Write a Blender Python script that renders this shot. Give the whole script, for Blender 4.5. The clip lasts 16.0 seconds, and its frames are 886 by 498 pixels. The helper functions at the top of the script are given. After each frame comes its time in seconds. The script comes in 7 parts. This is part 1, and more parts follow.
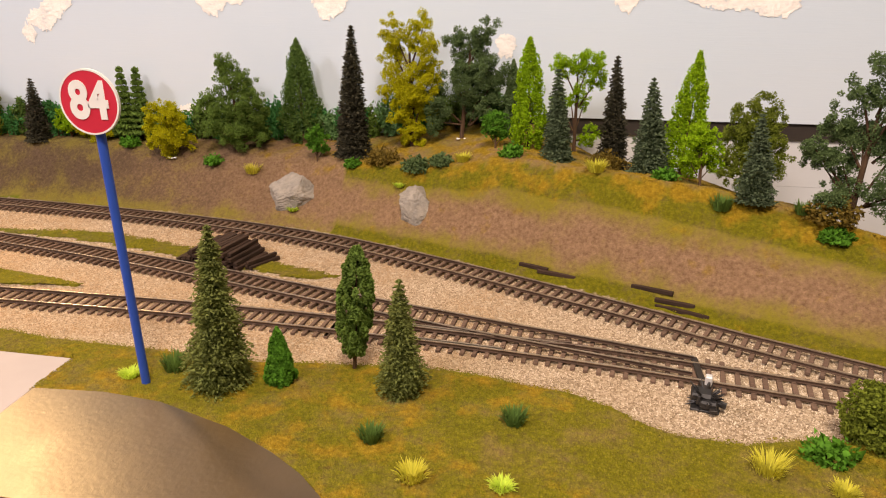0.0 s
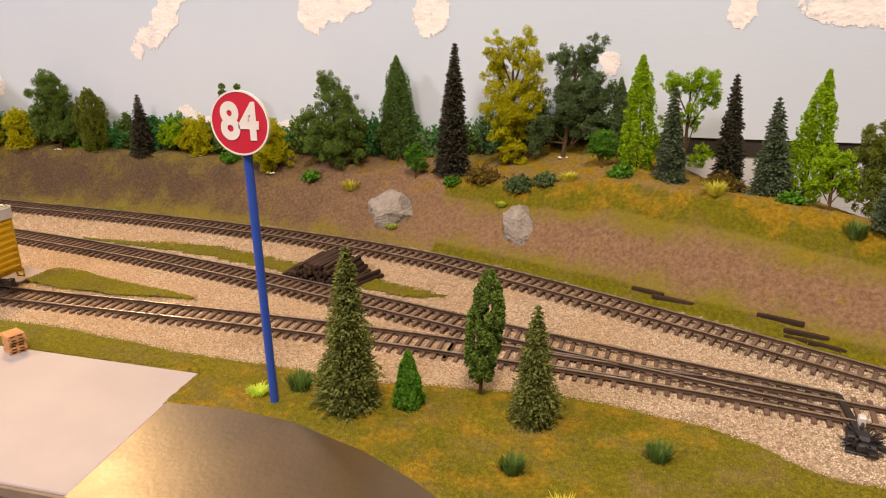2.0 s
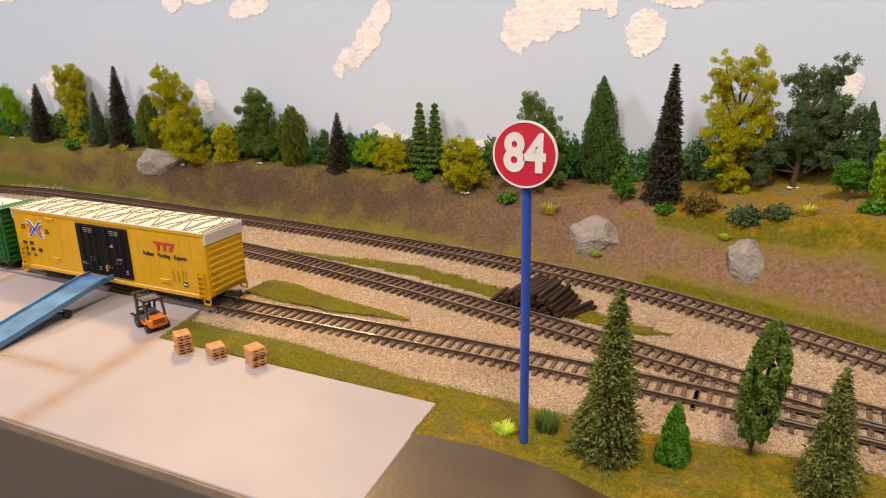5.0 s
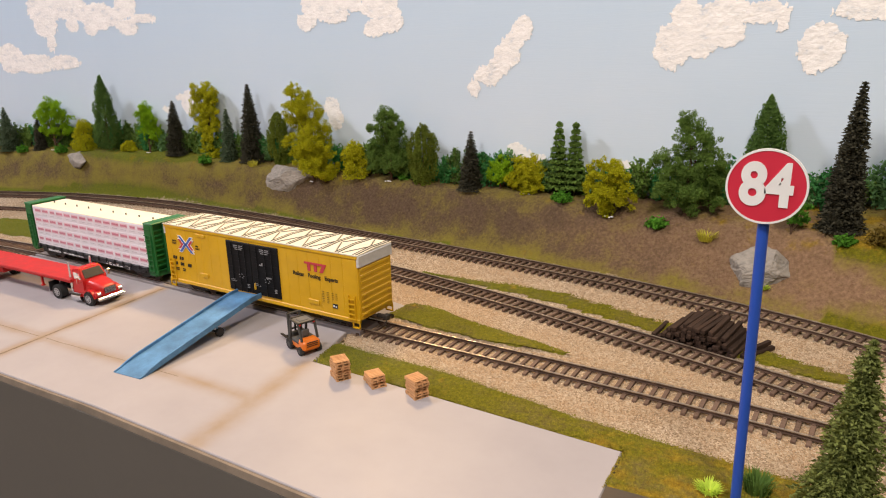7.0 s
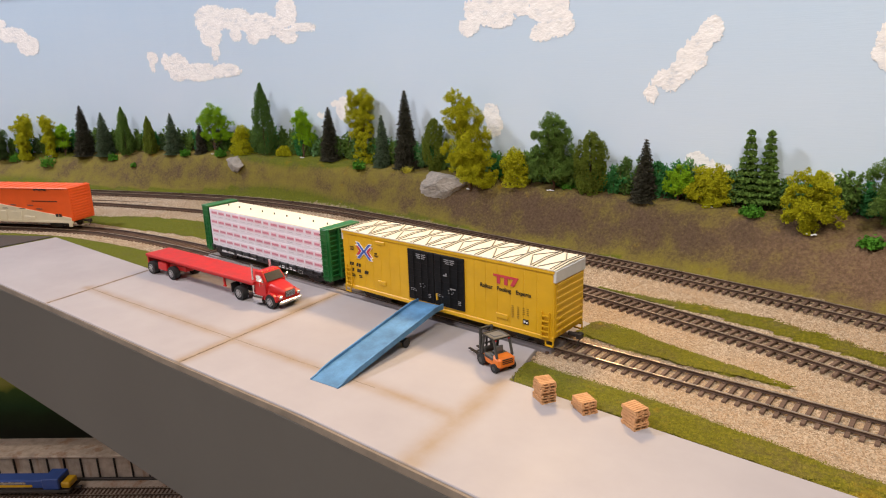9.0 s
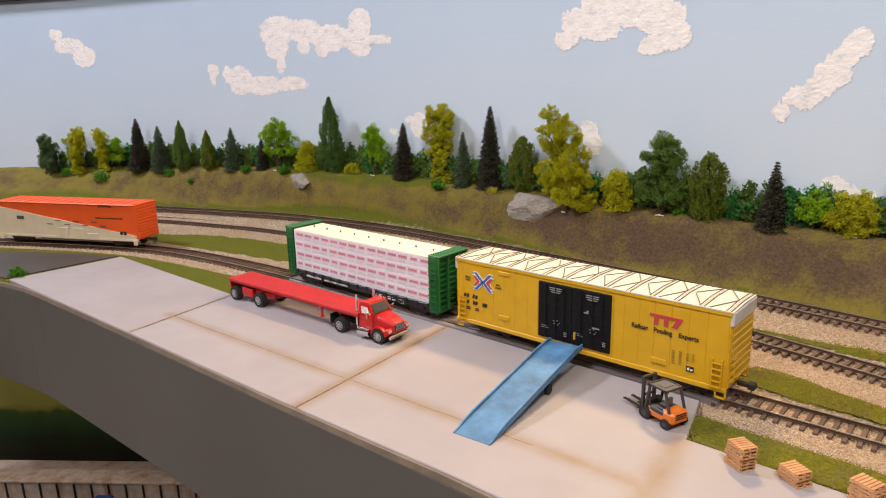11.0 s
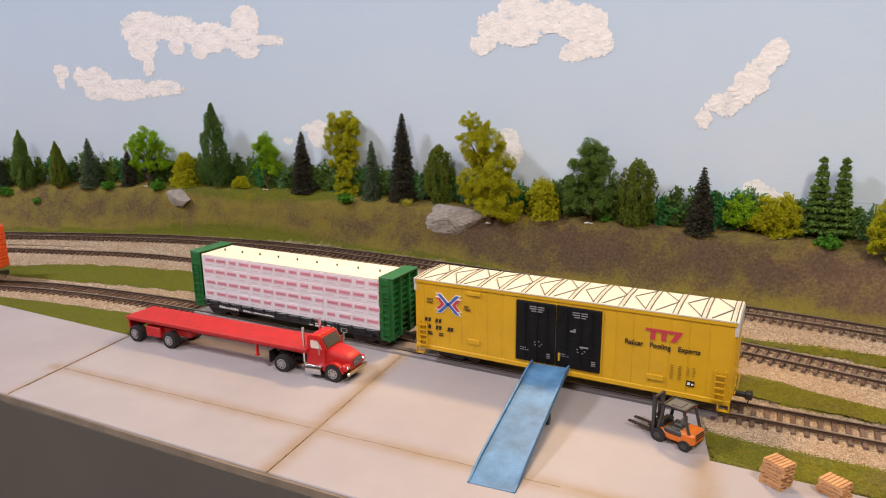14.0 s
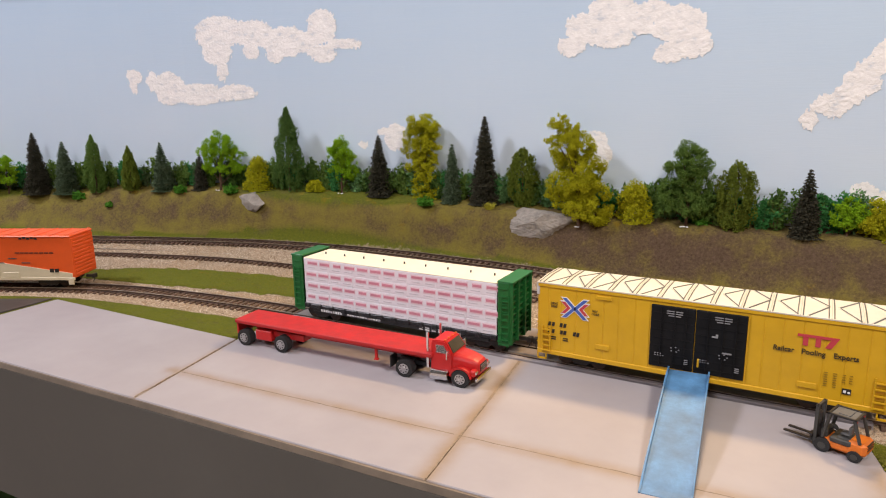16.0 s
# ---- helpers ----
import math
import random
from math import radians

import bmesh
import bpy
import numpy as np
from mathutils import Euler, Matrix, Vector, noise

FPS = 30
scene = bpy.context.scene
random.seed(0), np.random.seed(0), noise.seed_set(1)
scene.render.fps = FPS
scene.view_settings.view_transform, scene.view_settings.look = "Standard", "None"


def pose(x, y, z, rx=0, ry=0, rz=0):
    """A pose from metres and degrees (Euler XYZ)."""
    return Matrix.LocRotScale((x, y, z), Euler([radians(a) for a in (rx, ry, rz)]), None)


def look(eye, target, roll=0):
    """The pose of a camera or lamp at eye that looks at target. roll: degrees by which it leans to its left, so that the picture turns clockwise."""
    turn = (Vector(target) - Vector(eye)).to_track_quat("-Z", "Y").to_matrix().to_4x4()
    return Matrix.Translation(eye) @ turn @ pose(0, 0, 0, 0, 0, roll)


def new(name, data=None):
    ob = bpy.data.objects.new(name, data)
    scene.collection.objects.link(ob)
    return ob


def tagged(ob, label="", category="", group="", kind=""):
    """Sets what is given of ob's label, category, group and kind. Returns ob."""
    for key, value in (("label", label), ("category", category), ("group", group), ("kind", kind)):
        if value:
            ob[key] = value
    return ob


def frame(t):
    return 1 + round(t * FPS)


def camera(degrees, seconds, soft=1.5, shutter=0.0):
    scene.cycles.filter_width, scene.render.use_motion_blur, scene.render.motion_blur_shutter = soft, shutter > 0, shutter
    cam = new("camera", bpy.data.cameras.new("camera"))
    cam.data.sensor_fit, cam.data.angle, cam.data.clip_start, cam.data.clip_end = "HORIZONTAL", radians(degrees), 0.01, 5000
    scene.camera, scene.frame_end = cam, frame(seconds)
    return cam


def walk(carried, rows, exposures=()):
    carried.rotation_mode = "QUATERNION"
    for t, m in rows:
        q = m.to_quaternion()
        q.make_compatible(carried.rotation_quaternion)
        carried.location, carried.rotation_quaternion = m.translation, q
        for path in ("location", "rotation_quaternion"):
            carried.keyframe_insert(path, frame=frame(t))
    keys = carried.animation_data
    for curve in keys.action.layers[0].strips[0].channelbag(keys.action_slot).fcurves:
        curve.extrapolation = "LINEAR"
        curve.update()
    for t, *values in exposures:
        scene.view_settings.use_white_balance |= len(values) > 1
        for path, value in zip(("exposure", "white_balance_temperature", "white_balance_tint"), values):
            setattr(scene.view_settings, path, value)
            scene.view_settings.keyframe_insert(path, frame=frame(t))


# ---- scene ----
cam = camera(66.87, 16.0, soft=1.1)
PATH = [
    (0.0, (-0.0018, 0.0570, 0.1630), (-0.0648, 0.4278, 0.0269), 0.09),
    (0.5, (-0.0098, 0.0536, 0.1623), (-0.0789, 0.4242, 0.0285), 0.06),
    (1.0, (-0.0188, 0.0526, 0.1630), (-0.0951, 0.4225, 0.0312), -0.07),
    (1.5, (-0.0278, 0.0535, 0.1654), (-0.1117, 0.4222, 0.0348), -0.10),
    (2.0, (-0.0402, 0.0569, 0.1657), (-0.1325, 0.4241, 0.0366), -0.22),
    (2.5, (-0.0513, 0.0577, 0.1686), (-0.1519, 0.4228, 0.0398), -0.27),
    (3.0, (-0.0618, 0.0611, 0.1712), (-0.1708, 0.4241, 0.0433), -0.40),
    (3.5, (-0.0847, 0.0606, 0.1733), (-0.2039, 0.4205, 0.0459), -0.48),
    (4.0, (-0.0958, 0.0566, 0.1713), (-0.2281, 0.4124, 0.0452), -0.61),
    (6.3, (-0.1410, 0.0497, 0.1740), (-0.3299, 0.3824, 0.0572), -1.11),
    (6.5, (-0.1502, 0.0474, 0.1757), (-0.3431, 0.3780, 0.0596), -1.18),
    (7.0, (-0.1598, 0.0503, 0.1735), (-0.3608, 0.3771, 0.0605), -1.26),
    (7.5, (-0.1707, 0.0503, 0.1709), (-0.3822, 0.3709, 0.0592), -1.39),
    (8.0, (-0.1859, 0.0389, 0.1728), (-0.4122, 0.3497, 0.0624), -1.54),
    (8.5, (-0.2047, 0.0325, 0.1723), (-0.4452, 0.3326, 0.0625), -1.76),
    (9.0, (-0.2203, 0.0333, 0.1734), (-0.4696, 0.3269, 0.0655), -1.87),
    (9.5, (-0.2414, 0.0318, 0.1747), (-0.4959, 0.3213, 0.0677), -1.85),
    (10.0, (-0.2640, 0.0257, 0.1766), (-0.5213, 0.3134, 0.0718), -1.81),
    (10.2, (-0.2735, 0.0239, 0.1739), (-0.5323, 0.3110, 0.0710), -1.60),
    (12.3, (-0.3676, 0.0082, 0.1722), (-0.6079, 0.3135, 0.0770), -1.23),
    (12.5, (-0.3790, -0.0014, 0.1790), (-0.6114, 0.3094, 0.0820), -1.35),
    (13.0, (-0.3974, -0.0036, 0.1823), (-0.6071, 0.3233, 0.0864), -1.01),
    (13.5, (-0.3910, 0.0119, 0.1766), (-0.5813, 0.3507, 0.0817), -0.81),
    (14.0, (-0.3929, 0.0147, 0.1690), (-0.5753, 0.3580, 0.0746), -0.68),
    (14.5, (-0.4012, 0.0111, 0.1618), (-0.5853, 0.3535, 0.0675), -0.71),
    (15.0, (-0.4187, 0.0046, 0.1655), (-0.6056, 0.3456, 0.0720), -0.77),
    (15.5, (-0.4326, -0.0024, 0.1647), (-0.6225, 0.3372, 0.0718), -0.94),
    (16.0, (-0.4534, -0.0100, 0.1661), (-0.6449, 0.3293, 0.0755), -0.91),
]
EXPOSURES = [(0.0, 0.20, 7350.0, 24.0), (1.0, 0.13, 7350.0, 25.0), (2.5, 0.06, 7350.0, 25.0), (4.0, 0.04, 7150.0, 24.0), (7.0, -0.06, 6450.0, 16.0), (9.0, -0.02, 6200.0, 15.0), (12.5, -0.14, 6350.0, 19.0), (16.0, -0.14, 6200.0, 17.0)]
walk(cam, [(t, look(eye, target, roll)) for t, eye, target, roll in PATH], EXPOSURES)

# ---- light: warm ceiling spots of the train room, and unseen added lamps ----
world = bpy.data.worlds.new("room_air")
scene.world = world
world.use_nodes = True
world.node_tree.nodes["Background"].inputs[0].default_value = (1.0, 0.9, 0.8, 1)
world.node_tree.nodes["Background"].inputs[1].default_value = 0.05


def area_lamp(name, eye, target, size, watts, colour):
    data = bpy.data.lights.new(name, "AREA")
    data.shape, data.size, data.energy, data.color = "DISK", size, watts, colour
    ob = new(name, data)
    ob.matrix_world = look(eye, target)
    return ob


area_lamp("ceiling_spot_light", (-1.75, -0.20, 1.25), (-1.12, 0.40, 0.05), 0.24, 19.5, (1.0, 0.985, 1.0))
# unseen frontal fill added on the aisle side to brighten upright faces
area_lamp("aisle_fill", (-0.60, -1.05, 1.30), (-0.45, 0.45, 0.05), 0.40, 12.0, (1.0, 0.94, 0.90))
area_lamp("ceiling_spot_light", (0.06, -0.16, 1.05), (0.14, 0.60, 0.15), 0.24, 12.6, (1.0, 0.91, 0.735))
# unseen warm lamp added to give the glossy road its golden glare
area_lamp("road_glare_lamp", (-0.550, 0.556, 0.340), (-0.53, 0.045, 0.325), 0.08, 2.9, (1.0, 0.67, 0.29))
# unseen fill added beneath the bench so the lower deck is brighter
area_lamp("lower_deck_fill", (-1.33, 0.20, -0.128), (-1.36, 0.24, -0.44), 0.05, 0.26, (1.0, 0.84, 0.66))

# ---- materials ----


class Nodes:
    """A small hand to write node materials."""

    def __init__(self, name):
        self.mat = bpy.data.materials.new(name)
        self.mat.use_nodes = True
        self.tree = self.mat.node_tree
        self.shader = self.tree.nodes["Principled BSDF"]

    def node(self, kind, **values):
        n = self.tree.nodes.new(kind)
        for key, value in values.items():
            setattr(n, key, value)
        return n

    def link(self, a, b):
        self.tree.links.new(a, b)

    def position(self):
        return self.node("ShaderNodeNewGeometry").outputs["Position"]

    def local(self):
        return self.node("ShaderNodeTexCoord").outputs["Object"]

    def noise(self, coords, scale, detail=4.0, rough=0.6):
        n = self.node("ShaderNodeTexNoise")
        n.inputs["Scale"].default_value, n.inputs["Detail"].default_value, n.inputs["Roughness"].default_value = scale, detail, rough
        self.link(coords, n.inputs["Vector"])
        return n.outputs["Fac"]

    def ramp(self, fac, stops):
        n = self.node("ShaderNodeValToRGB")
        while len(n.color_ramp.elements) < len(stops):
            n.color_ramp.elements.new(0.5)
        for e, (at, colour) in zip(n.color_ramp.elements, stops):
            e.position, e.color = at, (*colour, 1)
        self.link(fac, n.inputs["Fac"])
        return n.outputs["Color"]

    def mix(self, fac, a, b, mode="MIX"):
        n = self.node("ShaderNodeMix", data_type="RGBA", blend_type=mode)
        for socket, value in ((n.inputs[0], fac), (n.inputs[6], a), (n.inputs[7], b)):
            if isinstance(value, (int, float)):
                socket.default_value = value
            elif isinstance(value, tuple):
                socket.default_value = (*value, 1)
            else:
                self.link(value, socket)
        return n.outputs[2]

    def math(self, op, a, b=0.0):
        n = self.node("ShaderNodeMath", operation=op)
        for socket, value in ((n.inputs[0], a), (n.inputs[1], b)):
            if isinstance(value, (int, float)):
                socket.default_value = value
            else:
                self.link(value, socket)
        return n.outputs[0]

    def island(self):
        return self.node("ShaderNodeNewGeometry").outputs["Random Per Island"]

    def attribute(self, name):
        return self.node("ShaderNodeAttribute", attribute_name=name).outputs["Fac"]

    def bump(self, height, strength, distance):
        n = self.node("ShaderNodeBump")
        n.inputs["Strength"].default_value, n.inputs["Distance"].default_value = strength, distance
        self.link(height, n.inputs["Height"])
        self.link(n.outputs["Normal"], self.shader.inputs["Normal"])

    def done(self, colour, rough=0.6, metal=0.0, specular=0.5):
        for key, value in (("Base Color", colour), ("Roughness", rough), ("Metallic", metal), ("Specular IOR Level", specular)):
            if isinstance(value, (int, float)):
                self.shader.inputs[key].default_value = value
            elif isinstance(value, tuple):
                self.shader.inputs[key].default_value = (*value, 1)
            else:
                self.link(value, self.shader.inputs[key])
        return self.mat


def scaled(colour, k):
    return tuple(min(1.0, c * k) for c in colour)


def paint(name, colour, rough=0.45, metal=0.0, wear=0.16, grain=900.0, relief=0.0, size=60.0):
    """Painted or moulded surface with blotches and fine grain."""
    n = Nodes(name)
    p = n.local()
    big, fine = n.noise(p, size, 5), n.noise(p, grain, 2)
    c = n.ramp(big, [(0.3, scaled(colour, 1 - wear)), (0.7, scaled(colour, 1 + wear))])
    c = n.mix(n.math("MULTIPLY", fine, wear * 1.2), c, scaled(colour, 0.6))
    if relief:
        n.bump(fine, relief, 0.0006)
    return n.done(c, n.math("ADD", rough - 0.08, n.math("MULTIPLY", big, 0.16)), metal)


def foliage(name, dark, light, rough=0.8):
    n = Nodes(name)
    c = n.ramp(n.island(), [(0.0, scaled(light, 0.75)), (0.55, light), (1.0, scaled(light, 1.18))])
    c = n.mix(n.math("MULTIPLY", n.noise(n.position(), 150, 4), 0.55), c, dark)
    thin = n.node("ShaderNodeBsdfTranslucent")
    n.link(c, thin.inputs["Color"])
    both = n.node("ShaderNodeMixShader")
    both.inputs[0].default_value = 0.38
    n.link(n.shader.outputs[0], both.inputs[1])
    n.link(thin.outputs[0], both.inputs[2])
    n.link(both.outputs[0], n.tree.nodes["Material Output"].inputs[0])
    return n.done(c, rough, 0.0, 0.2)


def turf_colour(n):
    """Earth, green turf and golden turf, mixed by the zone and by patches."""
    p = n.position()
    zone = n.attribute("turf")
    gold = n.attribute("gold")
    mid, fine, grain = n.noise(p, 42, 6, 0.65), n.noise(p, 420, 4, 0.7), n.noise(p, 1700, 2)
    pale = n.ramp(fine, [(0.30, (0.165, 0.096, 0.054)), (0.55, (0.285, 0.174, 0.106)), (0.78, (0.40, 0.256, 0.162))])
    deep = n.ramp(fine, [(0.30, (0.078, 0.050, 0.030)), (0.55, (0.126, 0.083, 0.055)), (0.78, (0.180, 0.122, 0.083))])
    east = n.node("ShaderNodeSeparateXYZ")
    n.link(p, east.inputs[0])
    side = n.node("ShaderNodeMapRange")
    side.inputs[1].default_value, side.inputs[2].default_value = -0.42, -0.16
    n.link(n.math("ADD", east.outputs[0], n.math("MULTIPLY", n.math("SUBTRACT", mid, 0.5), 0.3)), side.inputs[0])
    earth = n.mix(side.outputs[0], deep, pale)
    green = n.ramp(fine, [(0.28, (0.078, 0.078, 0.004)), (0.52, (0.148, 0.140, 0.006)), (0.75, (0.235, 0.208, 0.012))])
    golden = n.ramp(fine, [(0.28, (0.165, 0.100, 0.006)), (0.52, (0.290, 0.182, 0.012)), (0.75, (0.43, 0.295, 0.030))])
    flat = n.node("ShaderNodeMapRange")
    flat.inputs[1].default_value, flat.inputs[2].default_value = 0.70, 0.80
    n.link(zone, flat.inputs[0])
    lawn = n.mix(0.55, green, (0.125, 0.160, 0.022))
    bank = n.mix(0.75, green, (0.262, 0.208, 0.048))
    yard = n.node("ShaderNodeMapRange")
    yard.inputs[1].default_value, yard.inputs[2].default_value = -0.46, -0.30
    n.link(n.math("ADD", east.outputs[0], n.math("MULTIPLY", n.math("SUBTRACT", mid, 0.5), 0.3)), yard.inputs[0])
    rich = n.mix(0.5, green, (0.300, 0.240, 0.038))
    green = n.mix(flat.outputs[0], n.mix(side.outputs[0], bank, rich), n.mix(yard.outputs[0], lawn, green))
    wob = n.math("MULTIPLY", n.math("SUBTRACT", mid, 0.5), 1.7)
    wob = n.math("ADD", wob, n.math("MULTIPLY", n.math("SUBTRACT", fine, 0.5), 0.6))
    k = n.math("ADD", zone, wob)
    steps = n.node("ShaderNodeMapRange", interpolation_type="SMOOTHSTEP")
    steps.inputs[1].default_value, steps.inputs[2].default_value = 0.08, 0.92
    n.link(k, steps.inputs[0])
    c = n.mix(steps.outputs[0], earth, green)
    g = n.node("ShaderNodeMapRange", interpolation_type="SMOOTHSTEP")
    g.inputs[1].default_value, g.inputs[2].default_value = 0.3, 0.8
    n.link(n.math("ADD", gold, n.math("MULTIPLY", n.math("SUBTRACT", n.noise(p, 65, 5), 0.5), 2.2)), g.inputs[0])
    c = n.mix(g.outputs[0], c, golden)
    return n.mix(n.math("MULTIPLY", grain, 0.16), c, (0.06, 0.042, 0.014)), fine, grain


def ballast_colour(n):
    p = n.position()
    cells = n.node("ShaderNodeTexVoronoi")
    cells.inputs["Scale"].default_value = 950
    n.link(p, cells.inputs["Vector"])
    grey = n.node("ShaderNodeSeparateColor")
    n.link(cells.outputs["Color"], grey.inputs[0])
    c = n.ramp(grey.outputs[0], [(0.0, (0.21, 0.155, 0.105)), (0.5, (0.40, 0.315, 0.225)), (1.0, (0.62, 0.52, 0.40))])
    sand = n.mix(n.math("MULTIPLY", n.noise(p, 26, 4), 0.55), c, (0.33, 0.225, 0.125))
    return sand, cells.outputs["Distance"]


def make_ground():
    n = Nodes("scenery_ground")
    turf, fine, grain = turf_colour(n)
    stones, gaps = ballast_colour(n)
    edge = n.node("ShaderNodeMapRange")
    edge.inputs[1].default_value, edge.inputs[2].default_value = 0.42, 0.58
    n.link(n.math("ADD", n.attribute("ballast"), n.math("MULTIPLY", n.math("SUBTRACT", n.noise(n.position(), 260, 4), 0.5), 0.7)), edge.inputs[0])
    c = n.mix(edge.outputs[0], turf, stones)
    n.bump(n.math("ADD", fine, grain), 0.9, 0.0012)
    return n.done(c, 0.95, 0, 0.15)


def make_turf_grain():
    n = Nodes("turf_grain")
    turf, _, _ = turf_colour(n)
    c = n.mix(n.math("MULTIPLY", n.island(), 0.20), turf, (0.36, 0.28, 0.06), "SCREEN")
    c = n.mix(n.math("MULTIPLY", n.math("FRACT", n.math("MULTIPLY", n.island(), 17.0)), 0.34), c, (0.05, 0.04, 0.015))
    return n.done(c, 0.95, 0, 0.1)


def make_stone_grain():
    n = Nodes("ballast_stone")
    c = n.ramp(n.island(), [(0.0, (0.17, 0.127, 0.090)), (0.30, (0.34, 0.265, 0.190)), (0.70, (0.50, 0.405, 0.300)), (1.0, (0.70, 0.605, 0.490))])
    sandy = n.ramp(n.noise(n.position(), 17, 4), [(0.38, (0.1, 0.1, 0.1)), (0.60, (0.85, 0.85, 0.85))])
    split = n.node("ShaderNodeSeparateXYZ")
    n.link(n.position(), split.inputs[0])
    west = n.node("ShaderNodeMapRange")
    west.inputs[1].default_value, west.inputs[2].default_value, west.inputs[3].default_value, west.inputs[4].default_value = -0.12, 0.04, 0.32, 0.0
    n.link(split.outputs[0], west.inputs[0])
    yard = n.node("ShaderNodeMapRange")
    yard.inputs[1].default_value, yard.inputs[2].default_value = -0.55, -0.40
    n.link(split.outputs[0], yard.inputs[0])
    sandy = n.math("MULTIPLY", n.math("MINIMUM", n.math("ADD", sandy, n.math("MULTIPLY", west.outputs[0], yard.outputs[0])), 0.9), 0.85)
    clean = n.node("ShaderNodeMapRange")
    clean.inputs[1].default_value, clean.inputs[2].default_value, clean.inputs[3].default_value, clean.inputs[4].default_value = -0.04, 0.06, 1.0, 0.08
    n.link(split.outputs[0], clean.inputs[0])
    sandy = n.math("MULTIPLY", sandy, clean.outputs[0])
    c = n.mix(sandy, c, n.mix(n.math("MULTIPLY", n.island(), 0.6), (0.30, 0.185, 0.095), (0.55, 0.39, 0.24)))
    return n.done(c, 0.9, 0, 0.2)


def make_sky_paint():
    """Hand-painted pale blue backdrop, whiter towards its foot, with roller marks."""
    n = Nodes("painted_sky")
    p = n.position()
    split = n.node("ShaderNodeSeparateXYZ")
    n.link(p, split.inputs[0])
    up = n.node("ShaderNodeMapRange")
    up.inputs[1].default_value, up.inputs[2].default_value = 0.05, 0.34
    n.link(n.math("ADD", split.outputs[2], n.math("MULTIPLY", n.math("SUBTRACT", n.noise(p, 9, 4), 0.5), 0.10)), up.inputs[0])
    c = n.ramp(up.outputs[0], [(0.0, (0.61, 0.70, 0.81)), (0.5, (0.51, 0.635, 0.780)), (1.0, (0.42, 0.565, 0.735))])
    streak = n.node("ShaderNodeMapping")
    streak.inputs["Scale"].default_value = (6, 6, 90)
    n.link(p, streak.inputs[0])
    c = n.mix(n.math("MULTIPLY", n.noise(streak.outputs[0], 3, 5), 0.22), c, (0.66, 0.70, 0.72))
    n.bump(n.noise(streak.outputs[0], 9, 4), 0.10, 0.001)
    return n.done(c, 0.42, 0, 0.4)


def make_cloud_paint():
    """Thick white plaster paint, dabbed on, with the sky showing where it is thin."""
    n = Nodes("cloud_plaster")
    p = n.position()
    m = n.node("ShaderNodeMapping")
    m.inputs["Scale"].default_value = (1.0, 1.0, 1.7)
    n.link(p, m.inputs[0])
    dab = n.noise(m.outputs[0], 95, 6, 0.7)
    c = n.ramp(dab, [(0.30, (0.62, 0.65, 0.70)), (0.44, (0.82, 0.80, 0.79)), (0.62, (0.90, 0.875, 0.86))])
    n.bump(n.noise(m.outputs[0], 210, 5, 0.7), 0.55, 0.0012)
    return n.done(c, 0.8, 0, 0.2)


def make_slab():
    """Grey-white board painted as weathered concrete, with rust-brown dirt in blotches."""
    n = Nodes("slab_board")
    p = n.position()
    c = n.ramp(n.noise(p, 14, 5), [(0.3, (0.325, 0.300, 0.318)), (0.7, (0.380, 0.353, 0.370))])
    dirt = n.node("ShaderNodeMapRange", interpolation_type="SMOOTHSTEP")
    dirt.inputs[1].default_value, dirt.inputs[2].default_value = 0.0, 1.0
    worn = n.math("MULTIPLY", n.attribute("dirt"), n.math("ADD", 0.35, n.noise(p, 55, 5)))
    n.link(worn, dirt.inputs[0])
    c = n.mix(dirt.outputs[0], c, (0.27, 0.185, 0.105))
    c = n.mix(n.math("MULTIPLY", n.noise(p, 500, 3), 0.10), c, (0.35, 0.33, 0.31))
    n.bump(n.noise(p, 260, 3), 0.08, 0.0005)
    return n.done(c, n.math("ADD", 0.42, n.math("MULTIPLY", n.noise(p, 30, 4), 0.25)), 0, 0.25)


def make_rock():
    n = Nodes("cast_rock")
    p = n.local()
    c = n.ramp(n.noise(p, 130, 8, 0.7), [(0.25, (0.090, 0.086, 0.085)), (0.42, (0.240, 0.228, 0.215)), (0.72, (0.40, 0.37, 0.335))])
    c = n.mix(n.math("MULTIPLY", n.noise(p, 60, 3), 0.4), c, (0.22, 0.16, 0.09))
    n.bump(n.noise(p, 170, 6, 0.65), 0.7, 0.0020)
    return n.done(c, 0.8, 0, 0.3)


def make_wood(name, dark, light, stretch=(1, 12, 12), size=60):
    n = Nodes(name)
    m = n.node("ShaderNodeMapping")
    m.inputs["Scale"].default_value = stretch
    n.link(n.local(), m.inputs[0])
    g = n.noise(m.outputs[0], size, 6, 0.65)
    c = n.ramp(g, [(0.3, dark), (0.7, light)])
    r = n.node("ShaderNodeObjectInfo").outputs["Random"]
    c = n.mix(n.math("MULTIPLY", r, 0.45), c, scaled(light, 1.3))
    n.bump(g, 0.5, 0.0004)
    return n.done(c, 0.85, 0, 0.2)


def make_gloss_road(name, colour, rough):
    n = Nodes(name)
    p = n.position()
    c = n.ramp(n.noise(p, 20, 5), [(0.3, scaled(colour, 0.75)), (0.7, scaled(colour, 1.25))])
    n.bump(n.math("ADD", n.noise(p, 420, 4, 0.65), n.noise(p, 60, 3)), 0.22, 0.0005)
    return n.done(c, n.math("ADD", rough - 0.06, n.math("MULTIPLY", n.noise(p, 45, 4), 0.14)), 0, 0.85)


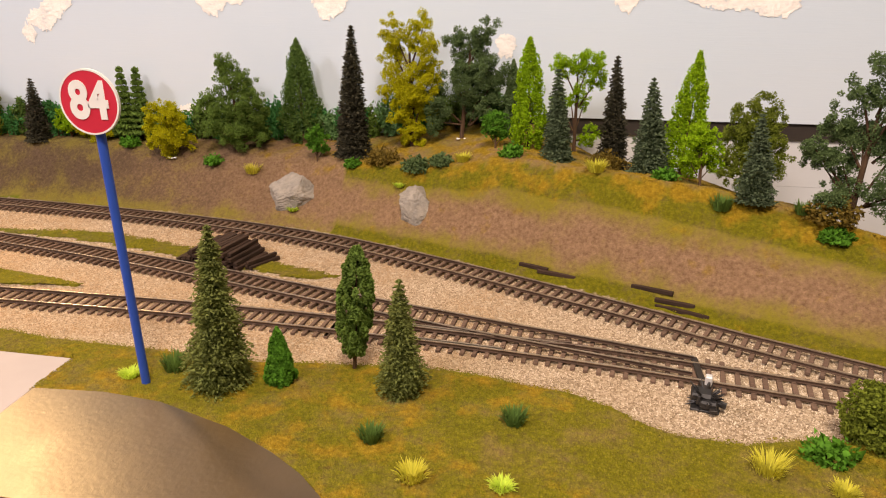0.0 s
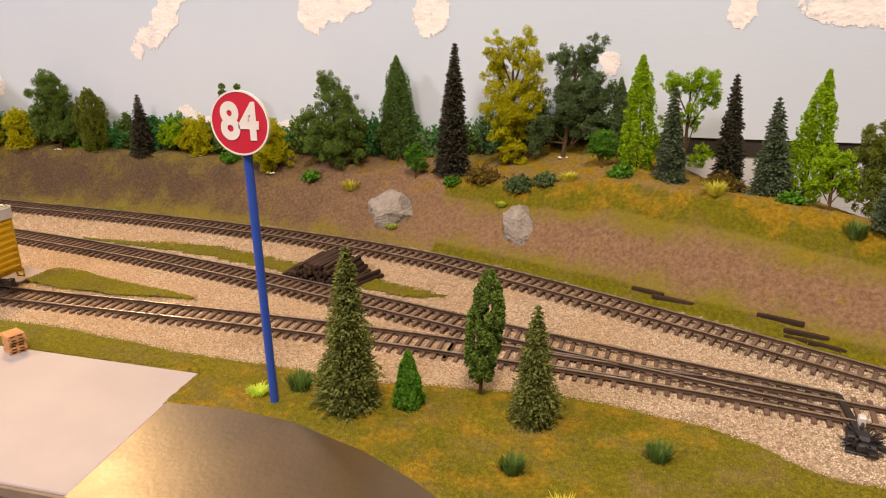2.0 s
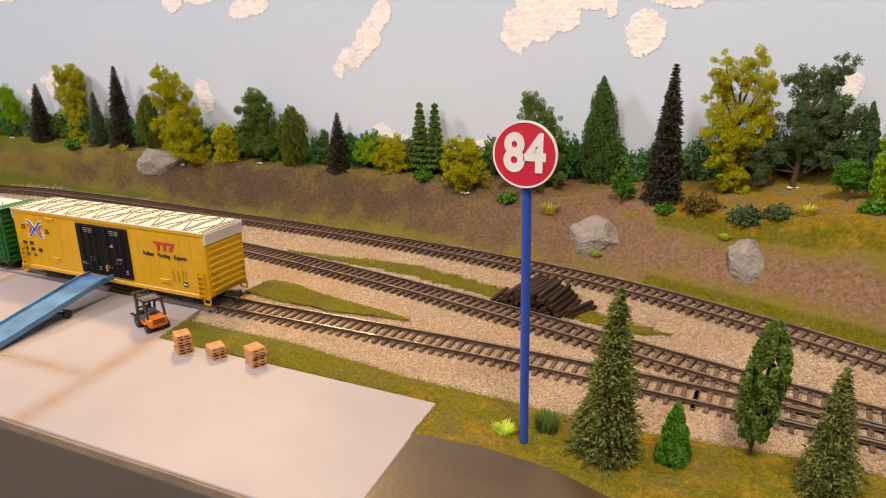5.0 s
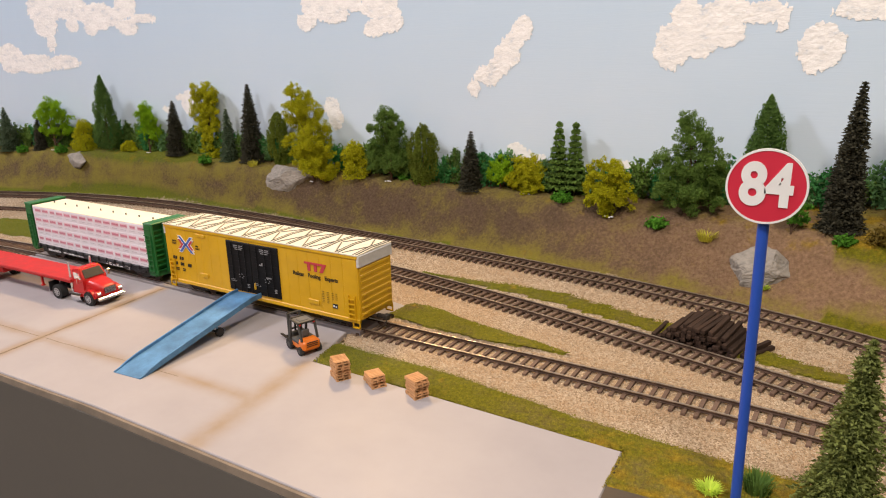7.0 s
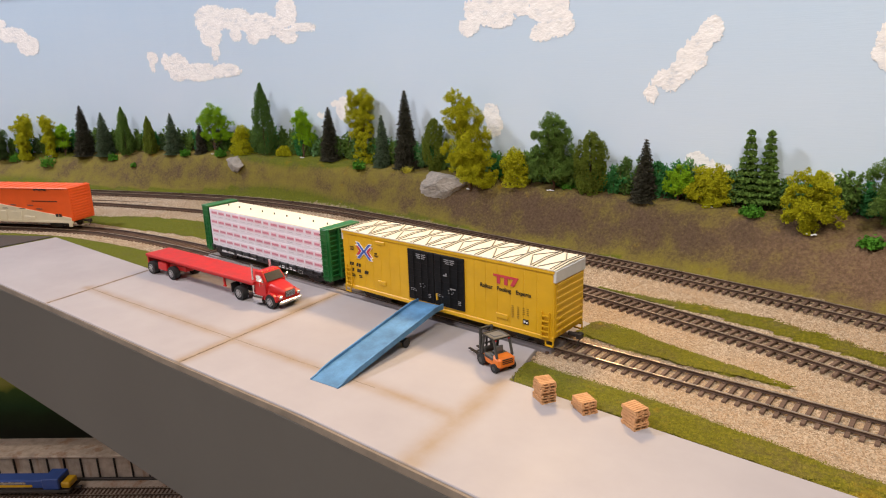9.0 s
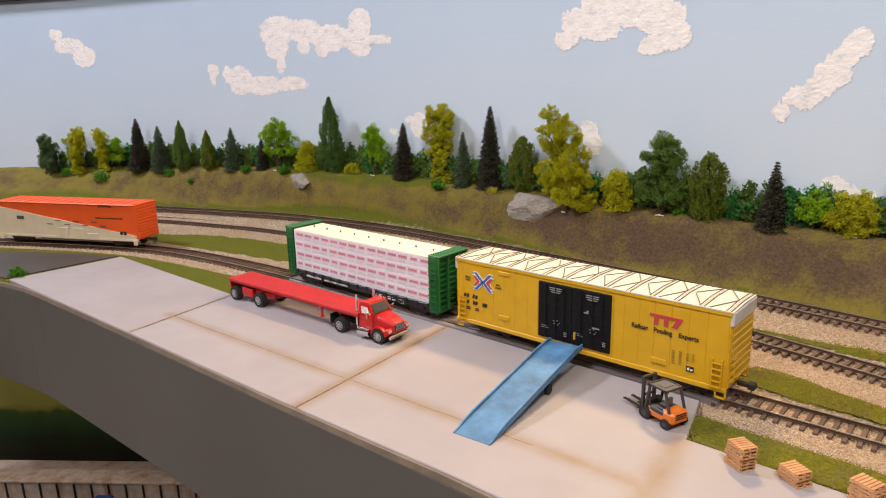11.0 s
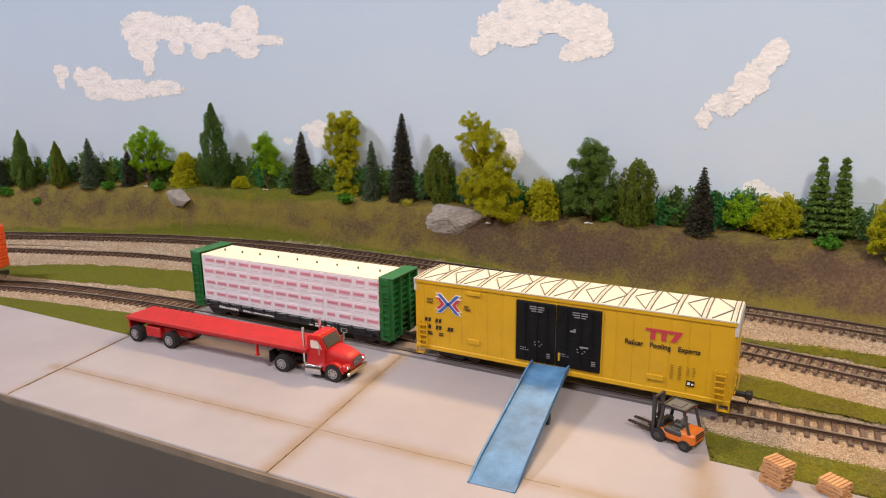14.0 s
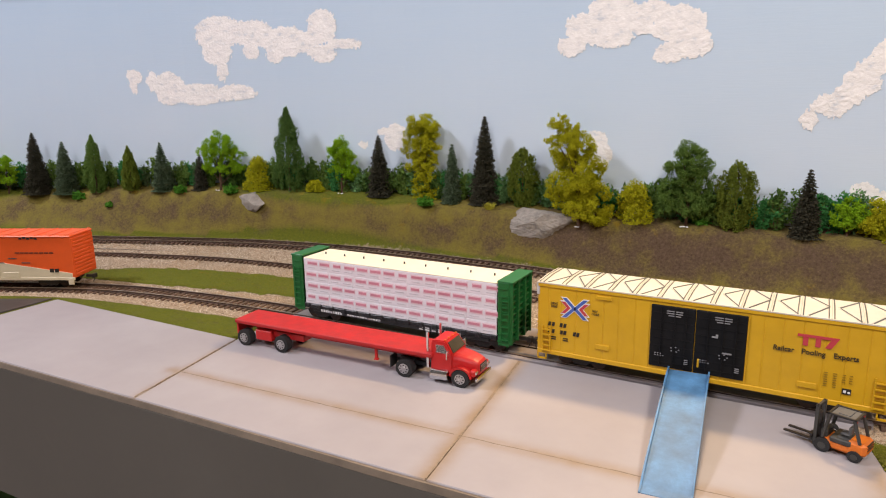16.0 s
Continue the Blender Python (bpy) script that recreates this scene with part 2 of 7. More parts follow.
def make_hills():
    """Painted far hills: dark woods, green slopes and a sunlit meadow under a pale sky."""
    n = Nodes("painted_hills")
    p = n.local()
    split = n.node("ShaderNodeSeparateXYZ")
    n.link(p, split.inputs[0])
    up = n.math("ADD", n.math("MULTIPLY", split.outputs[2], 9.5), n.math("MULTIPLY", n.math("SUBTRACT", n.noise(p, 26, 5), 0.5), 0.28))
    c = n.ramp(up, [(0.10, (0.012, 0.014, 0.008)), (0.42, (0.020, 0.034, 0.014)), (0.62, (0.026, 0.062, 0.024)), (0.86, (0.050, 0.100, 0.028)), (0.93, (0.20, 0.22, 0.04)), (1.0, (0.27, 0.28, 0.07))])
    return n.done(c, 0.8, 0, 0.2)


def make_rusty():
    """Pale concrete with rust that runs down."""
    n = Nodes("rusty_concrete")
    p = n.local()
    m = n.node("ShaderNodeMapping")
    m.inputs["Scale"].default_value = (1, 1, 0.12)
    n.link(p, m.inputs[0])
    c = n.ramp(n.noise(p, 60, 5), [(0.3, (0.36, 0.29, 0.235)), (0.7, (0.58, 0.48, 0.40))])
    runs = n.ramp(n.noise(m.outputs[0], 30, 5, 0.7), [(0.52, (0, 0, 0)), (0.70, (0.85, 0.85, 0.85))])
    return n.done(n.mix(runs, c, (0.26, 0.105, 0.035)), 0.85, 0, 0.2)


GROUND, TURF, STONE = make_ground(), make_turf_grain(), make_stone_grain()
SKY, SLAB, ROCK = make_sky_paint(), make_slab(), make_rock()
CLOUD = make_cloud_paint()
TIE = make_wood("tie_plastic", (0.066, 0.042, 0.031), (0.165, 0.108, 0.080))
LOG = make_wood("dark_tie_wood", (0.016, 0.010, 0.008), (0.055, 0.032, 0.022))
PALLET = make_wood("pallet_wood", (0.34, 0.17, 0.075), (0.56, 0.31, 0.15))
RAIL = paint("weathered_rail", (0.085, 0.052, 0.038), 0.5, 0.35, 0.3)
RAIL_TOP = paint("rail_head", (0.52, 0.44, 0.36), 0.30, 0.8, 0.2)
ROAD = make_gloss_road("gloss_asphalt", (0.066, 0.042, 0.018), 0.36)
ROAD_LEFT = make_gloss_road("dark_asphalt", (0.034, 0.029, 0.026), 0.5)
FASCIA = paint("fascia_paint", (0.118, 0.108, 0.095), 0.55, wear=0.08, grain=300, size=12)
BOARD_EDGE = paint("board_edge", (0.21, 0.165, 0.125), 0.8, wear=0.25)
SCREEN_GLASS = paint("tinted_screen", (0.075, 0.068, 0.056), 0.16, wear=0.3)
BLACK = paint("black_plastic", (0.018, 0.018, 0.020), 0.42)
BLACK_PAINT = paint("black_door_paint", (0.007, 0.007, 0.008), 0.62, wear=0.25)
BLACK_PAINT.node_tree.nodes["Principled BSDF"].inputs["Specular IOR Level"].default_value = 0.22
DARK_METAL = paint("dark_metal", (0.035, 0.030, 0.028), 0.5, 0.3)
STEEL = paint("wheel_steel", (0.55, 0.55, 0.56), 0.28, 0.95)
CHROME = paint("chrome", (0.75, 0.75, 0.76), 0.15, 1.0, 0.05)
YELLOW = paint("boxcar_yellow", (0.62, 0.355, 0.007), 0.40, wear=0.07)
ROOF_WHITE = paint("roof_cream", (0.60, 0.565, 0.475), 0.65, wear=0.08)
ROOF_LINE = paint("roof_rib_dark", (0.080, 0.079, 0.076), 0.7)
ROOF_FAINT = paint("roof_panel_dark", (0.135, 0.132, 0.125), 0.7)
STAIN = paint("stain_brown", (0.275, 0.210, 0.150), 0.8, wear=0.4, size=300)
WRAP_RED = paint("wrap_print_red", (0.60, 0.24, 0.31), 0.6)
WRAP_LINE = paint("wrap_print_grey", (0.56, 0.53, 0.58), 0.6)
SILVER = paint("galvanised_end", (0.62, 0.62, 0.63), 0.4, 0.2)
GREEN = paint("bulkhead_green", (0.012, 0.135, 0.030), 0.45, wear=0.12)
WRAP = paint("lumber_wrap", (0.76, 0.73, 0.78), 0.55, wear=0.04)
WRAP_TOP = paint("wrap_top_cream", (0.78, 0.72, 0.57), 0.6, wear=0.05)
PINK = paint("wrap_pink", (0.74, 0.56, 0.62), 0.6, wear=0.06)
RED_INK = paint("red_ink", (0.50, 0.045, 0.060), 0.6, wear=0.05)
BLUE_INK = paint("blue_ink", (0.06, 0.12, 0.42), 0.6, wear=0.05)
WHITE_INK = paint("white_ink", (0.75, 0.75, 0.75), 0.6, wear=0.05)
FAINT_INK = paint("faint_ink", (0.24, 0.150, 0.012), 0.6, wear=0.05)
DOOR_INK = paint("door_ink_grey", (0.25, 0.25, 0.26), 0.6, wear=0.05)
BLACK_INK = paint("black_ink", (0.022, 0.018, 0.014), 0.6, wear=0.05)
RED = paint("truck_red", (0.50, 0.012, 0.012), 0.42, wear=0.12)
RED_DECK = paint("deck_red", (0.46, 0.014, 0.014), 0.62, wear=0.2, size=140)
TYRE = paint("tyre_rubber", (0.016, 0.016, 0.017), 0.75)
SEAT_GREY = paint("seat_grey", (0.10, 0.10, 0.10), 0.7)
BLUE_RAMP = paint("ramp_blue", (0.088, 0.230, 0.43), 0.58, wear=0.45, size=70)
POLE_BLUE = paint("pole_blue", (0.020, 0.080, 0.44), 0.4, wear=0.05)
SIGN_RED = paint("sign_red", (0.56, 0.022, 0.050), 0.45, wear=0.04)
FORK_ORANGE = paint("forklift_orange", (0.70, 0.17, 0.015), 0.4, wear=0.06)
FORK_GREY = paint("forklift_dark", (0.045, 0.045, 0.042), 0.5)
ORANGE = paint("boxcar_orange", (0.80, 0.105, 0.012), 0.5, wear=0.07)
CREAM = paint("boxcar_cream", (0.66, 0.57, 0.40), 0.5, wear=0.07)
ROOM = paint("room_plaster", (0.60, 0.55, 0.49), 0.9, wear=0.06, grain=120, size=3)
STRIP = paint("dark_strip", (0.030, 0.022, 0.018), 0.7)
LOWER_WALL = paint("lower_panel", (0.60, 0.62, 0.65), 0.5, wear=0.05, size=8)
STAINED = make_rusty()
LOWER_GREEN = make_hills()
LOCO_BLUE = paint("locomotive_blue", (0.03, 0.075, 0.30), 0.45, wear=0.1)
BARK = make_wood("bark", (0.040, 0.024, 0.015), (0.115, 0.068, 0.042), (8, 8, 1), 200)
GLASS = Nodes("cab_glass")
GLASS.shader.inputs["Transmission Weight"].default_value = 0.9
GLASS = GLASS.done((0.75, 0.80, 0.80), 0.06)

LEAVES = {
    "dark": foliage("leaf_dark_green", (0.026, 0.056, 0.022), (0.160, 0.250, 0.096)),
    "green": foliage("leaf_green", (0.042, 0.090, 0.016), (0.195, 0.320, 0.062)),
    "fresh": foliage("leaf_fresh_green", (0.032, 0.125, 0.014), (0.125, 0.350, 0.030)),
    "lime": foliage("leaf_lime", (0.105, 0.215, 0.006), (0.360, 0.600, 0.015)),
    "yellow": foliage("leaf_yellow", (0.190, 0.185, 0.005), (0.640, 0.625, 0.014)),
    "olive": foliage("leaf_olive", (0.056, 0.076, 0.011), (0.225, 0.290, 0.034)),
    "brown": foliage("leaf_brown", (0.070, 0.050, 0.012), (0.270, 0.190, 0.036)),
    "blue": foliage("needle_blue_green", (0.030, 0.056, 0.036), (0.155, 0.215, 0.120)),
    "spire": foliage("needle_dark_brown", (0.017, 0.018, 0.012), (0.094, 0.090, 0.060)),
    "fir": foliage("needle_fir", (0.028, 0.080, 0.016), (0.150, 0.265, 0.058)),
    "spruce": foliage("needle_spruce", (0.056, 0.076, 0.018), (0.260, 0.305, 0.088)),
    "straw": foliage("grass_straw", (0.360, 0.345, 0.030), (0.760, 0.720, 0.100)),
    "tuft": foliage("tuft_lime", (0.300, 0.420, 0.030), (0.720, 0.930, 0.135)),
    "teal": foliage("leaf_teal_green", (0.018, 0.120, 0.046), (0.085, 0.320, 0.085)),
    "mint": foliage("leaf_pale_green", (0.070, 0.165, 0.060), (0.210, 0.400, 0.150)),
}

# ---- building blocks ----


def mesh_data(name, verts, faces, material, smooth=False):
    me = bpy.data.meshes.new(name)
    me.from_pydata([tuple(v) for v in verts], [], [tuple(f) for f in faces])
    for m in material if isinstance(material, (list, tuple)) else [material]:
        me.materials.append(m)
    if smooth:
        me.polygons.foreach_set("use_smooth", [True] * len(me.polygons))
    me.update()
    return me


def mesh_np(name, verts, tris, material):
    me = bpy.data.meshes.new(name)
    me.vertices.add(len(verts))
    me.vertices.foreach_set("co", np.asarray(verts, np.float32).ravel())
    me.loops.add(3 * len(tris))
    me.loops.foreach_set("vertex_index", np.asarray(tris, np.int32).ravel())
    me.polygons.add(len(tris))
    me.polygons.foreach_set("loop_start", np.arange(0, 3 * len(tris), 3, dtype=np.int32))
    me.materials.append(material)
    me.update(calc_edges=True)
    return me


def hung(name, me, parent, label="", m=None):
    ob = new(name, me)
    if parent:
        ob.parent = parent
    if m is not None:
        ob.matrix_local = m
    if label:
        ob["label"] = label
    return ob


def part(name, bm, material, parent, label="", smooth=False):
    me = bpy.data.meshes.new(name)
    bm.to_mesh(me)
    bm.free()
    me.materials.append(material)
    if smooth:
        me.polygons.foreach_set("use_smooth", [True] * len(me.polygons))
    return hung(name, me, parent, label)


def root(name, x, y, z, turn=0.0, label="", category="", group="", kind=""):
    ob = new(name)
    ob.empty_display_size = 0.005
    ob.matrix_basis = pose(x, y, z, 0, 0, turn)
    return tagged(ob, label, category, group, kind)


def box(bm, x0, x1, y0, y1, z0, z1, bevel=0.0):
    """A box with bevelled edges added to bm."""
    made = bmesh.ops.create_cube(bm, size=1.0, matrix=Matrix.Translation(((x0 + x1) / 2, (y0 + y1) / 2, (z0 + z1) / 2)) @ Matrix.Diagonal((x1 - x0, y1 - y0, z1 - z0, 1)))
    if bevel:
        edges = {e for v in made["verts"] for e in v.link_edges}
        bmesh.ops.bevel(bm, geom=list(edges), offset=bevel, segments=1, affect="EDGES")
    return bm


def boxes(*spans, bevel=0.0):
    bm = bmesh.new()
    for s in spans:
        box(bm, *s, bevel=bevel)
    return bm


def rod(bm, a, b, r, sides=8, r2=None):
    """A round bar from a to b."""
    a, b = Vector(a), Vector(b)
    turn = (b - a).to_track_quat("Z", "Y").to_matrix().to_4x4()
    bmesh.ops.create_cone(bm, cap_ends=True, segments=sides, radius1=r, radius2=r if r2 is None else r2, depth=(b - a).length, matrix=Matrix.Translation((a + b) / 2) @ turn)
    return bm


def rods(*spans, sides=8):
    bm = bmesh.new()
    for a, b, r in spans:
        rod(bm, a, b, r, sides)
    return bm


def prism(outline, z0, z1):
    """A flat outline (x, y) raised from z0 to z1."""
    bm = bmesh.new()
    low = [bm.verts.new((x, y, z0)) for x, y in outline]
    high = [bm.verts.new((x, y, z1)) for x, y in outline]
    bm.faces.new(low[::-1]), bm.faces.new(high)
    for i in range(len(outline)):
        j = (i + 1) % len(outline)
        bm.faces.new((low[i], low[j], high[j], high[i]))
    bmesh.ops.recalc_face_normals(bm, faces=bm.faces)
    return bm


def side_prism(outline, y0, y1):
    """An outline in (x, z) drawn across from y0 to y1."""
    bm = prism(outline, y0, y1)
    for v in bm.verts:
        v.co = (v.co.x, v.co.z, v.co.y)
    bmesh.ops.recalc_face_normals(bm, faces=bm.faces)
    return bm


def lettering(text, size, material, parent, m, name="lettering", depth=0.0001, stretch=1.0, bold=0.0):
    curve = bpy.data.curves.new(name, "FONT")
    curve.body, curve.size, curve.align_x, curve.align_y, curve.extrude = text, size, "CENTER", "CENTER", depth
    curve.offset = bold
    ob = bpy.data.objects.new(name, curve)
    scene.collection.objects.link(ob)
    me = bpy.data.meshes.new_from_object(ob.evaluated_get(bpy.context.evaluated_depsgraph_get()))
    bpy.data.objects.remove(ob)
    me.materials.clear()
    me.materials.append(material)
    me.transform(Matrix.Diagonal((stretch, 1, 1, 1)))
    return hung(name, me, parent, m=m)


# ---- the lie of the land ----
def curve_at(table, x):
    """A smooth line through (x, value) pairs."""
    if x <= table[0][0]:
        return table[0][1]
    for (a, va), (b, vb) in zip(table, table[1:]):
        if x <= b:
            u = (x - a) / (b - a)
            return va + (vb - va) * u
    return table[-1][1]


WALL_Y = 0.608
FAR = [(-1.60, 0.250), (-1.45, 0.340), (-1.30, 0.412), (-1.15, 0.470), (-1.00, 0.515), (-0.85, 0.536), (-0.70, 0.542), (-0.55, 0.540), (-0.40, 0.530), (-0.28, 0.516),
       (-0.18, 0.496), (-0.09, 0.466), (0.01, 0.424), (0.07, 0.397), (0.12, 0.374), (0.20, 0.338), (0.35, 0.273), (0.50, 0.210)]
MID = [(-1.60, 0.180), (-1.45, 0.285), (-1.30, 0.370), (-1.15, 0.434), (-1.00, 0.480), (-0.85, 0.497), (-0.70, 0.498), (-0.57, 0.489), (-0.46, 0.475), (-0.34, 0.455),
       (-0.26, 0.438), (-0.18, 0.418), (-0.10, 0.397), (-0.03, 0.380), (0.03, 0.366), (0.09, 0.352)]
NEAR = [(-1.60, 0.010), (-1.45, 0.105), (-1.30, 0.197), (-1.15, 0.284), (-1.05, 0.331), (-1.00, 0.351), (-0.90, 0.367), (-0.80, 0.3745), (-0.70, 0.3757), (-0.50, 0.3757), (-0.30, 0.3775),
        (-0.20, 0.377), (-0.10, 0.372), (0.00, 0.363), (0.08, 0.351), (0.15, 0.338), (0.25, 0.316), (0.50, 0.260)]
CREST_Y = [(-1.60, 0.375), (-1.45, 0.440), (-1.30, 0.485), (-1.20, 0.512), (-1.115, 0.530), (-1.04, 0.543), (-0.90, 0.562), (-0.80, 0.569), (-0.73, 0.578), (-0.54, 0.586), (-0.30, 0.584), (-0.20, 0.572),
           (-0.132, 0.543), (-0.067, 0.520), (-0.034, 0.510), (0.025, 0.485), (0.063, 0.470), (0.12, 0.455), (0.16, 0.436), (0.25, 0.390), (0.50, 0.270)]
CREST_Z = [(-1.60, 0.045), (-1.30, 0.053), (-1.15, 0.0565), (-1.00, 0.0575), (-0.80, 0.0545), (-0.70, 0.053), (-0.60, 0.0515), (-0.50, 0.0495), (-0.30, 0.050), (-0.132, 0.050), (-0.067, 0.058), (-0.034, 0.064),
           (0.025, 0.066), (0.063, 0.064), (0.12, 0.057), (0.16, 0.050), (0.25, 0.035), (0.50, 0.020)]


def rise(x):
    """How far the main line has climbed above the yard: 1 along the bank, 0 at the junction."""
    return max(0.0, min(1.0, (0.10 - x) / 0.25)) + 0.85 * max(0.0, min(1.0, (-0.55 - x) / 0.25)) * (1 - 0.8 * max(0.0, min(1.0, (-0.92 - x) / 0.25)))


def wall_y(x):
    return WALL_Y - (0.29 * (-0.7 - x) ** 2 if x < -0.7 else 0.0)


def land(x, y):
    """The height of the scenery at a place, without its roughness."""
    foot, crest, top = curve_at(FAR, x) + 0.017, curve_at(CREST_Y, x), curve_at(CREST_Z, x)
    if y <= foot:
        return 0.0 + 0.0045 * rise(x) * max(0.0, min(1.0, 1 - (foot - 0.034 - y) / 0.030))
    if y >= crest:
        return top + (0.20 - 0.34 * max(0.0, min(1.0, (x + 0.05) / 0.08))) * (y - crest)
    u = (y - foot) / max(crest - foot, 1e-4)
    u = u * u * (3 - 2 * u) * 0.6 + u * 0.4
    return 0.0045 * rise(x) + 0.002 * min(1, (y - foot) / 0.008) + (top - 0.0065) * u


def inside(x, y, outline):
    odd = False
    for (ax, ay), (bx, by) in zip(outline, outline[1:] + outline[:1]):
        if (ay > y) != (by > y) and x < (bx - ax) * (y - ay) / (by - ay) + ax:
            odd = not odd
    return odd


BALLAST_EDGE = [(-1.6, -0.03), (-1.3, 0.165), (-1.2, 0.225), (-1.1, 0.278), (-1.05, 0.300), (-1.0, 0.318), (-0.9, 0.335), (-0.80, 0.345), (-0.42, 0.346), (-0.34, 0.344), (-0.26, 0.334), (-0.19, 0.331), (-0.14, 0.328), (-0.11, 0.333),
                (-0.05, 0.336), (-0.03, 0.334), (0.01, 0.326), (0.028, 0.317), (0.041, 0.306), (0.055, 0.301), (0.08, 0.299), (0.10, 0.306), (0.13, 0.309), (0.20, 0.300), (0.5, 0.22)]
ISLANDS = [
    [(-0.415, 0.425), (-0.395, 0.424), (-0.355, 0.413), (-0.285, 0.400), (-0.34, 0.392), (-0.40, 0.396), (-0.43, 0.402)],
    [(-0.45, 0.488), (-0.37, 0.491), (-0.32, 0.488), (-0.25, 0.472), (-0.19, 0.457), (-0.135, 0.440), (-0.16, 0.433), (-0.25, 0.455), (-0.32, 0.474), (-0.40, 0.482)],
    [(-1.20, 0.335), (-1.08, 0.386), (-1.03, 0.413), (-0.96, 0.438), (-0.89, 0.448), (-0.80, 0.452), (-0.70, 0.440), (-0.70, 0.412), (-0.845, 0.403), (-0.93, 0.386), (-1.04, 0.364), (-1.15, 0.335)],
]


def ballast_at(x, y):
    """1 on ballast, 0 on turf, with a soft edge."""
    d = min(y - curve_at(BALLAST_EDGE, x), curve_at(FAR, x) + 0.017 - y) / 0.005
    v = max(0.0, min(1.0, 0.5 + d * 0.5))
    if v > 0 and any(inside(x, y, o) for o in ISLANDS):
        return 0.0
    return v


def turf_at(x, y):
    """How green the turf is: 0 bare earth, 1 green."""
    foot, crest = curve_at(FAR, x) + 0.017, curve_at(CREST_Y, x)
    if y < foot:
        return 0.80 if x > -0.45 else 0.95
    u = (y - foot) / max(crest - foot, 1e-3)
    if x > -0.16:
        v = 0.95 - 1.05 * max(0, 1 - abs(u - 0.42) / 0.34) if u < 1 else 0.5
    else:
        v = 0.34 + 0.42 * max(0.0, min(1.0, (-0.55 - x) / 0.15)) + 0.14 * math.sin(x * 13 + 1.0) - 0.30 * max(0, 1 - abs(u - 0.55) / 0.4)
        v += 0.20 if u < 0.15 else 0
    return v


def gold_at(x, y):
    foot, crest = curve_at(FAR, x) + 0.017, curve_at(CREST_Y, x)
    if y > foot:
        u = (y - foot) / max(crest - foot, 1e-3)
        right = max(0.0, min(1.0, (x + 0.30) / 0.2))
        return (0.15 + 0.32 * right) * max(0.0, min(1.0, (u - 0.55) / 0.4)) + 0.10 * right
    if y < 0.335 and x > -0.25:
        return 0.42 - 0.9 * max(0, 1 - math.hypot((x - 0.03) / 0.09, (y - 0.285) / 0.03))
    return 0.12


def relief(x, y):
    """Scenery height with roughness and the ballast shoulders."""
    z = land(x, y)
    b = ballast_at(x, y)
    z += (noise.noise((x * 45, y * 45, 0.3)) * 0.0010 + noise.noise((x * 160, y * 160, 2.0)) * 0.0005) * (1 - 0.6 * b)
    if y > curve_at(FAR, x) + 0.02:
        z += noise.noise((x * 22, y * 22, 7.0)) * 0.0028
    return z - 0.0024 * b + 0.0016 * b * max(0, 1 - abs(y - curve_at(FAR, x)) / 0.03)


def back_edge(x):
    """Where the scenery ends: at the backdrop, or at the open edge of the hill."""
    if x < 0.06:
        return wall_y(x) - 0.001
    return max(curve_at(CREST_Y, x) + 0.012, 0.607 - 1.45 * (x - 0.06)) if x < 0.2 else curve_at(CREST_Y, x) + 0.012


ROAD_EDGE = [(-0.2286, 0.2862), (-0.195, 0.2885), (-0.166, 0.2855), (-0.128, 0.273), (-0.103, 0.260), (-0.088, 0.250), (-0.076, 0.239), (-0.062, 0.222)]
ROAD_LINE = ROAD_EDGE + [(-0.062, 0.20), (-0.30, 0.20)]
PAD_BACK = [(-0.2305, 0.3145), (-0.415, 0.317), (-0.426, 0.361), (-0.420, 0.395), (-0.4175, 0.4175), (-0.456, 0.4265), (-0.800, 0.415), (-0.800, 0.306), (-1.010, 0.306), (-1.012, 0.10), (-0.225, 0.12)]
FRONT = [(-1.6, -0.090), (-1.30, 0.100), (-1.1, 0.178), (-0.98, 0.203), (-0.95, 0.206), (-0.78, 0.212), (-0.60, 0.217), (-0.48, 0.222), (-0.23, 0.223), (0.5, 0.225)]


def hollow(x, y):
    """True where a slab or a road lies, so that the scenery stays beneath it."""
    return inside(x, y, PAD_BACK) or all(inside(x + i, y + j, ROAD_LINE) for i in (-0.004, 0.004) for j in (0, 0.005))


def build_ground():
    step = 0.004
    xs = np.arange(-1.60, 0.5001, step)
    verts, faces, turf, gold, ballast = [], [], [], [], []
    rows = 104
    for x in xs:
        y0, y1 = curve_at(FRONT, x) + 0.002, back_edge(x)
        for j in range(rows):
            y = y0 + (y1 - y0) * j / (rows - 1)
            z = relief(x, y) - (0.0075 if hollow(x, y) else 0.0)
            verts.append((x, y, z))
            turf.append(turf_at(x, y)), gold.append(gold_at(x, y)), ballast.append(ballast_at(x, y))
    for i in range(len(xs) - 1):
        for j in range(rows - 1):
            a = i * rows + j
            faces.append((a, a + rows, a + rows + 1, a + 1))
    # skirts that give the sheet its thickness at front and back
    count = len(verts)
    for i, x in enumerate(xs):
        for j in (0, rows - 1):
            v = verts[i * rows + j]
            verts.append((v[0], v[1], -0.03))
            turf.append(0.1), gold.append(0.0), ballast.append(0.0)
    for i in range(len(xs) - 1):
        faces.append((i * rows, count + 2 * i, count + 2 * i + 2, (i + 1) * rows))
        faces.append((i * rows + rows - 1, (i + 1) * rows + rows - 1, count + 2 * i + 3, count + 2 * i + 1))
    me = mesh_data("ground", verts, faces, GROUND, smooth=True)
    for key, values in (("turf", turf), ("gold", gold), ("ballast", ballast)):
        me.attributes.new(key, "FLOAT", "POINT").data.foreach_set("value", values)
    return tagged(new("ground", me), "model railway scenery of turf, bare earth and pale ballast", "ground", kind="structure")


build_ground()


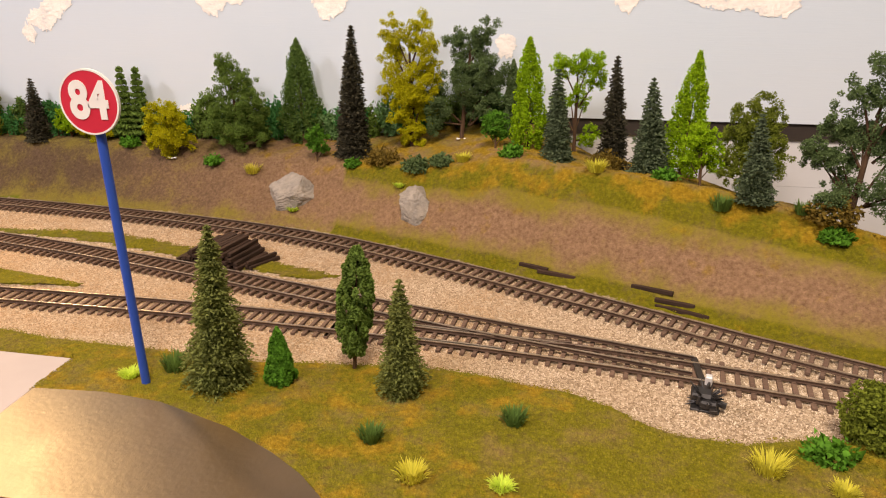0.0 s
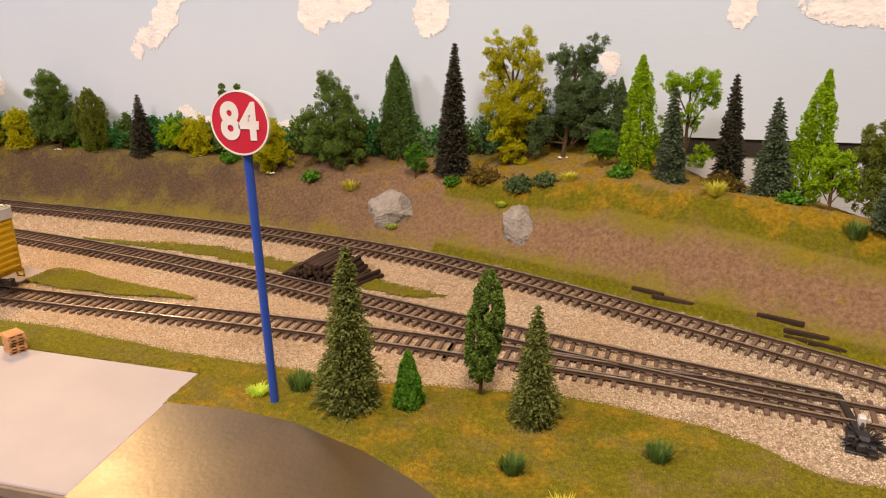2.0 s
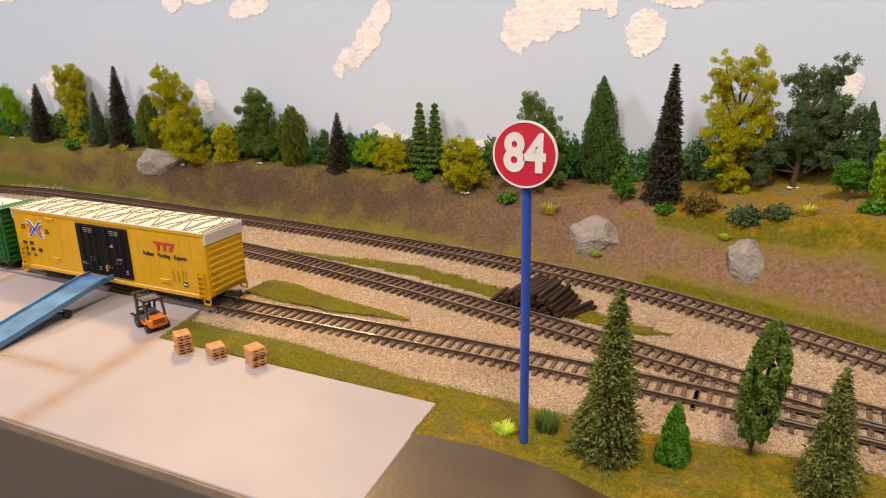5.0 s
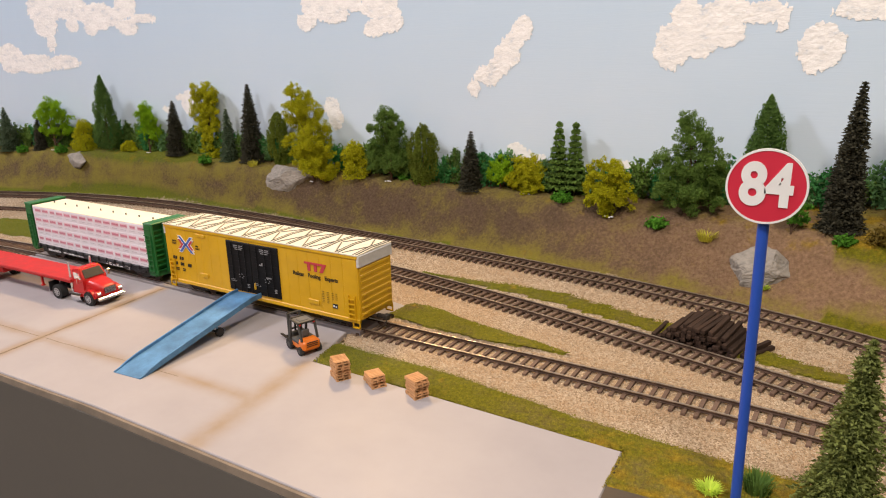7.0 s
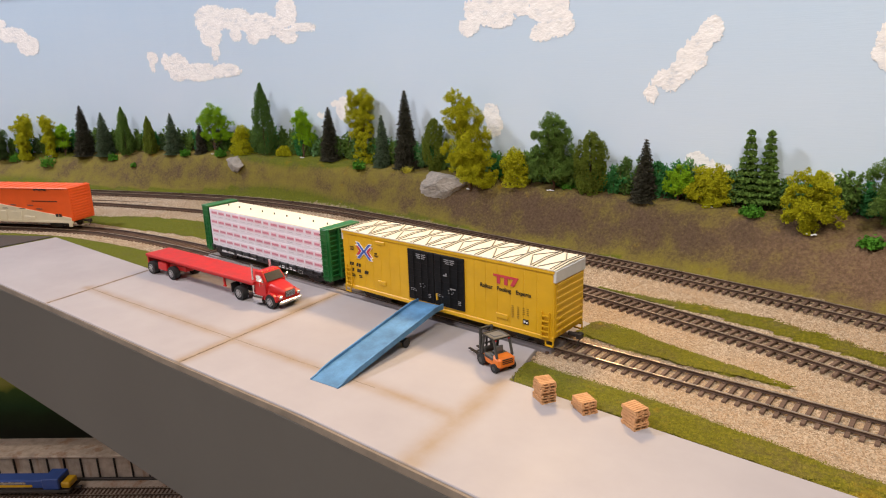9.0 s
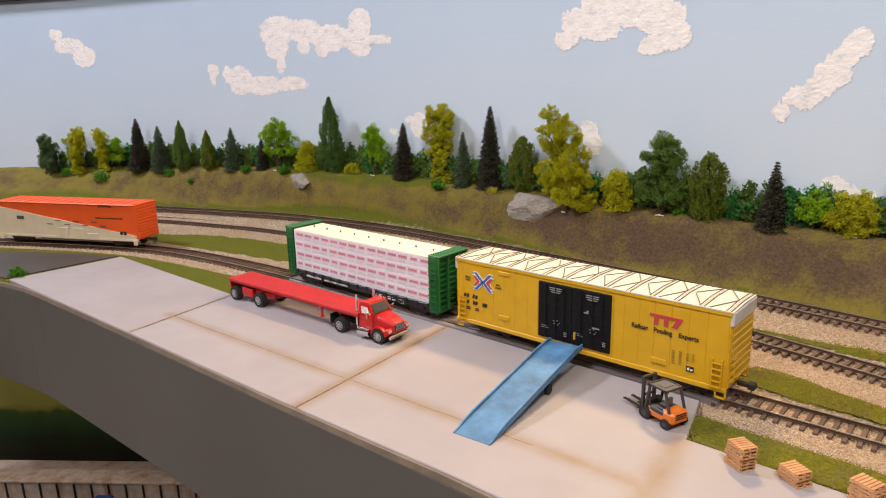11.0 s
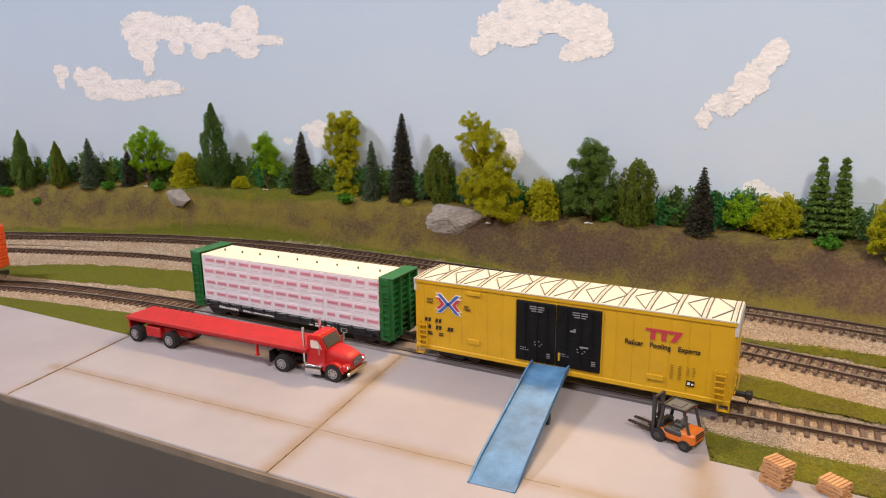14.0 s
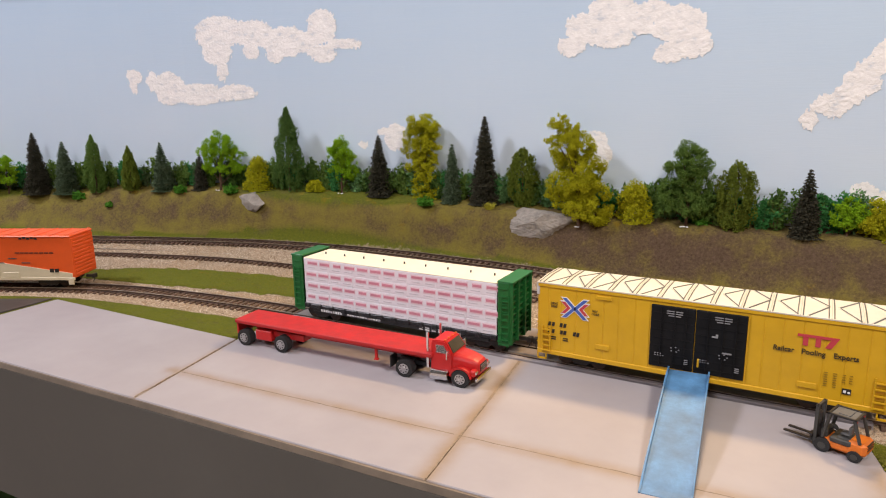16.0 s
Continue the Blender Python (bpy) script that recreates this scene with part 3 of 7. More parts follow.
def grains(name, material, count, spots, size, seed, label, octa=False):
    """Loose grains that lie on the scenery, joined into one mesh of stuff."""
    rng = np.random.default_rng(seed)
    pts = []
    while len(pts) < count:
        x, y = spots(rng)
        if x is not None:
            pts.append((x, y, relief(x, y), turf_at(x, y), gold_at(x, y)))
    pts = np.array(pts)
    n = len(pts)
    if octa:
        shape = np.array([(1, 0, 0), (-1, 0, 0), (0, 1, 0), (0, -1, 0), (0, 0, 1), (0, 0, -1)], float)
        tri = np.array([(0, 2, 4), (2, 1, 4), (1, 3, 4), (3, 0, 4), (2, 0, 5), (1, 2, 5), (3, 1, 5), (0, 3, 5)])
    else:
        shape = np.array([(1, 0, -0.5), (-0.5, 0.87, -0.5), (-0.5, -0.87, -0.5), (0, 0, 0.55)], float)
        tri = np.array([(0, 1, 3), (1, 2, 3), (2, 0, 3)])
    k = len(shape)
    ang = rng.uniform(0, 2 * np.pi, n)
    s = size * rng.uniform(0.55, 1.25, n)
    v = shape[None] * s[:, None, None] * rng.uniform(0.55, 1.25, (n, k, 3))
    c, sn = np.cos(ang)[:, None], np.sin(ang)[:, None]
    v = np.stack([v[..., 0] * c - v[..., 1] * sn, v[..., 0] * sn + v[..., 1] * c, v[..., 2]], -1)
    v += pts[:, None, :3] + np.array([0, 0, size * 0.25])
    tris = (tri[None] + (np.arange(n) * k)[:, None, None]).reshape(-1, 3)
    me = mesh_np(name, v.reshape(-1, 3), tris, material)
    for key, col in (("turf", 3), ("gold", 4)):
        me.attributes.new(key, "FLOAT", "POINT").data.foreach_set("value", np.repeat(pts[:, col], k))
    return tagged(new(name, me), label, "scatter", kind="stuff")


def covered(x, y):
    return hollow(x, y) or inside(x, y, ROAD_LINE) or inside(x, y, LEFT_ROAD)


LEFT_ROAD = [(-1.60, -0.06), (-1.30, 0.145), (-1.20, 0.202), (-1.10, 0.256), (-1.05, 0.283), (-1.012, 0.303), (-1.012, 0.10), (-1.6, -0.10)]


def on_near_ballast(rng):
    x = rng.uniform(-0.46, 0.22)
    y = rng.uniform(0.30, 0.54)
    return (x, y) if rng.random() < ballast_at(x, y) ** 4 and not covered(x, y) else (None, None)


def on_left_ballast(rng):
    x = rng.uniform(-1.35, -0.46)
    y = rng.uniform(0.29, 0.57)
    return (x, y) if rng.random() < ballast_at(x, y) ** 4 and not covered(x, y) else (None, None)


def on_front_turf(rng):
    x = rng.uniform(-0.42, 0.20)
    y = rng.uniform(0.226, 0.36)
    return (x, y) if rng.random() > ballast_at(x, y) * 1.02 and not covered(x, y) else (None, None)


def on_islands(rng):
    o = ISLANDS[int(rng.random() * 3)]
    x = rng.uniform(min(p[0] for p in o), max(p[0] for p in o))
    y = rng.uniform(min(p[1] for p in o), max(p[1] for p in o))
    return (x, y) if inside(x, y, o) and not covered(x, y) else (None, None)


def on_bank(rng):
    x = rng.uniform(-1.2, 0.22) if rng.random() < 0.5 else rng.uniform(-0.45, 0.20)
    foot = curve_at(FAR, x) + 0.016
    y = rng.uniform(foot, back_edge(x))
    return (x, y)


grains("ballast_stones", STONE, 96000, on_near_ballast, 0.00074, 1, "pale grey and tan ballast stones round the tracks")
grains("ballast_stones", STONE, 30000, on_left_ballast, 0.00108, 2, "pale tan ballast stones beside the siding")
grains("ground_foam", TURF, 80000, on_front_turf, 0.00066, 3, "green and golden ground foam in front of the tracks")
grains("ground_foam", TURF, 18000, on_islands, 0.00068, 4, "olive green ground foam between the tracks")
grains("ground_foam", TURF, 60000, on_bank, 0.00060, 5, "mixed earth and turf grains on the bank")

# ---- backdrop, room and benchwork ----


def board(name, xs, z0, z1, off, thick, material, label, category):
    """An upright board that follows the curve of the sky board."""
    verts, faces = [], []
    for x in xs:
        y = wall_y(max(x, -1.9)) + off
        verts += [(x, y, z0), (x, y, z1), (x, y + thick, z1), (x, y + thick, z0)]
    for i in range(len(xs) - 1):
        a = 4 * i
        for k in range(4):
            faces.append((a + k, a + 4 + k, a + 4 + (k + 1) % 4, a + (k + 1) % 4))
    faces += [(0, 1, 2, 3), tuple(len(verts) - 4 + k for k in (3, 2, 1, 0))]
    return tagged(new(name, mesh_data(name, verts, faces, material)), label, category, kind="structure")


LONG = [-2.2 + 0.04 * i for i in range(74)]
BACKDROP = board("backdrop", LONG, 0.079, 0.303, 0.0, 0.012, SKY, "hand-painted pale blue sky board behind the trees", "backdrop")
board("backdrop", [x for x in LONG if x < -0.03], 0.030, 0.0788, 0.0, 0.012, SKY, "foot of the painted sky board behind the trees", "backdrop")
board("wall_lower", LONG, -0.45, 0.0290, 0.004, 0.010, LOWER_WALL, "pale lower wall panel below the sky board", "wall")
board("wall_lower", [x for x in LONG if x > -0.05], 0.0292, 0.0660, 0.004, 0.010, LOWER_WALL, "pale lower wall panel beside the hill", "wall")
board("trim", [x for x in LONG if x > -0.05], 0.0662, 0.0788, 0.002, 0.012, STRIP, "dark strip under the sky board", "trim")
board("trim", LONG, 0.3032, 0.400, -0.010, 0.022, STRIP, "dark valance board above the painted sky", "trim")



def cloud(lumps, seed, lift=0.0003):
    """A cloud of thick white paint: round lumps (x, z, rx, rz) with a dabbed edge."""
    x0, x1 = min(p[0] - p[2] for p in lumps) - 0.006, max(p[0] + p[2] for p in lumps) + 0.006
    z0, z1 = min(p[1] - p[3] for p in lumps) - 0.006, max(p[1] + p[3] for p in lumps) + 0.006
    step = 0.00062
    nx, nz = int((x1 - x0) / step), int((z1 - z0) / step)
    ids, verts, faces = {}, [], []

    def solid(i, k):
        x, z = x0 + (i + 0.5) * step, z0 + (k + 0.5) * step
        v = max((1 - math.hypot((x - a) / c, (z - b) / d)) * min(c, d) for a, b, c, d in lumps)
        v += 0.0022 * noise.noise((x * 110, z * 110, seed)) + 0.0022 * noise.noise((x * 420, z * 210, seed + 5)) + 0.0008 * noise.noise((x * 800, z * 600, seed + 8))
        return v > -0.0004

    def corner(i, k):
        if (i, k) not in ids:
            x, z = x0 + i * step, z0 + k * step
            ids[i, k] = len(verts)
            w = 0.0004 * noise.noise((x * 330, z * 330, seed + 9))
            verts.append((x + w, wall_y(x) - lift - abs(noise.noise((x * 260, z * 260, seed))) * 0.0004, z + w))
        return ids[i, k]

    for i in range(nx):
        for k in range(nz):
            if solid(i, k):
                faces.append((corner(i, k), corner(i + 1, k), corner(i + 1, k + 1), corner(i, k + 1)))
    if faces:
        hung("painted_cloud", mesh_data("painted_cloud", verts, faces, CLOUD, smooth=True), BACKDROP, "rough white painted cloud")


cloud([(-1.071, 0.237, 0.030, 0.018), (-1.029, 0.235, 0.028, 0.014), (-1.075, 0.215, 0.019, 0.014), (-1.070, 0.195, 0.007, 0.012), (-1.031, 0.217, 0.010, 0.010), (-0.987, 0.224, 0.030, 0.016), (-1.000, 0.211, 0.011, 0.009),
       (-0.939, 0.238, 0.018, 0.018), (-0.915, 0.219, 0.022, 0.005), (-0.940, 0.210, 0.017, 0.009), (-0.958, 0.225, 0.016, 0.009)], 1)
cloud([(-1.188, 0.191, 0.009, 0.008), (-1.190, 0.181, 0.005, 0.009)], 16)
cloud([(-1.165, 0.185, 0.007, 0.011), (-1.143, 0.176, 0.020, 0.019), (-1.105, 0.169, 0.038, 0.012), (-1.056, 0.170, 0.026, 0.009)], 2)
cloud([(-0.627, 0.230, 0.025, 0.016), (-0.651, 0.221, 0.019, 0.013), (-0.664, 0.206, 0.013, 0.008), (-0.629, 0.213, 0.022, 0.010), (-0.592, 0.231, 0.017, 0.009), (-0.570, 0.220, 0.023, 0.015), (-0.557, 0.204, 0.015, 0.012), (-0.576, 0.197, 0.013, 0.009), (-0.600, 0.222, 0.012, 0.009)], 3)
cloud([(-0.417, 0.191, 0.010, 0.010), (-0.426, 0.180, 0.010, 0.008), (-0.432, 0.168, 0.013, 0.011), (-0.450, 0.152, 0.014, 0.008), (-0.465, 0.141, 0.006, 0.008), (-0.440, 0.160, 0.010, 0.009)], 4)
cloud([(-0.855, 0.121, 0.013, 0.014), (-0.866, 0.127, 0.010, 0.004)], 5)
cloud([(-0.893, 0.112, 0.005, 0.003)], 17)
cloud([(-0.637, 0.120, 0.010, 0.009), (-0.632, 0.108, 0.011, 0.011)], 6)
cloud([(-0.422, 0.086, 0.009, 0.006), (-0.413, 0.081, 0.010, 0.005), (-0.405, 0.077, 0.014, 0.006)], 7)
cloud([(-0.290, 0.174, 0.013, 0.018), (-0.269, 0.181, 0.015, 0.016), (-0.251, 0.186, 0.013, 0.014), (-0.251, 0.198, 0.020, 0.008), (-0.228, 0.196, 0.017, 0.008), (-0.214, 0.192, 0.004, 0.009), (-0.280, 0.196, 0.012, 0.012)], 8)
cloud([(-0.167, 0.195, 0.015, 0.007), (-0.155, 0.197, 0.012, 0.008)], 9)
cloud([(-0.188, 0.171, 0.015, 0.015), (-0.191, 0.161, 0.009, 0.008)], 10)
cloud([(-1.462, 0.251, 0.012, 0.008), (-1.441, 0.233, 0.026, 0.012), (-1.416, 0.217, 0.021, 0.015)], 11)
cloud([(-0.320, 0.076, 0.013, 0.005)], 12)
cloud([(0.045, 0.173, 0.009, 0.014)], 13)
cloud([(0.121, 0.173, 0.036, 0.012), (0.148, 0.167, 0.018, 0.011)], 14)
cloud([(-0.045, 0.134, 0.008, 0.008)], 15)


def build_room():
    for name, span, label in (
        ("wall_south", (-4.0, 3.0, -2.62, -2.5, -1.2, 1.9), "plain plaster wall of the train room"),
        ("wall_north", (-4.0, 3.0, 0.70, 0.80, -1.2, 1.9), "plain wall behind the sky board"),
        ("wall_west", (-4.12, -4.0, -2.62, 0.80, -1.2, 1.9), "plain plaster wall of the train room"),
        ("wall_east", (3.0, 3.12, -2.62, 0.80, -1.2, 1.9), "plain plaster wall of the train room"),
        ("ceiling", (-4.12, 3.12, -2.62, 0.80, 1.9, 2.0), "plain white ceiling of the train room"),
        ("floor", (-4.12, 3.12, -2.62, 0.80, -1.3, -1.2), "plain floor of the train room"),
    ):
        tagged(part(name, boxes(span), ROOM, None), label, name.split("_")[0], kind="structure")


build_room()


def build_fascia():
    xs = [-1.6 + 0.03 * i for i in range(71)]
    v, f, e, ef = [], [], [], []
    for x in xs:
        y = curve_at(FRONT, x)
        v += [(x, y - 0.003, -0.0046), (x, y - 0.003, -0.1015), (x, y + 0.004, -0.1015), (x, y + 0.004, -0.0046)]
        w = 0.0006 * noise.noise((x * 60, 0, 0))
        e += [(x, y - 0.0022 + w, -0.0008), (x, y - 0.0028 + w, -0.0043), (x, y - 0.0006, -0.0043), (x, y - 0.0006, -0.0008)]
    for i in range(len(xs) - 1):
        for k in range(4):
            f.append((4 * i + k, 4 * i + (k + 1) % 4, 4 * i + 4 + (k + 1) % 4, 4 * i + 4 + k))
    tagged(new("fascia", mesh_data("fascia", v, f, FASCIA)), "dark grey painted fascia board along the layout's front", "fascia", kind="structure")
    tagged(new("trim", mesh_data("trim", e, f, BOARD_EDGE)), "raw brown board edge above the fascia", "trim", kind="structure")
    under = boxes((-1.6, 0.5, 0.232, 0.60, -0.06, -0.031))
    tagged(part("benchwork", under, BOARD_EDGE, None), "plywood deck under the scenery", "benchwork", kind="structure")


build_fascia()


def slab(outline, dirt_lines, label):
    """One board of the loading yard, with its stained seams."""
    x0, x1 = min(p[0] for p in outline), max(p[0] for p in outline)
    y0, y1 = min(p[1] for p in outline), max(p[1] for p in outline)
    bm = prism(outline, -0.0036, 0.0)
    bmesh.ops.bevel(bm, geom=[e for e in bm.edges if all(v.co.z > -0.001 for v in e.verts)], offset=0.0005, segments=1, affect="EDGES")
    for axis, lo, hi in ((0, x0, x1), (1, y0, y1)):
        at = lo + 0.005
        while at < hi:
            co, no = [0, 0, 0], [0, 0, 0]
            co[axis], no[axis] = at, 1
            bmesh.ops.bisect_plane(bm, geom=list(bm.verts) + list(bm.edges) + list(bm.faces), plane_co=co, plane_no=no)
            at += 0.005
    me = bpy.data.meshes.new("slab")
    bm.to_mesh(me)
    bm.free()
    me.materials.append(SLAB)
    values = []
    for v in me.vertices:
        d = 0.0
        for (ax, ay), (bx, by), width, strength in dirt_lines:
            t = max(0, min(1, ((v.co.x - ax) * (bx - ax) + (v.co.y - ay) * (by - ay)) / ((bx - ax) ** 2 + (by - ay) ** 2)))
            far = math.hypot(v.co.x - ax - t * (bx - ax), v.co.y - ay - t * (by - ay))
            d = max(d, strength * max(0, 1 - far / width))
        values.append(d)
    me.attributes.new("dirt", "FLOAT", "POINT").data.foreach_set("value", values)
    return tagged(new("slab", me), label, "pavement", "yard slabs", "structure")


SEAM_A, SEAM_B = ((-0.781, 0.204), (-0.800, 0.310)), ((-0.592, 0.210), (-0.614, 0.414))
CREASE = ((-0.795, 0.248), (-0.41, 0.268))
DIRT = [(*SEAM_A, 0.0060, 0.55), (*SEAM_B, 0.0110, 0.85), (*CREASE, 0.0100, 0.75), ((-0.418, 0.315), (-0.405, 0.222), 0.014, 0.75)]
slab([(-1.010, 0.306), (-1.012, 0.2025), (-0.7812, 0.2105), (-0.8005, 0.3065)], DIRT, "pale grey concrete-painted board slab with stained joint")
slab([(-0.7807, 0.2105), (-0.5923, 0.2165), (-0.6078, 0.3605), (-0.8000, 0.3605), (-0.8000, 0.3110)], DIRT, "pale grey concrete-painted board slab under the flatbed truck")
slab([(-0.5919, 0.2165), (-0.4800, 0.2215), (-0.2255, 0.2225), (-0.2305, 0.3145), (-0.4150, 0.3170), (-0.4255, 0.3605), (-0.6074, 0.3605)], DIRT, "pale grey concrete-painted board slab under the ramp")
slab([(-0.8000, 0.3640), (-0.4172, 0.3640), (-0.4178, 0.3874), (-0.8000, 0.3874)], [((-0.8, 0.3757), (-0.42, 0.3757), 0.02, 0.55)], "grey board strip between the siding rails")
slab([(-0.8000, 0.3953), (-0.4200, 0.3953), (-0.4175, 0.4175), (-0.4560, 0.4265), (-0.8000, 0.4150)], DIRT, "grey board strip behind the siding")


def stain_line(a, b, width, seed, label):
    """A thin, wavering line of dirt where board edges meet under the paint."""
    verts, faces, n = [], [], 60
    dx, dy = b[0] - a[0], b[1] - a[1]
    ln = math.hypot(dx, dy)
    for i in range(n + 1):
        u = i / n
        wob = 0.0006 * noise.noise((u * 9, seed, 0))
        half = width * (0.5 + 0.35 * noise.noise((u * 31, seed, 4)))
        x, y = a[0] + dx * u - dy / ln * wob, a[1] + dy * u + dx / ln * wob
        for s in (-1, 1):
            for z in (0.00012, -0.0005):
                verts.append((x - dy / ln * half * s, y + dx / ln * half * s, z))
    for i in range(n):
        k = 4 * i
        for p, q in ((0, 2), (2, 3), (3, 1), (1, 0)):
            faces.append((k + p, k + q, k + 4 + q, k + 4 + p))
    faces += [(0, 1, 3, 2), (4 * n, 4 * n + 2, 4 * n + 3, 4 * n + 1)]
    tagged(new("trim", mesh_data("trim", verts, faces, STAIN)), label, "joint", kind="structure")


stain_line((-0.782, 0.2115), (-0.7995, 0.3050), 0.0007, 1, "dirty brown joint between two yard slabs")
stain_line((-0.5925, 0.2175), (-0.6070, 0.3600), 0.0008, 2, "dirty brown joint between two yard slabs")
stain_line((-0.7880, 0.2484), (-0.6000, 0.2580), 0.0005, 3, "thin brown crack line along the yard slab")
stain_line((-0.5980, 0.2582), (-0.4700, 0.2650), 0.00035, 4, "thin brown crack line along the yard slab")
tagged(part("road", prism(ROAD_LINE[:8] + [(-0.063, 0.2205), (-0.2252, 0.2205)], -0.0036, 0.0005), ROAD, None), "glossy dark brown painted road with a curved edge", "road", kind="structure")
tagged(part("road", prism(LEFT_ROAD[:6] + [(-1.014, 0.2005), (-1.10, 0.180), (-1.30, 0.105), (-1.60, -0.080)], -0.0036, 0.0012), ROAD_LEFT, None), "matt black road beside the loading yard", "road", kind="structure")

# ---- tracks ----


def along(table, x0, x1, step):
    """Points and headings at even steps along a line of the plan."""
    fine = [(x0 + (x1 - x0) * i / 3000) for i in range(3001)]
    ys = np.array([curve_at(table, x) for x in fine])
    kernel = np.ones(161) / 161
    ys = np.convolve(np.pad(ys, 80, mode="reflect", reflect_type="odd"), kernel, "valid")
    d = np.concatenate([[0], np.cumsum(np.hypot(np.diff(fine), np.diff(ys)))])
    at = np.arange(0, d[-1], step)
    xs, yy = np.interp(at, d, fine), np.interp(at, d, ys)
    head = np.arctan2(np.gradient(yy), np.gradient(xs))
    return list(zip(xs, yy, head))


TIE_LENGTH, TIE_STEP, GAUGE = 0.0268, 0.0062, 0.0151


def tie_mesh(length):
    bm = boxes((-0.00115, 0.00115, -length / 2, length / 2, -0.0018, 0.0), bevel=0.00022)
    for side in (-1, 1):
        for off in (-0.0012, 0.0012):
            y = side * GAUGE / 2 + off
            box(bm, -0.0005, 0.0005, y - 0.00035, y + 0.00035, -0.0001, 0.0004)
    me = bpy.data.meshes.new("tie")
    bm.to_mesh(me)
    bm.free()
    me.materials.append(TIE)
    return me


TIE_MESH = tie_mesh(TIE_LENGTH)


def rail(line, offset, top, parent, climb=0.0):
    """One rail of I section swept along a line: foot, web and head."""
    half = [(0.0009, 0.0), (0.0009, 0.00025), (0.00022, 0.0005), (0.00022, 0.0014), (0.00048, 0.0016), (0.00048, 0.00205), (0.0003, 0.0021)]
    ring = half + [(-a, b) for a, b in half[::-1]]
    verts, faces, k = [], [], len(ring)
    for x, y, h in line:
        for a, b in ring:
            s = offset + a
            verts.append((x - math.sin(h) * s, y + math.cos(h) * s, top + climb * rise(x) - 0.0021 + b))
    for i in range(len(line) - 1):
        for j in range(k):
            faces.append((i * k + j, i * k + (j + 1) % k, (i + 1) * k + (j + 1) % k, (i + 1) * k + j))
    faces += [tuple(range(k)), tuple(len(verts) - 1 - j for j in range(k))]
    me = mesh_data("rail", verts, faces, [RAIL, RAIL_TOP])
    for p in me.polygons:
        if p.center.z > top + climb * rise(p.center.x) - 0.0004:
            p.material_index = 1
    return hung("rail", me, parent)


def track(table, x0, x1, top, label, skip=(), climb=0.0):
    """Flexible track: two rails on ties, each tie a piece of its own. skip: stretches (x0, x1) with other ties."""
    ob = root("track", 0, 0, 0, label=label, category="track", kind="structure")
    rng = random.Random(int(x0 * 1000) + int(top * 1e5))
    laid = []
    for x, y, h in along(table, x0, x1, TIE_STEP):
        if not any(a < x < b for a, b in skip):
            laid.append((x, y, h))
    for x, y, h in laid:
        hung("tie", TIE_MESH, ob, m=pose(x, y, top + climb * rise(x) - 0.0021, 0, 0, math.degrees(h) + rng.uniform(-0.8, 0.8)))
    line = along(table, x0, x1, 0.006)
    for s in (-1, 1):
        rail(line, s * (GAUGE / 2 + 0.0005), top, ob, climb)
    return ob


FAR_TOP, MID_TOP, NEAR_TOP = 0.0035, 0.0022, 0.0012
track(FAR, -1.42, 0.42, FAR_TOP, "weathered main line track on brown ties along the bank", climb=0.0045)
MIDDLE_TRACK = track(MID, -1.42, 0.075, MID_TOP, "weathered passing track on brown ties", skip=[(-0.115, 0.2)])
NEAR_TRACK = track(NEAR, -1.42, 0.42, NEAR_TOP, "weathered siding track on brown ties", skip=[(-0.80, -0.42), (-0.115, 0.095)])


def switch_ties():
    """The long ties under the turnout."""
    cache = {}
    for x, y, h in along(NEAR, -0.115, 0.095, TIE_STEP):
        far = curve_at(MID, x)
        length = round((far - y) + TIE_LENGTH, 4) if x < 0.085 else TIE_LENGTH
        length = max(length, TIE_LENGTH)
        if length not in cache:
            cache[length] = tie_mesh(length)
        hung("tie", cache[length], NEAR_TRACK, m=pose(x, y + (length - TIE_LENGTH) / 2, NEAR_TOP - 0.0021, 0, 0, math.degrees(h)))


switch_ties()


def frog():
    """Guard rails, frog and point blades of the turnout."""
    line = [p for p in along(NEAR, -0.10, 0.02, 0.006)]
    rail(line[4:14], GAUGE / 2 - 0.0015, NEAR_TOP, NEAR_TRACK)
    rail(line[4:14], -GAUGE / 2 + 0.0015, NEAR_TOP, NEAR_TRACK)
    hung("frog", mesh_data("frog", *frog_shape(), RAIL), NEAR_TRACK, "worn metal frog")
    throw = boxes((0.0695, 0.0725, 0.318, 0.366, -0.0006, 0.0010), bevel=0.0002)
    part("throw_bar", throw, DARK_METAL, NEAR_TRACK)


def frog_shape():
    bm = boxes((-0.008, 0.012, 0.3708, 0.3722, -0.001, NEAR_TOP + 0.0002), (-0.004, 0.020, 0.3682, 0.3692, -0.001, NEAR_TOP + 0.0002), bevel=0.0002)
    v, f = [tuple(x.co) for x in bm.verts], [[x.index for x in g.verts] for g in bm.faces if not bm.verts.index_update()]
    bm.free()
    return v, f


frog()


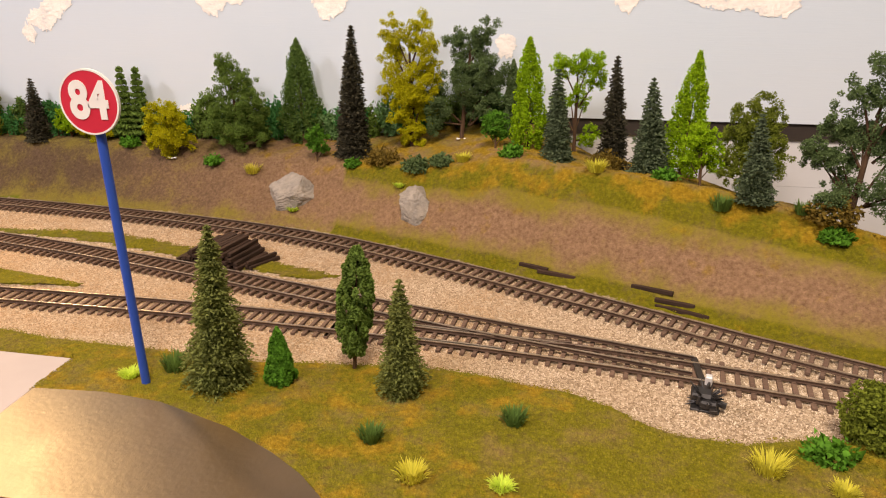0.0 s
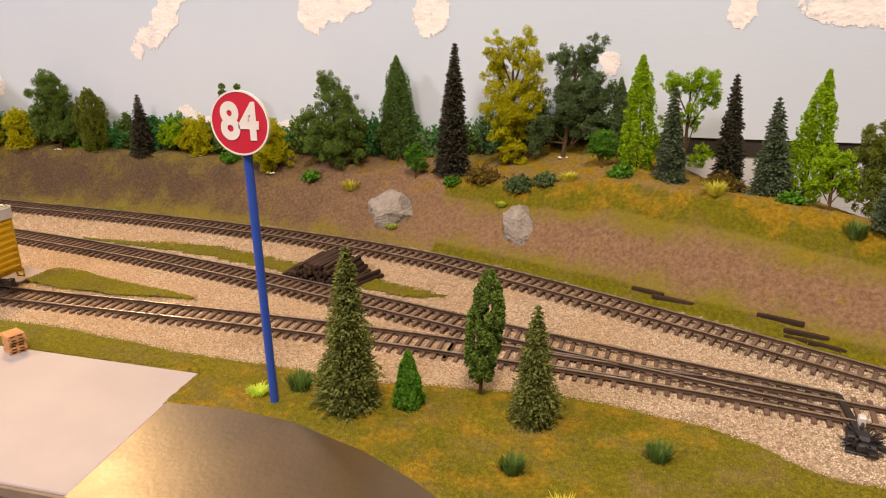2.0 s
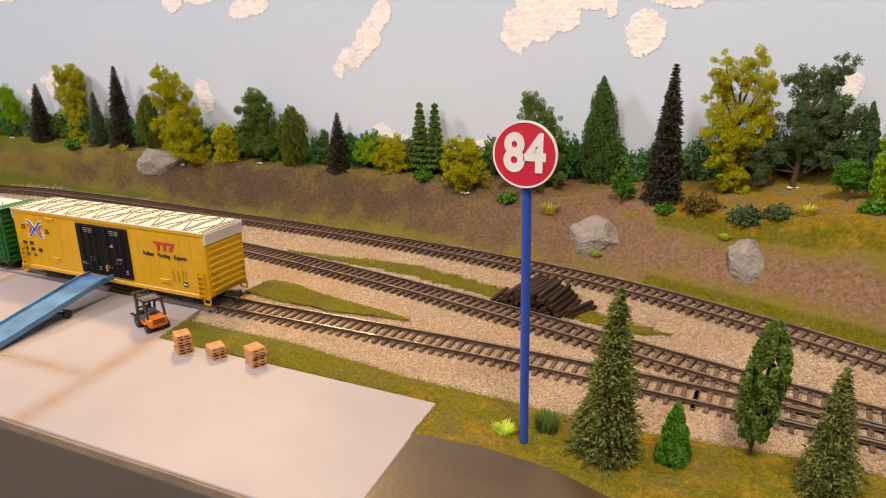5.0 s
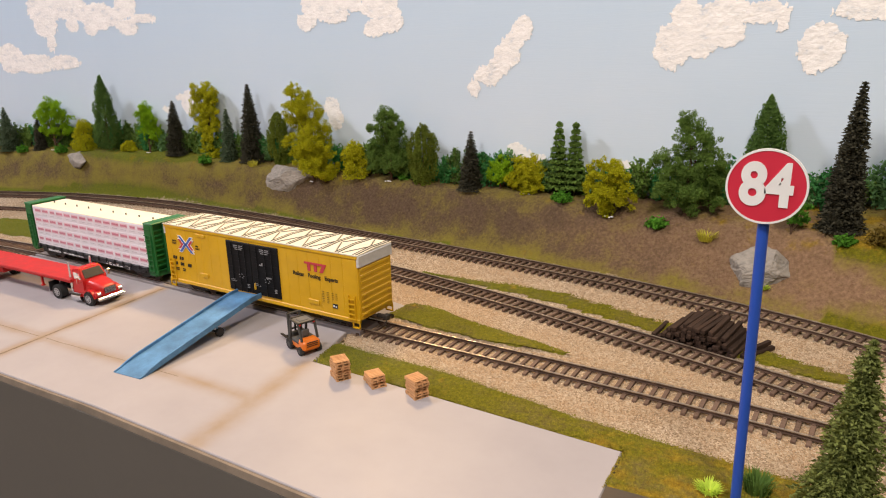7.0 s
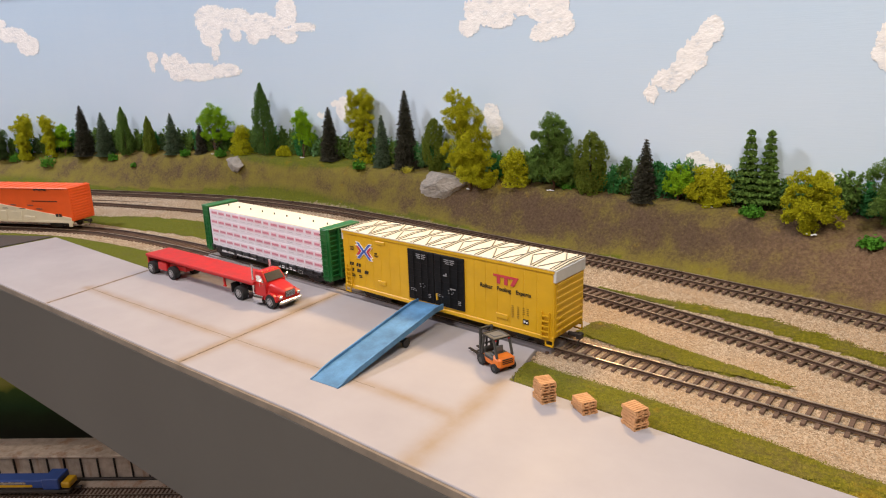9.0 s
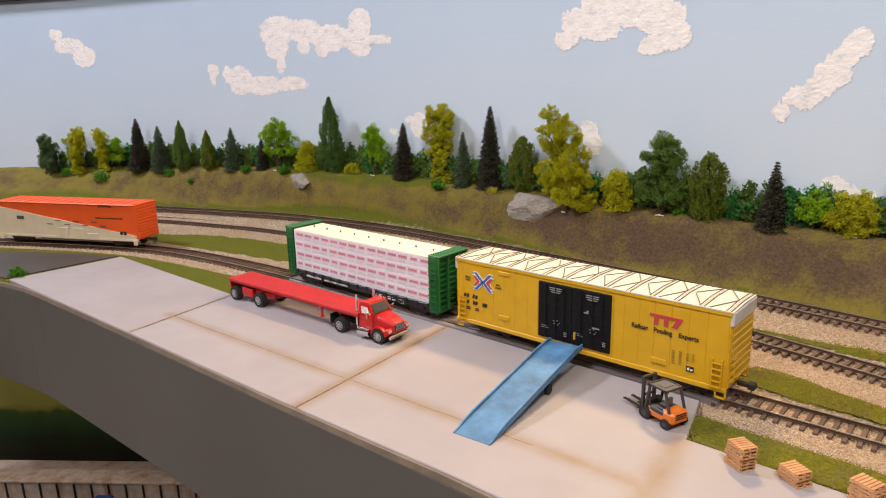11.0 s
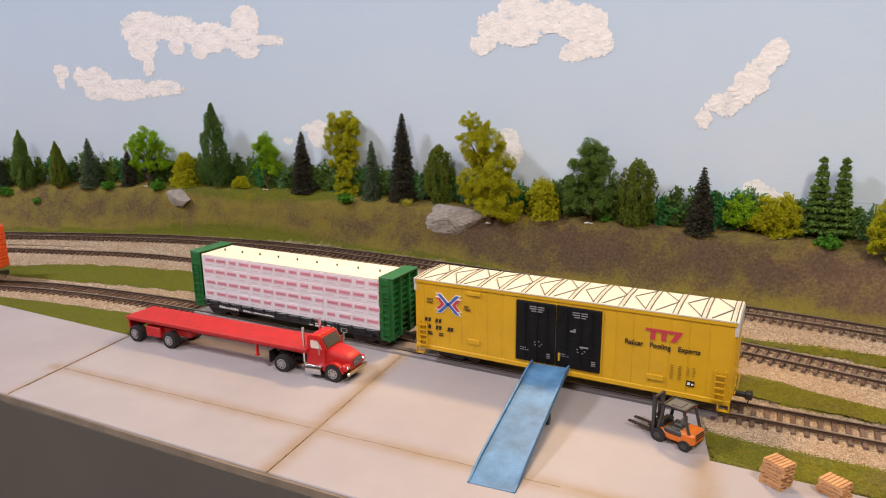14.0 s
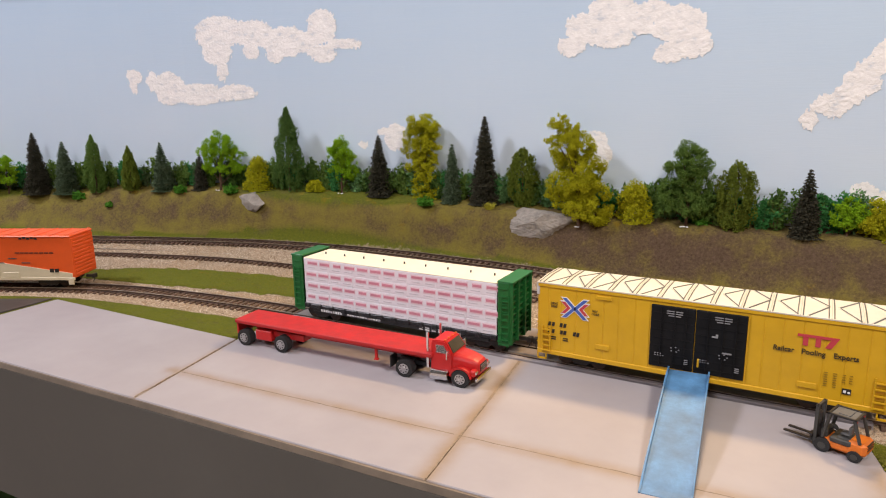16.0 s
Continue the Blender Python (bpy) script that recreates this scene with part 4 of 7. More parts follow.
def switch_stand(x, y):
    ob = root("switch_machine", x, y, -0.0022, -12, "lumpy black switch machine beside the turnout", "switch machine")
    part("base_plate", boxes((-0.0075, 0.0075, -0.006, 0.006, 0.0, 0.0010), bevel=0.0004), BLACK, ob)
    part("motor_case", boxes((-0.0050, 0.0035, -0.004, 0.004, 0.0010, 0.0062), bevel=0.0012), BLACK, ob)
    part("cover", boxes((-0.008, -0.001, -0.0035, 0.0065, 0.003, 0.0058), (-0.003, 0.006, -0.0065, 0.002, 0.0012, 0.0045), bevel=0.0008), BLACK, ob)
    part("lever", rods(((0.0, 0.004, 0.004), (0.002, 0.022, 0.003), 0.0009), ((0.003, -0.002, 0.004), (0.0105, -0.003, 0.0030), 0.0014)), BLACK, ob)
    part("lamp", boxes((-0.001, 0.003, 0.016, 0.020, 0.002, 0.006), bevel=0.0005), SILVER, ob, "small pale switch target")
    spikes = bmesh.new()
    rng = random.Random(4)
    for _ in range(60):
        a = rng.uniform(0, 6.28)
        rod(spikes, (0, 0, 0.003), (math.cos(a) * rng.uniform(0.006, 0.011), math.sin(a) * rng.uniform(0.006, 0.010), rng.uniform(0.0005, 0.009)), 0.0007, 5, 0.0002)
    part("wiring", spikes, BLACK, ob)
    ob.matrix_basis = ob.matrix_basis @ Matrix.Diagonal((0.80, 0.85, 1.25, 1))


switch_stand(0.0690, 0.3260)

# ---- rolling stock ----


def wheel(bm_name, parent, x, y, z, r, width, tread=STEEL):
    """A flanged rail wheel with its hub."""
    bm = rods(((x, y - width / 2, z), (x, y + width / 2, z), r), ((x, y - width * 0.62, z), (x, y + width * 0.62, z), r * 0.35), sides=20)
    return part(bm_name, bm, tread, parent, smooth=False)


def bogie(parent, x):
    """A four-wheel freight truck: side frames, bolster and wheels."""
    ob = part("bogie", boxes((x - 0.004, x + 0.004, -0.012, 0.012, 0.005, 0.0085), bevel=0.0005), DARK_METAL, parent)
    for s in (-1, 1):
        outline = [(x - 0.0135, 0.0065), (x - 0.0105, 0.0082), (x - 0.004, 0.0090), (x + 0.004, 0.0090), (x + 0.0105, 0.0082), (x + 0.0135, 0.0065), (x + 0.0120, 0.0040), (x + 0.0060, 0.0042), (x + 0.0035, 0.0022), (x - 0.0035, 0.0022), (x - 0.0060, 0.0042), (x - 0.0120, 0.0040)]
        y = s * 0.0112
        part("side_frame", side_prism(outline, y - 0.0009, y + 0.0009), DARK_METAL, ob)
        for wx in (x - 0.0102, x + 0.0102):
            wheel("wheel", ob, wx, s * 0.0081, 0.0048, 0.0048, 0.0022, RAIL)
    return ob


def coupler(parent, x, way):
    bm = boxes((*sorted((x, x + way * 0.0070)), -0.0012, 0.0012, 0.0068, 0.0092), bevel=0.0003)
    box(bm, *sorted((x + way * 0.0060, x + way * 0.0095)), -0.0024, 0.0020, 0.0062, 0.0100, bevel=0.0005)
    rod(bm, (x + way * 0.0080, 0.0, 0.0064), (x + way * 0.0070, -0.0016, 0.0026), 0.00035, 5)
    return part("coupler", bm, DARK_METAL, parent)


def ladder(parent, x0, x1, y, z0, z1, rungs, material, lean=0.0012):
    bm = bmesh.new()
    for x in (x0, x1):
        box(bm, x - 0.0004, x + 0.0004, y - lean, y, z0, z1)
    for i in range(rungs):
        z = z0 + (z1 - z0) * (i + 0.3) / rungs
        box(bm, x0, x1, y - lean - 0.0004, y - lean + 0.0004, z - 0.00035, z + 0.00035)
    return part("ladder", bm, material, parent)


FACE = pose(0, 0, 0, 90, 0, 0)


def bars(parent, spots, y, material, name="marking"):
    """Small printed marks: bars (x, z, width, height) on a side face."""
    for x, z, w, h in spots:
        part(name, boxes((x - w / 2, x + w / 2, y - 0.00015, y + 0.0002, z - h / 2, z + h / 2)), material, parent)


def corrugated_end(parent, x, way, half, z0, z1, material, ribs=8):
    panel = part("end_panel", boxes((*sorted((x - way * 0.0006, x + way * 0.0004)), -half, half, z0, z1)), material, parent)
    for i in range(ribs):
        z = z0 + (z1 - z0) * (i + 0.6) / ribs
        part("rib", boxes((*sorted((x - way * 0.0002, x + way * 0.0008)), -half + 0.0012, half - 0.0012, z - 0.0013, z + 0.0013), bevel=0.0005), material, panel)
    return panel


def yellow_boxcar():
    """Sixty-foot style boxcar, near side at -y."""
    ob = root("boxcar", -0.5033, 0.3757, NEAR_TOP, label="yellow boxcar with black plug doors and white roof on siding", category="freight car", group="freight cars")
    L, W, z0, z1 = 0.0918, 0.0177, 0.0095, 0.0522
    body = boxes((-L, L, -W + 0.0002, W - 0.0002, z0, z1), bevel=0.0003)
    body = part("body", body, YELLOW, ob)
    # side panels stand a hair proud, with a seam between them, on both sides
    xs = [-0.0912, -0.0851, -0.0769, -0.0679, -0.0599, -0.0514, -0.0427, -0.0332, -0.0250, 0.0256, 0.0330, 0.0420, 0.0512, 0.0608, 0.0704, 0.0800, 0.0912]
    for s in (-1, 1):
        for a, b in zip(xs, xs[1:]):
            part("side_panel", boxes((a + 0.00034, b - 0.00034, *sorted((s * (W - 0.0005), s * W)), z0 + 0.001, z1 - 0.002), bevel=0.0002), YELLOW, body)
    for s in (-1, 1):
        y0, y1 = sorted((s * (W - 0.0014), s * (W + 0.0005)))
        part("side_sill", boxes((-L, L, y0, y1, z0 - 0.0016, z0 + 0.0012), bevel=0.0003), YELLOW, body)
        part("eave_rail", boxes((-L, L, y0, y1, z1 - 0.0018, z1 + 0.0004), bevel=0.0003), YELLOW, body)
    # doors
    for x0, x1 in ((-0.0245, -0.0010), (-0.0006, 0.0250)):
        door = part("door", boxes((x0, x1, -W - 0.0010, -W + 0.0010, 0.0127, 0.0488), bevel=0.0004), BLACK_PAINT, ob, "matt black plug door")
        for i in range(7):
            z = 0.0157 + i * 0.0048
            part("door_rib", boxes((x0 + 0.0015, x1 - 0.0015, -W - 0.0013, -W - 0.0008, z - 0.0003, z + 0.0003)), BLACK_PAINT, door)
        for x in (x0 + (x1 - x0) * 0.25, x0 + (x1 - x0) * 0.55, x0 + (x1 - x0) * 0.8):
            part("lock_rod", rods(((x, -W - 0.0016, 0.0132), (x, -W - 0.0016, 0.0482), 0.00035), sides=6), BLACK_PAINT, door)
        cx = (x0 + x1) / 2
        bars(door, [(cx + 0.001, 0.0462 - 0.0013 * k, 0.0085 - 0.002 * (k == 2), 0.0005) for k in range(3)], -W - 0.0015, DOOR_INK)
        marks = [(x0 + 0.0035 + 0.0014 * (k % 4), 0.0198 + 0.0012 * (k // 4), 0.0008, 0.0004) for k in range(7)]
        marks += [(cx + 0.002 + 0.0022 * math.cos(a), 0.0245 + 0.0014 * math.sin(a), 0.0007, 0.0005) for a in (0, 1.3, 2.6, 3.9, 5.2)]
        marks += [(x1 - 0.0035, 0.0170 + 0.0011 * k, 0.0022, 0.0004) for k in range(3)]
        bars(door, marks, -W - 0.0017, DOOR_INK)
    part("door_handle", boxes((0.0014, 0.0024, -W - 0.0022, -W - 0.0008, 0.0165, 0.0212), bevel=0.0002), YELLOW, ob, "small yellow door handle")
    bars(ob, [(0.0095, 0.0352, 0.0030, 0.0009), (0.0160, 0.0268, 0.0048, 0.0008), (0.0105, 0.0363, 0.0012, 0.0010)], -W - 0.0017, DOOR_INK)
    # roof: shallow peak with a diagonal-panel pattern
    h = 0.0008
    roof = part("roof", side_prism([(-L - 0.0006, z1 + 0.0003), (L + 0.0006, z1 + 0.0003), (L + 0.0006, z1 + 0.0010), (-L - 0.0006, z1 + 0.0010)], -W - 0.0006, W + 0.0006), ROOF_WHITE, ob, "cream white ribbed roof")
    peak = bmesh.new()
    outline = [(-W - 0.0006, z1 + 0.0010), (0, z1 + 0.0010 + h), (W + 0.0006, z1 + 0.0010)]
    a = [peak.verts.new((-L - 0.0006, y, z)) for y, z in outline]
    b = [peak.verts.new((L + 0.0006, y, z)) for y, z in outline]
    for i in range(3):
        j = (i + 1) % 3
        peak.faces.new((a[i], a[j], b[j], b[i]))
    peak.faces.new(a[::-1]), peak.faces.new(b)
    bmesh.ops.recalc_face_normals(peak, faces=peak.faces)
    part("roof_peak", peak, ROOF_WHITE, roof)
    ribs, lines = bmesh.new(), bmesh.new()
    count = 13
    for i in range(count + 1):
        x = -L + 0.002 + (2 * L - 0.004) * i / count
        for s in (-1, 1):
            slope = h / (W + 0.0006)

            def top(y):
                return z1 + 0.0010 + h - slope * abs(y)
            rod(ribs, (x, 0, top(0)), (x, s * W, top(W)), 0.00040, 6)
            rod(lines, (x + 0.0013, 0, top(0) + 0.0002), (x + 0.0013, s * W, top(W) + 0.0002), 0.00028, 5)
            rod(lines, (x - 0.0012, 0, top(0) + 0.0002), (x - 0.0012, s * W, top(W) + 0.0002), 0.00024, 5)
            if i < count:
                step = (2 * L - 0.004) / count
                zig = 1 if i % 2 else -1
                xa, xb = x + step * 0.22, x + step * 0.86
                if zig < 0:
                    xa, xb = xb, xa
                rod(ribs, (xa, s * 0.0006, top(0.0006)), (xb, s * (W - 0.0005), top(W - 0.0005)), 0.00030, 6)
                faint = bmesh.new()
                rod(faint, (xa + 0.0010, s * 0.0006, top(0.0006) + 0.0002), (xb + 0.0010, s * (W - 0.0005), top(W - 0.0005) + 0.0002), 0.00032, 5)
                part("roof_panel_line", faint, ROOF_FAINT, roof)
    part("roof_rib", ribs, ROOF_WHITE, roof)
    part("roof_seam", lines, ROOF_LINE, roof, "dark roof seams")

    # ends
    for way in (-1, 1):
        corrugated_end(ob, way * L, way, W - 0.001, z0 + 0.001, z1 - 0.0076, YELLOW)
        part("end_cap", boxes((*sorted((way * (L - 0.001), way * (L + 0.0012))), -W, W, z1 - 0.0072, z1 + 0.0004), bevel=0.0004), SILVER, ob, "silver end cap under the roof")
        coupler(ob, way * L, way)
        grab = bmesh.new()
        for y in (-W + 0.003, W - 0.006):
            for k in range(4):
                z = 0.0135 + k * 0.0042
                box(grab, *sorted((way * (L + 0.0012), way * (L + 0.0017))), y, y + 0.0035, z, z + 0.0005)
        rod(grab, (way * (L + 0.0022), -0.010, 0.0150), (way * (L + 0.0022), 0.010, 0.0150), 0.0004, 6)
        part("grab_iron", grab, YELLOW, ob)
        for s in (-1, 1):
            part("stirrup", boxes((*sorted((way * L, way * (L - 0.006))), s * W - 0.0004, s * W + 0.0004, z0 - 0.0052, z0 - 0.0042), (*sorted((way * L, way * (L - 0.0007))), s * W - 0.0004, s * W + 0.0004, z0 - 0.0048, z0), (*sorted((way * (L - 0.0053), way * (L - 0.006))), s * W - 0.0004, s * W + 0.0004, z0 - 0.0048, z0)), YELLOW, ob)
    for x in (-0.0885, 0.0838):
        ladder(ob, x, x + 0.0050, -W, 0.0095, 0.0262, 5, YELLOW)
    for x in (-0.066, 0.066):
        bogie(ob, x)
    part("underframe", boxes((-0.088, 0.088, -0.004, 0.004, 0.0070, 0.0100), (-0.045, -0.030, -0.012, 0.010, 0.0058, 0.0100), (0.010, 0.034, -0.011, 0.012, 0.0062, 0.0100), bevel=0.0005), DARK_METAL, ob)
    # panels and plates on the side
    for x0, x1, za, zb in ((-0.0555, -0.0475, 0.0165, 0.0195), (-0.0560, -0.0470, 0.0470, 0.0492), (0.0500, 0.0590, 0.0150, 0.0180)):
        part("tack_board", boxes((x0, x1, -W - 0.0008, -W + 0.0002, za, zb), bevel=0.0002), YELLOW, ob)
    # emblem of red and blue arms
    ex, ez, y = -0.0687, 0.0392, -W - 0.0004
    for sx in (-1, 1):
        for colour, tip, far, reach, half, deep in ((WHITE_INK, 0.0004, 0.0068, 0.0064, 0.0019, 0.0000), (WHITE_INK, 0.0034, 0.0074, 0.0042, 0.0017, 0.00004), (BLUE_INK, 0.0004, 0.0064, 0.0060, 0.0013, 0.0001), (RED_INK, 0.0037, 0.0071, 0.0036, 0.0012, 0.00014)):
            arm = [(ex + sx * (tip - half), ez), (ex + sx * (far - half), ez + reach), (ex + sx * (far + half), ez + reach), (ex + sx * (tip + half), ez), (ex + sx * (far + half), ez - reach), (ex + sx * (far - half), ez - reach)]
            part("emblem", side_prism(arm, y - deep, y + 0.0004), colour, ob, "red and blue crossed emblem")
    for text, x, z, size in (("next", -0.0815, 0.0412, 0.0024), ("load", -0.0815, 0.0392, 0.0024), ("any", -0.0565, 0.0397, 0.0024), ("road", -0.0562, 0.0377, 0.0024)):
        lettering(text, size, BLACK_INK, ob, pose(x, -W - 0.0004, z, 90, 0, 0))
    for z, places in ((0.0277, (-0.0842, -0.0818, -0.0769, -0.0745)), (0.0232, (-0.0842, -0.0818, -0.0766, -0.0745, -0.0685, -0.0664))):
        for x in places:
            part("marking", side_prism([(x - 0.0010, z - 0.0012), (x + 0.0006, z - 0.0012), (x + 0.0010, z + 0.0012), (x - 0.0006, z + 0.0012)], -W - 0.0004, -W + 0.0002), BLACK_INK, ob)
    bars(ob, [(-0.0815 + 0.0075 * k, 0.0196, 0.0030, 0.0006) for k in range(2)] + [(-0.0815 + 0.0075 * k, 0.0183, 0.0030, 0.0006) for k in range(2)], -W - 0.0003, BLACK_INK)
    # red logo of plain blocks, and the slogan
    bars(ob, [(0.0560, 0.0428, 0.0156, 0.0014), (0.0520, 0.0398, 0.0024, 0.0044), (0.0576, 0.0398, 0.0024, 0.0044)], -W - 0.0004, RED_INK, "logo")
    part("logo", side_prism([(0.0608, 0.0376), (0.0636, 0.0376), (0.0668, 0.0434), (0.0640, 0.0434)], -W - 0.0005, -W), RED_INK, ob)
    for text, x in (("Railcar", 0.0425), ("Pooling", 0.0560), ("Experts", 0.0704)):
        lettering(text, 0.0039, BLACK_INK, ob, pose(x, -W - 0.0004, 0.0342, 90, 0, 0), stretch=0.92, bold=0.00005)
    marks = [(0.0625 + 0.004 * (k // 7), 0.0250 - 0.0012 * (k % 7), 0.0017, 0.00016) for k in range(14)] + [(0.0705 + 0.003 * (k // 4), 0.0250 - 0.0013 * (k % 4), 0.0014, 0.00016) for k in range(8)]
    bars(ob, marks, -W - 0.0003, FAINT_INK)
    bars(ob, [(0.0722, 0.0165, 0.0040, 0.0030)], -W - 0.0003, BLACK_INK)
    bars(ob, [(0.0714, 0.0165, 0.0012, 0.0014), (0.0732, 0.0162, 0.0011, 0.0009)], -W - 0.0005, WHITE_INK)
    return ob


def lumber_car():
    """Centre-beam flat with wrapped lumber between green bulkheads."""
    ob = root("lumber_flatcar", -0.7025, 0.3757, NEAR_TOP, label="green bulkhead flatcar loaded with white wrapped lumber", category="freight car", group="freight cars")
    L, W = 0.0868, 0.0160
    deck = part("deck", boxes((-L, L, -W, W, 0.0100, 0.0125), (-L + 0.014, L - 0.014, -W + 0.0005, -W + 0.0025, 0.0072, 0.0102), (-L + 0.014, L - 0.014, W - 0.0025, W - 0.0005, 0.0072, 0.0102), bevel=0.0004), BLACK, ob, "black deck with white markings")
    for i in range(15):
        x = -L + 0.010 + i * (2 * L - 0.02) / 14
        part("winch", boxes((x - 0.0020, x + 0.0020, -W - 0.0012, -W + 0.0003, 0.0098, 0.0135), bevel=0.0005), BLACK, deck)
    bars(deck, [(-0.064 + 0.0022 * k, 0.0088, 0.0016, 0.0018) for k in range(9)] + [(-0.040 + 0.0023 * k, 0.0088, 0.0017, 0.0011) for k in range(13)] + [(0.022 + 0.005 * (k % 5), 0.0098 - 0.0016 * (k // 5), 0.0032, 0.0009) for k in range(10)] + [(0.0500, 0.0086, 0.0050, 0.0034)], -W + 0.0004, WHITE_INK)
    bars(deck, [(0.0500, 0.0086, 0.0040, 0.0024)], -W + 0.0001, BLACK_INK)
    for way in (-1, 1):
        bh = part("bulkhead", boxes((*sorted((way * L, way * (L - 0.0012))), -W, W, 0.0060, 0.0490), bevel=0.0004), GREEN, ob, "green ribbed steel bulkhead")
        ribs = bmesh.new()
        for y in (-W + 0.0006, -0.0055, 0.0055, W - 0.0006):
            box(ribs, *sorted((way * (L - 0.0002), way * (L + 0.0030))), y - 0.0007, y + 0.0007, 0.0080, 0.0485, bevel=0.0003)
        for k in range(10):
            z = 0.0110 + k * 0.0040
            box(ribs, *sorted((way * (L - 0.0002), way * (L + 0.0016))), -W + 0.0006, W - 0.0006, z - 0.0004, z + 0.0004)
        part("bulkhead_rib", ribs, GREEN, bh)
        for s in (-1, 1):
            plate = part("side_plate", boxes((*sorted((way * (L - 0.0070), way * (L + 0.0006))), s * W - 0.0005, s * W + 0.0005, 0.0070, 0.0488), bevel=0.0003), GREEN, bh)
            plate.parent = ob
            for k in range(8):
                part("plate_rib", boxes((*sorted((way * (L - 0.0072), way * (L - 0.0004))), s * W + s * 0.0003 - 0.0007, s * W + s * 0.0003 + 0.0007, 0.0095 + k * 0.0050, 0.0101 + k * 0.0050)), GREEN, plate)
        part("top_cap", boxes((*sorted((way * (L - 0.0075), way * (L + 0.0034))), -W - 0.0004, W + 0.0004, 0.0485, 0.0498), bevel=0.0003), GREEN, bh)
        coupler(ob, way * (L + 0.001), way)
        ladder(ob, way * (L - 0.002) - 0.0025, way * (L - 0.002) + 0.0025, -W, 0.010, 0.040, 7, GREEN)
        bogie(ob, way * 0.0670)
    # wrapped packs in rows and columns on each side of the beam
    rows, cols = 4, 7
    x0, x1 = -L + 0.0080, L - 0.0080
    for s in (-1, 1):
        for r in range(rows):
            for c in range(cols):
                a, b = x0 + (x1 - x0) * c / cols, x0 + (x1 - x0) * (c + 1) / cols
                za, zb = 0.0128 + r * 0.0086, 0.0128 + (r + 1) * 0.0086
                y0, y1 = sorted((s * 0.0006, s * (W - 0.0004)))
                pack = part("lumber_pack", boxes((a, b, y0, y1, za + 0.0001, zb), bevel=0.00025), WRAP, ob, "white printed lumber wrap")
                if s < 0:
                    y = -W + 0.0004
                    shift = (0.0, 0.0035, 0.0016, 0.0049)[r]
                    half = (b - a) / 2
                    for k in range(2):
                        x = a + half * k + 0.0060 + shift * 0.5
                        w = 0.0098 if (c * 2 + k + r) % 5 else 0.0072
                        bars(pack, [(x, zb - 0.0030, w, 0.0034)], y, PINK, "print_band")
                        bars(pack, [(x, zb - 0.0030, w * 0.88, 0.0017)], y - 0.0001, WRAP_RED, "print_line")
                        bars(pack, [(x - 0.0012, za + 0.0022, 0.0070, 0.00045)], y, WRAP_LINE, "plank_line")
    part("wrap_top", boxes((x0, x1, -W + 0.0004, W - 0.0004, 0.0473, 0.0480), bevel=0.0003), WRAP_TOP, ob, "cream wrap over the load")
    nubs = bmesh.new()
    for i in range(9):
        x = x0 + (x1 - x0) * (i + 0.5) / 9
        box(nubs, x - 0.0004, x + 0.0004, -0.0004, 0.0004, 0.0478, 0.0496)
    part("strap_peg", nubs, ROOF_LINE, ob)
    return ob


